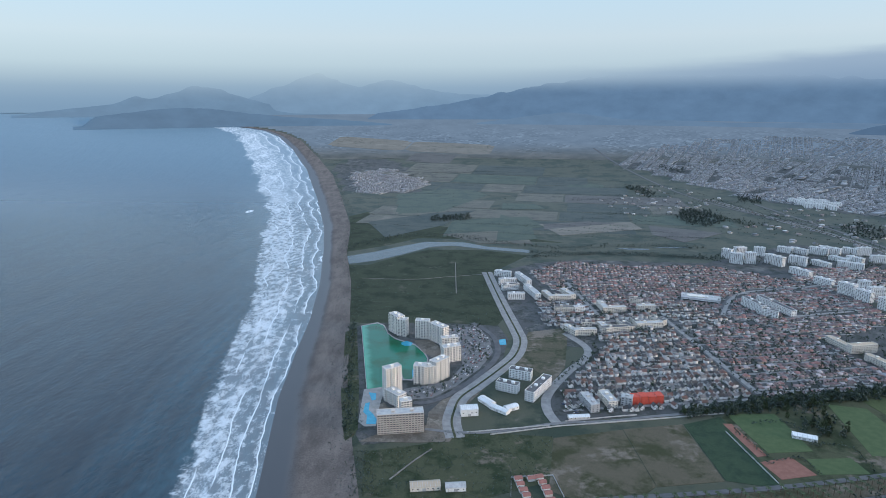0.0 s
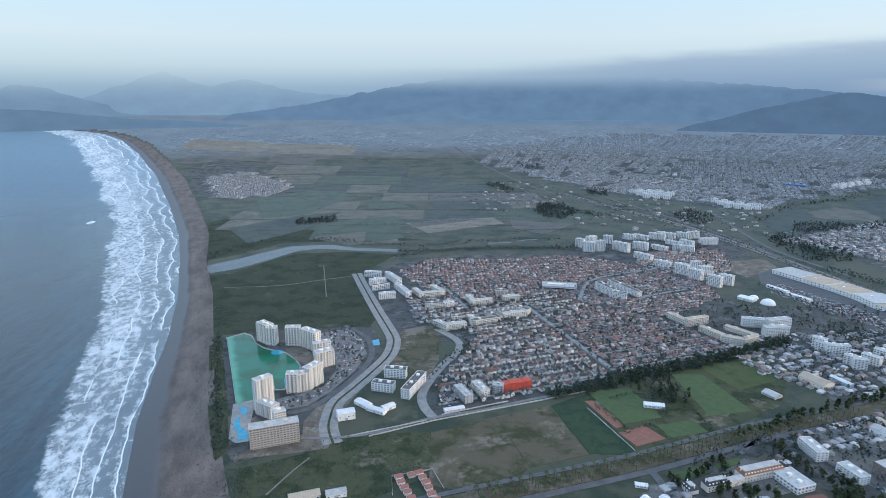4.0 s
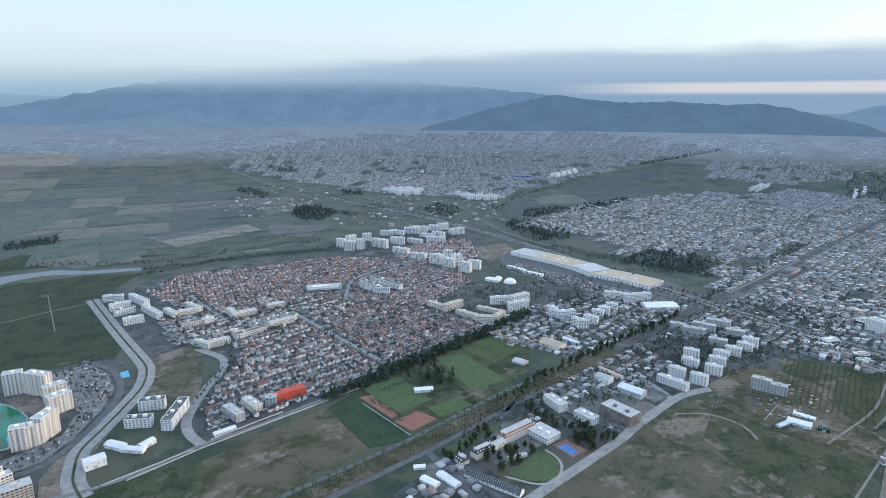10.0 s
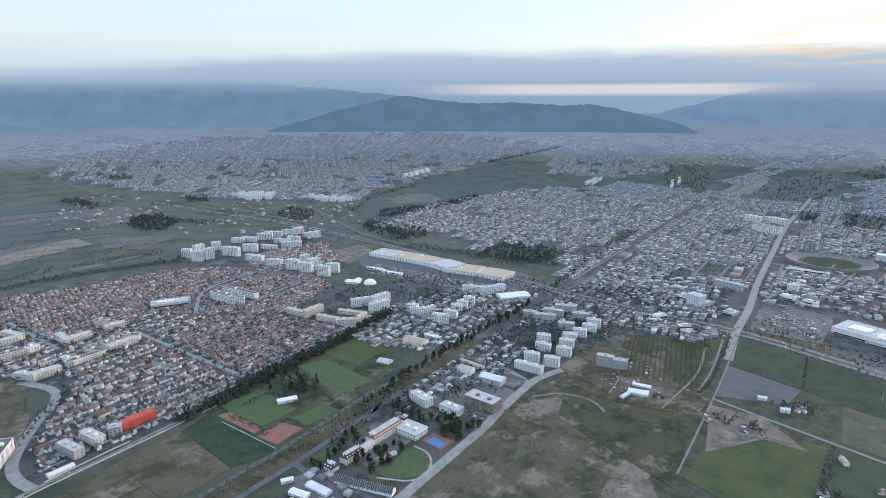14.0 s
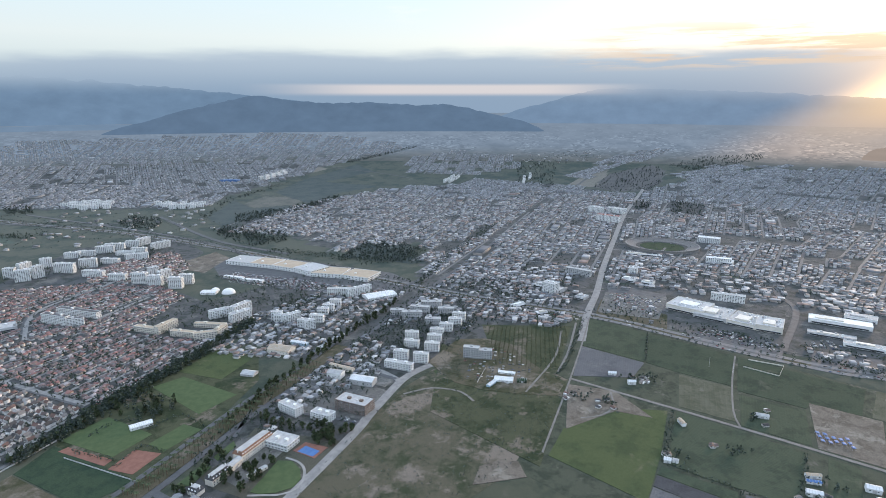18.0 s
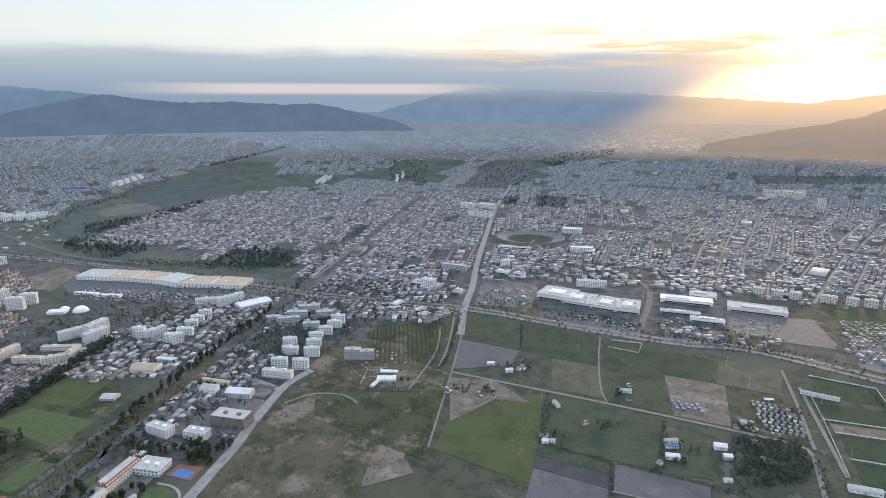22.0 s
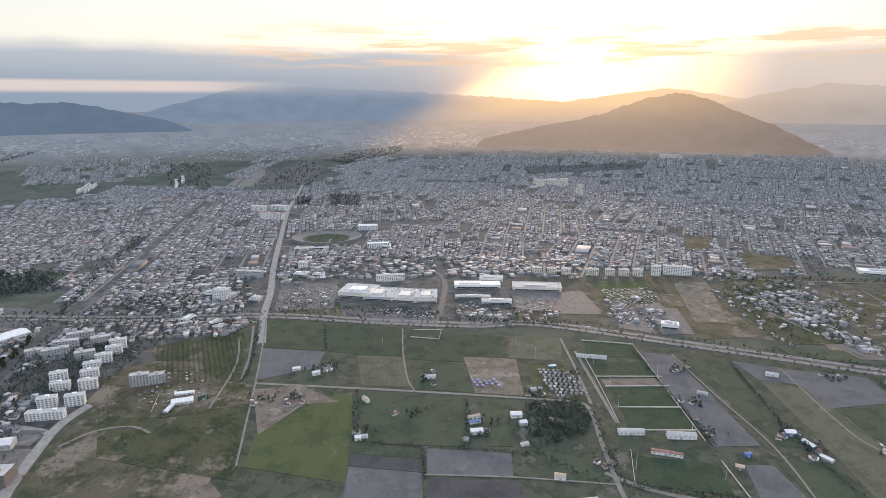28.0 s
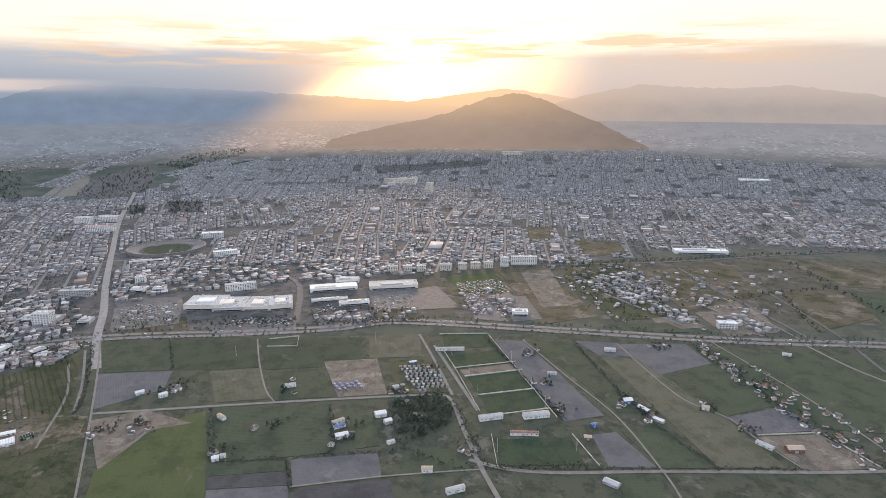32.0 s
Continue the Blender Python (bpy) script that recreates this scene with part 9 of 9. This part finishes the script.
def furrows(poly, gap, high, mat, label):
    """Low ridges of soil or crop along a field's long side."""
    p = np.array(poly, dtype=float)
    sides_ = [(np.linalg.norm(b - a), b - a) for a, b in zip(p, np.roll(p, -1, axis=0))]
    d = max(sides_, key=lambda e: e[0])[1]
    d = d / np.linalg.norm(d)
    n = np.array([-d[1], d[0]])
    verts, faces = [], []
    for v in np.arange((p @ n).min() + gap, (p @ n).max() - gap * 0.5, gap):
        cuts = []
        for a, b in zip(p, np.roll(p, -1, axis=0)):
            va, vb = a @ n - v, b @ n - v
            if va * vb < 0:
                cuts.append(((a + (b - a) * va / (va - vb)) @ d))
        if len(cuts) < 2:
            continue
        cuts.sort()
        for u0, u1 in zip(cuts[::2], cuts[1::2]):
            k = len(verts)
            for u in (u0 + 0.6, u1 - 0.6):
                for w, z in ((-gap * 0.3, 0.25), (0, 0.25 + high), (gap * 0.3, 0.25)):
                    q = d * u + n * (v + w)
                    verts.append((q[0], q[1], z + 0.2))
            faces += [(k, k + 1, k + 4, k + 3), (k + 1, k + 2, k + 5, k + 4)]
    if verts:
        link("field_rows", verts, faces, M[mat], kind="stuff", label=label, category="crop rows")


for i, (mat, pts, words) in enumerate(FARM):
    if mat in ("crop", "tilled", "stubble", "dark_soil") and len(pts) <= 6:
        furrows(pts, 3.4 if mat != "stubble" else 6.5, 0.05 if mat == "crop" else 0.07, mat, "rows in a " + words)

q = rows_in([(854, -183), (853, -234), (766, -238), (767, -190)], 80, 7.0, 9.0, 0.4)
gabled("stables", q, np.tile([3.4, 4.4], (len(q), 1)), np.full(len(q), radians(80)), np.full(len(q), 2.4), np.full(len(q), 0.7), FAR_MATS, flat=np.zeros(len(q), dtype=bool), label="rows of small pale stables in a yard", category="stables")

# goal frames and light masts of the pitches
def mast(x, y, h, label="tall grey floodlight mast"):
    it = thing("light_mast", label, "light mast", pose(x, y, 0), "light masts")
    bm = bmesh.new()
    bmesh.ops.create_cone(bm, segments=8, radius1=0.22, radius2=0.12, depth=h, cap_ends=True, matrix=Matrix.Translation((0, 0, h / 2)))
    part("pole", bm, M["steel"], it)
    part("lamp_head", boxes_bm((-0.9, -0.15, h, 0.9, 0.15, h + 0.7)), M["grey_wall"], it)
    part("base", boxes_bm((-0.5, -0.5, -0.2, 0.5, 0.5, 0.4)), M["grey_wall"], it)
    return it


first = None
for x, y in [(734, -270), (675, -344), (795, -278), (732, -350), (873, -276), (826, -359), (595, -244), (569, -333), (898, -190), (966, -170)] + [(971, 55), (964, 21)]:
    if first is None:
        first = mast(x, y, 16)
    else:
        copy_thing(first, pose(x, y, 0))

# market stalls with blue roofs
def stall(x, y, turn, roof):
    it = thing("market_stall", "market stall with a bright blue awning", "stall", pose(x, y, 0.3, 0, 0, turn), "market stalls")
    part("awning", boxes_bm((-3, -2, 2.6, 3, 2, 2.8), (-2.2, -1.2, 2.8, 2.2, 1.2, 3.1)), M[roof], it)
    for px, py in ((-2.8, -1.8), (2.7, -1.8), (-2.8, 1.7), (2.7, 1.7)):
        part("post", boxes_bm((px, py, 0, px + 0.12, py + 0.12, 2.6)), M["steel"], it)
    return it


st = None
for q in rows_in([(826, -81), (823, -121), (799, -121), (798, -82)], 15, 9.5, 7.5, 0.4):
    if st is None:
        st = stall(q[0], q[1], 15, "blue")
    else:
        copy_thing(st, pose(q[0], q[1], 0.3, 0, 0, 15))

# ---- cars ----
def car_proto(n):
    it = thing("car", "parked car in the resort's car park", "car", pose(0, 0, 0), "parked cars")
    bm = boxes_bm((-2.1, -0.86, 0.3, 2.1, 0.86, 0.85))
    bmesh.ops.bevel(bm, geom=bm.edges[:], offset=0.14, segments=2, affect="EDGES")
    part("body", bm, M["car_one"], it)
    bm = bmesh.new()
    a = [bm.verts.new(p) for p in ((-1.5, -0.8, 0.85), (1.1, -0.8, 0.85), (1.1, 0.8, 0.85), (-1.5, 0.8, 0.85))]
    b = [bm.verts.new(p) for p in ((-1.1, -0.66, 1.4), (0.4, -0.66, 1.4), (0.4, 0.66, 1.4), (-1.1, 0.66, 1.4))]
    for i in range(4):
        bm.faces.new((a[i], a[(i + 1) % 4], b[(i + 1) % 4], b[i]))
    part("windows", bm, M["glass"], it).name = "cabin_glass"
    part("roof", boxes_bm((-1.12, -0.67, 1.4, 0.42, 0.67, 1.45)), M["car_one"], it)
    for x in (-1.3, 1.3):
        for y in (-0.8, 0.8):
            bm = bmesh.new()
            bmesh.ops.create_cone(bm, segments=12, radius1=0.32, radius2=0.32, depth=0.2, cap_ends=True, matrix=pose(x, y, 0.32, 90, 0, 0))
            part("wheel", bm, M["rubber"], it)
    return it


PARK_LOT = [(0, 1035), (63, 1046), (80, 978), (79, 928), (53, 870), (16, 811), (-15, 778), (-42, 772), (-49, 798), (9, 818), (30, 878), (31, 955)]
lot = rows_in(PARK_LOT, -20, 2.9, 5.4, 0.25, 9.5)
lot = lot[~taken(lot, 2) & ~near_line(lot, RING, 7)]
lot = lot[RNG.random(len(lot)) > 0.45]
pick = RNG.permutation(len(lot))
car = car_proto(0)
car.matrix_basis = pose(lot[pick[0]][0], lot[pick[0]][1], 0.28, 0, 0, 70)
for i in pick[1:48]:
    copy_thing(car, pose(lot[i][0], lot[i][1], 0.28, 0, 0, 70 + RNG.choice([0, 180])))


def many_cars(spots, turn, label):
    """Rows of far cars: low bodies with a cabin on each."""
    spots = np.asarray(spots)
    n = len(spots)
    if not n:
        return
    a = np.radians(turn + RNG.uniform(-3, 3, n))
    gabled("cars", spots, np.tile([4.2, 1.75], (n, 1)), a, np.full(n, 0.85), np.full(n, 0.55), [M["car_paint"], M["car_paint"]], eave=-0.25, flat=np.ones(n, dtype=bool), label=label, category="cars")


many_cars(lot[pick[48:]], 70, "rows of parked cars in the resort")
for poly, turn, keep in (([(1014, 1118), (1041, 951), (1050, 793), (1005, 784), (970, 916), (949, 1064)], 70, 0.65), ([(1286, 284), (1299, 179), (1240, 166), (1219, 265)], 80, 0.3), ([(1157, 84), (1130, -37), (1097, -41), (1115, 85)], 80, 0.3), ([(1146, -384), (1153, -430), (1039, -411), (1040, -374)], 60, 0.8), ([(1141, -442), (1143, -471), (1011, -439), (1010, -413)], 60, 0.6),
                         ([(1208, -204), (1204, -295), (1141, -281), (1131, -201)], 80, 0.2), ([(1121, 526), (1138, 452), (1106, 405), (1055, 432), (1062, 488)], 40, 0.5), ([(577, 462), (580, 442), (579, 429), (563, 447)], 60, 0.6), ([(967, 487), (981, 457), (923, 453)], 70, 0.6), ([(1098, 383), (1100, 292), (1061, 296), (1054, 373)], 30, 0.4), ([(158, 761), (177, 761), (180, 703), (160, 715)], 20, 0.3)):
    q = rows_in(poly, turn - 90, 2.9, 5.6, 0.3, 9.5)
    q = q[~taken(q, 1)]
    many_cars(q[RNG.random(len(q)) < keep], turn, "far parked cars in rows")
ln = smooth_line(HIGHWAY, 9)
q = np.concatenate([ln + sides(ln) * o for o in (6.5, 11.5, -6.5, -11.5)])
a = np.degrees(np.arctan2(*np.gradient(ln, axis=0).T[::-1]))
m = RNG.random(len(q)) < 0.16
gabled("cars", q[m], np.tile([4.4, 1.8], (m.sum(), 1)), np.radians(np.tile(a, 4)[m]), np.full(m.sum(), 1.2), np.full(m.sum(), 0.8), [M["car_paint"], M["car_paint"]], eave=-0.2, flat=np.ones(m.sum(), dtype=bool), label="cars on the highway", category="cars")


# low sheds, trees and parked cars of the outskirts beside the highway
def infill(poly, n, size, label, turn):
    q = scatter(poly, n)
    q = q[clear_of(q, 16) & ~taken(q, 5)]
    m = len(q)
    gabled("outskirt_sheds", q, RNG.uniform(size[0], size[1], (m, 2)) * (1.0, 1.5), np.radians(turn + RNG.choice([0, 90], m) + RNG.uniform(-3, 3, m)), RNG.uniform(2.6, 5.0, m), RNG.uniform(0.4, 1.2, m), TOWN,
           flat=RNG.random(m) < 0.6, label=label, category="sheds")
    t = scatter(poly, n)
    t = t[clear_of(t, 10) & ~taken(t, 2)]
    woods("trees_outskirts", t, (2.5, 6.5), "small trees between sheds and car parks", int(n), 0.42, 1.1, (5, 6))


for poly, n, size, turn in (([(1392, 580), (1422, 414), (1244, 338), (1147, 336), (1175, 493)], 110, (6, 13), 10), ([(1139, 479), (1105, 313), (1022, 300), (1014, 428)], 150, (5, 10), 10), ([(1551, 349), (1564, -56), (1359, -51), (1363, 180), (1296, 293)], 230, (6, 13), 10),
                            ([(1275, 288), (1255, 165), (1096, 149), (1143, 259)], 12, (4, 7), 10), ([(1540, -84), (1522, -426), (1334, -379), (1363, -76)], 120, (7, 15), 10), ([(1137, -78), (1113, -275), (1056, -263), (1076, -75)], 30, (5, 9), 10),
                            ([(1323, -664), (1278, -931), (973, -840), (1019, -575)], 60, (4, 8), 35), ([(1192, -384), (1197, -474), (1035, -480), (1057, -353)], 26, (4, 9), 20), ([(1193, -873), (1135, -1209), (868, -943), (929, -747)], 50, (4, 9), 35)):
    infill(poly, n, size, "low sheds and houses beside the highway", turn)
for poly, turn, keep in (([(1278, 269), (1265, 179), (1177, 171), (1189, 248)], 10, 0.45), ([(1147, 84), (1130, -41), (1083, -35), (1108, 80)], 10, 0.35), ([(1179, -91), (1180, -134), (1140, -130), (1139, -88)], 10, 0.5), ([(866, 426), (891, 370), (834, 292), (773, 294), (750, 364)], 20, 0.22), ([(1251, -403), (1255, -509), (1154, -495), (1153, -390)], 20, 0.7), ([(1126, -774), (1119, -862), (1058, -837), (1062, -751)], 30, 0.7)):
    q = rows_in(poly, turn, 2.9, 5.6, 0.3, 9.5)
    q = q[~taken(q, 1)]
    many_cars(q[RNG.random(len(q)) < keep], turn + 90, "parked cars before the shops")
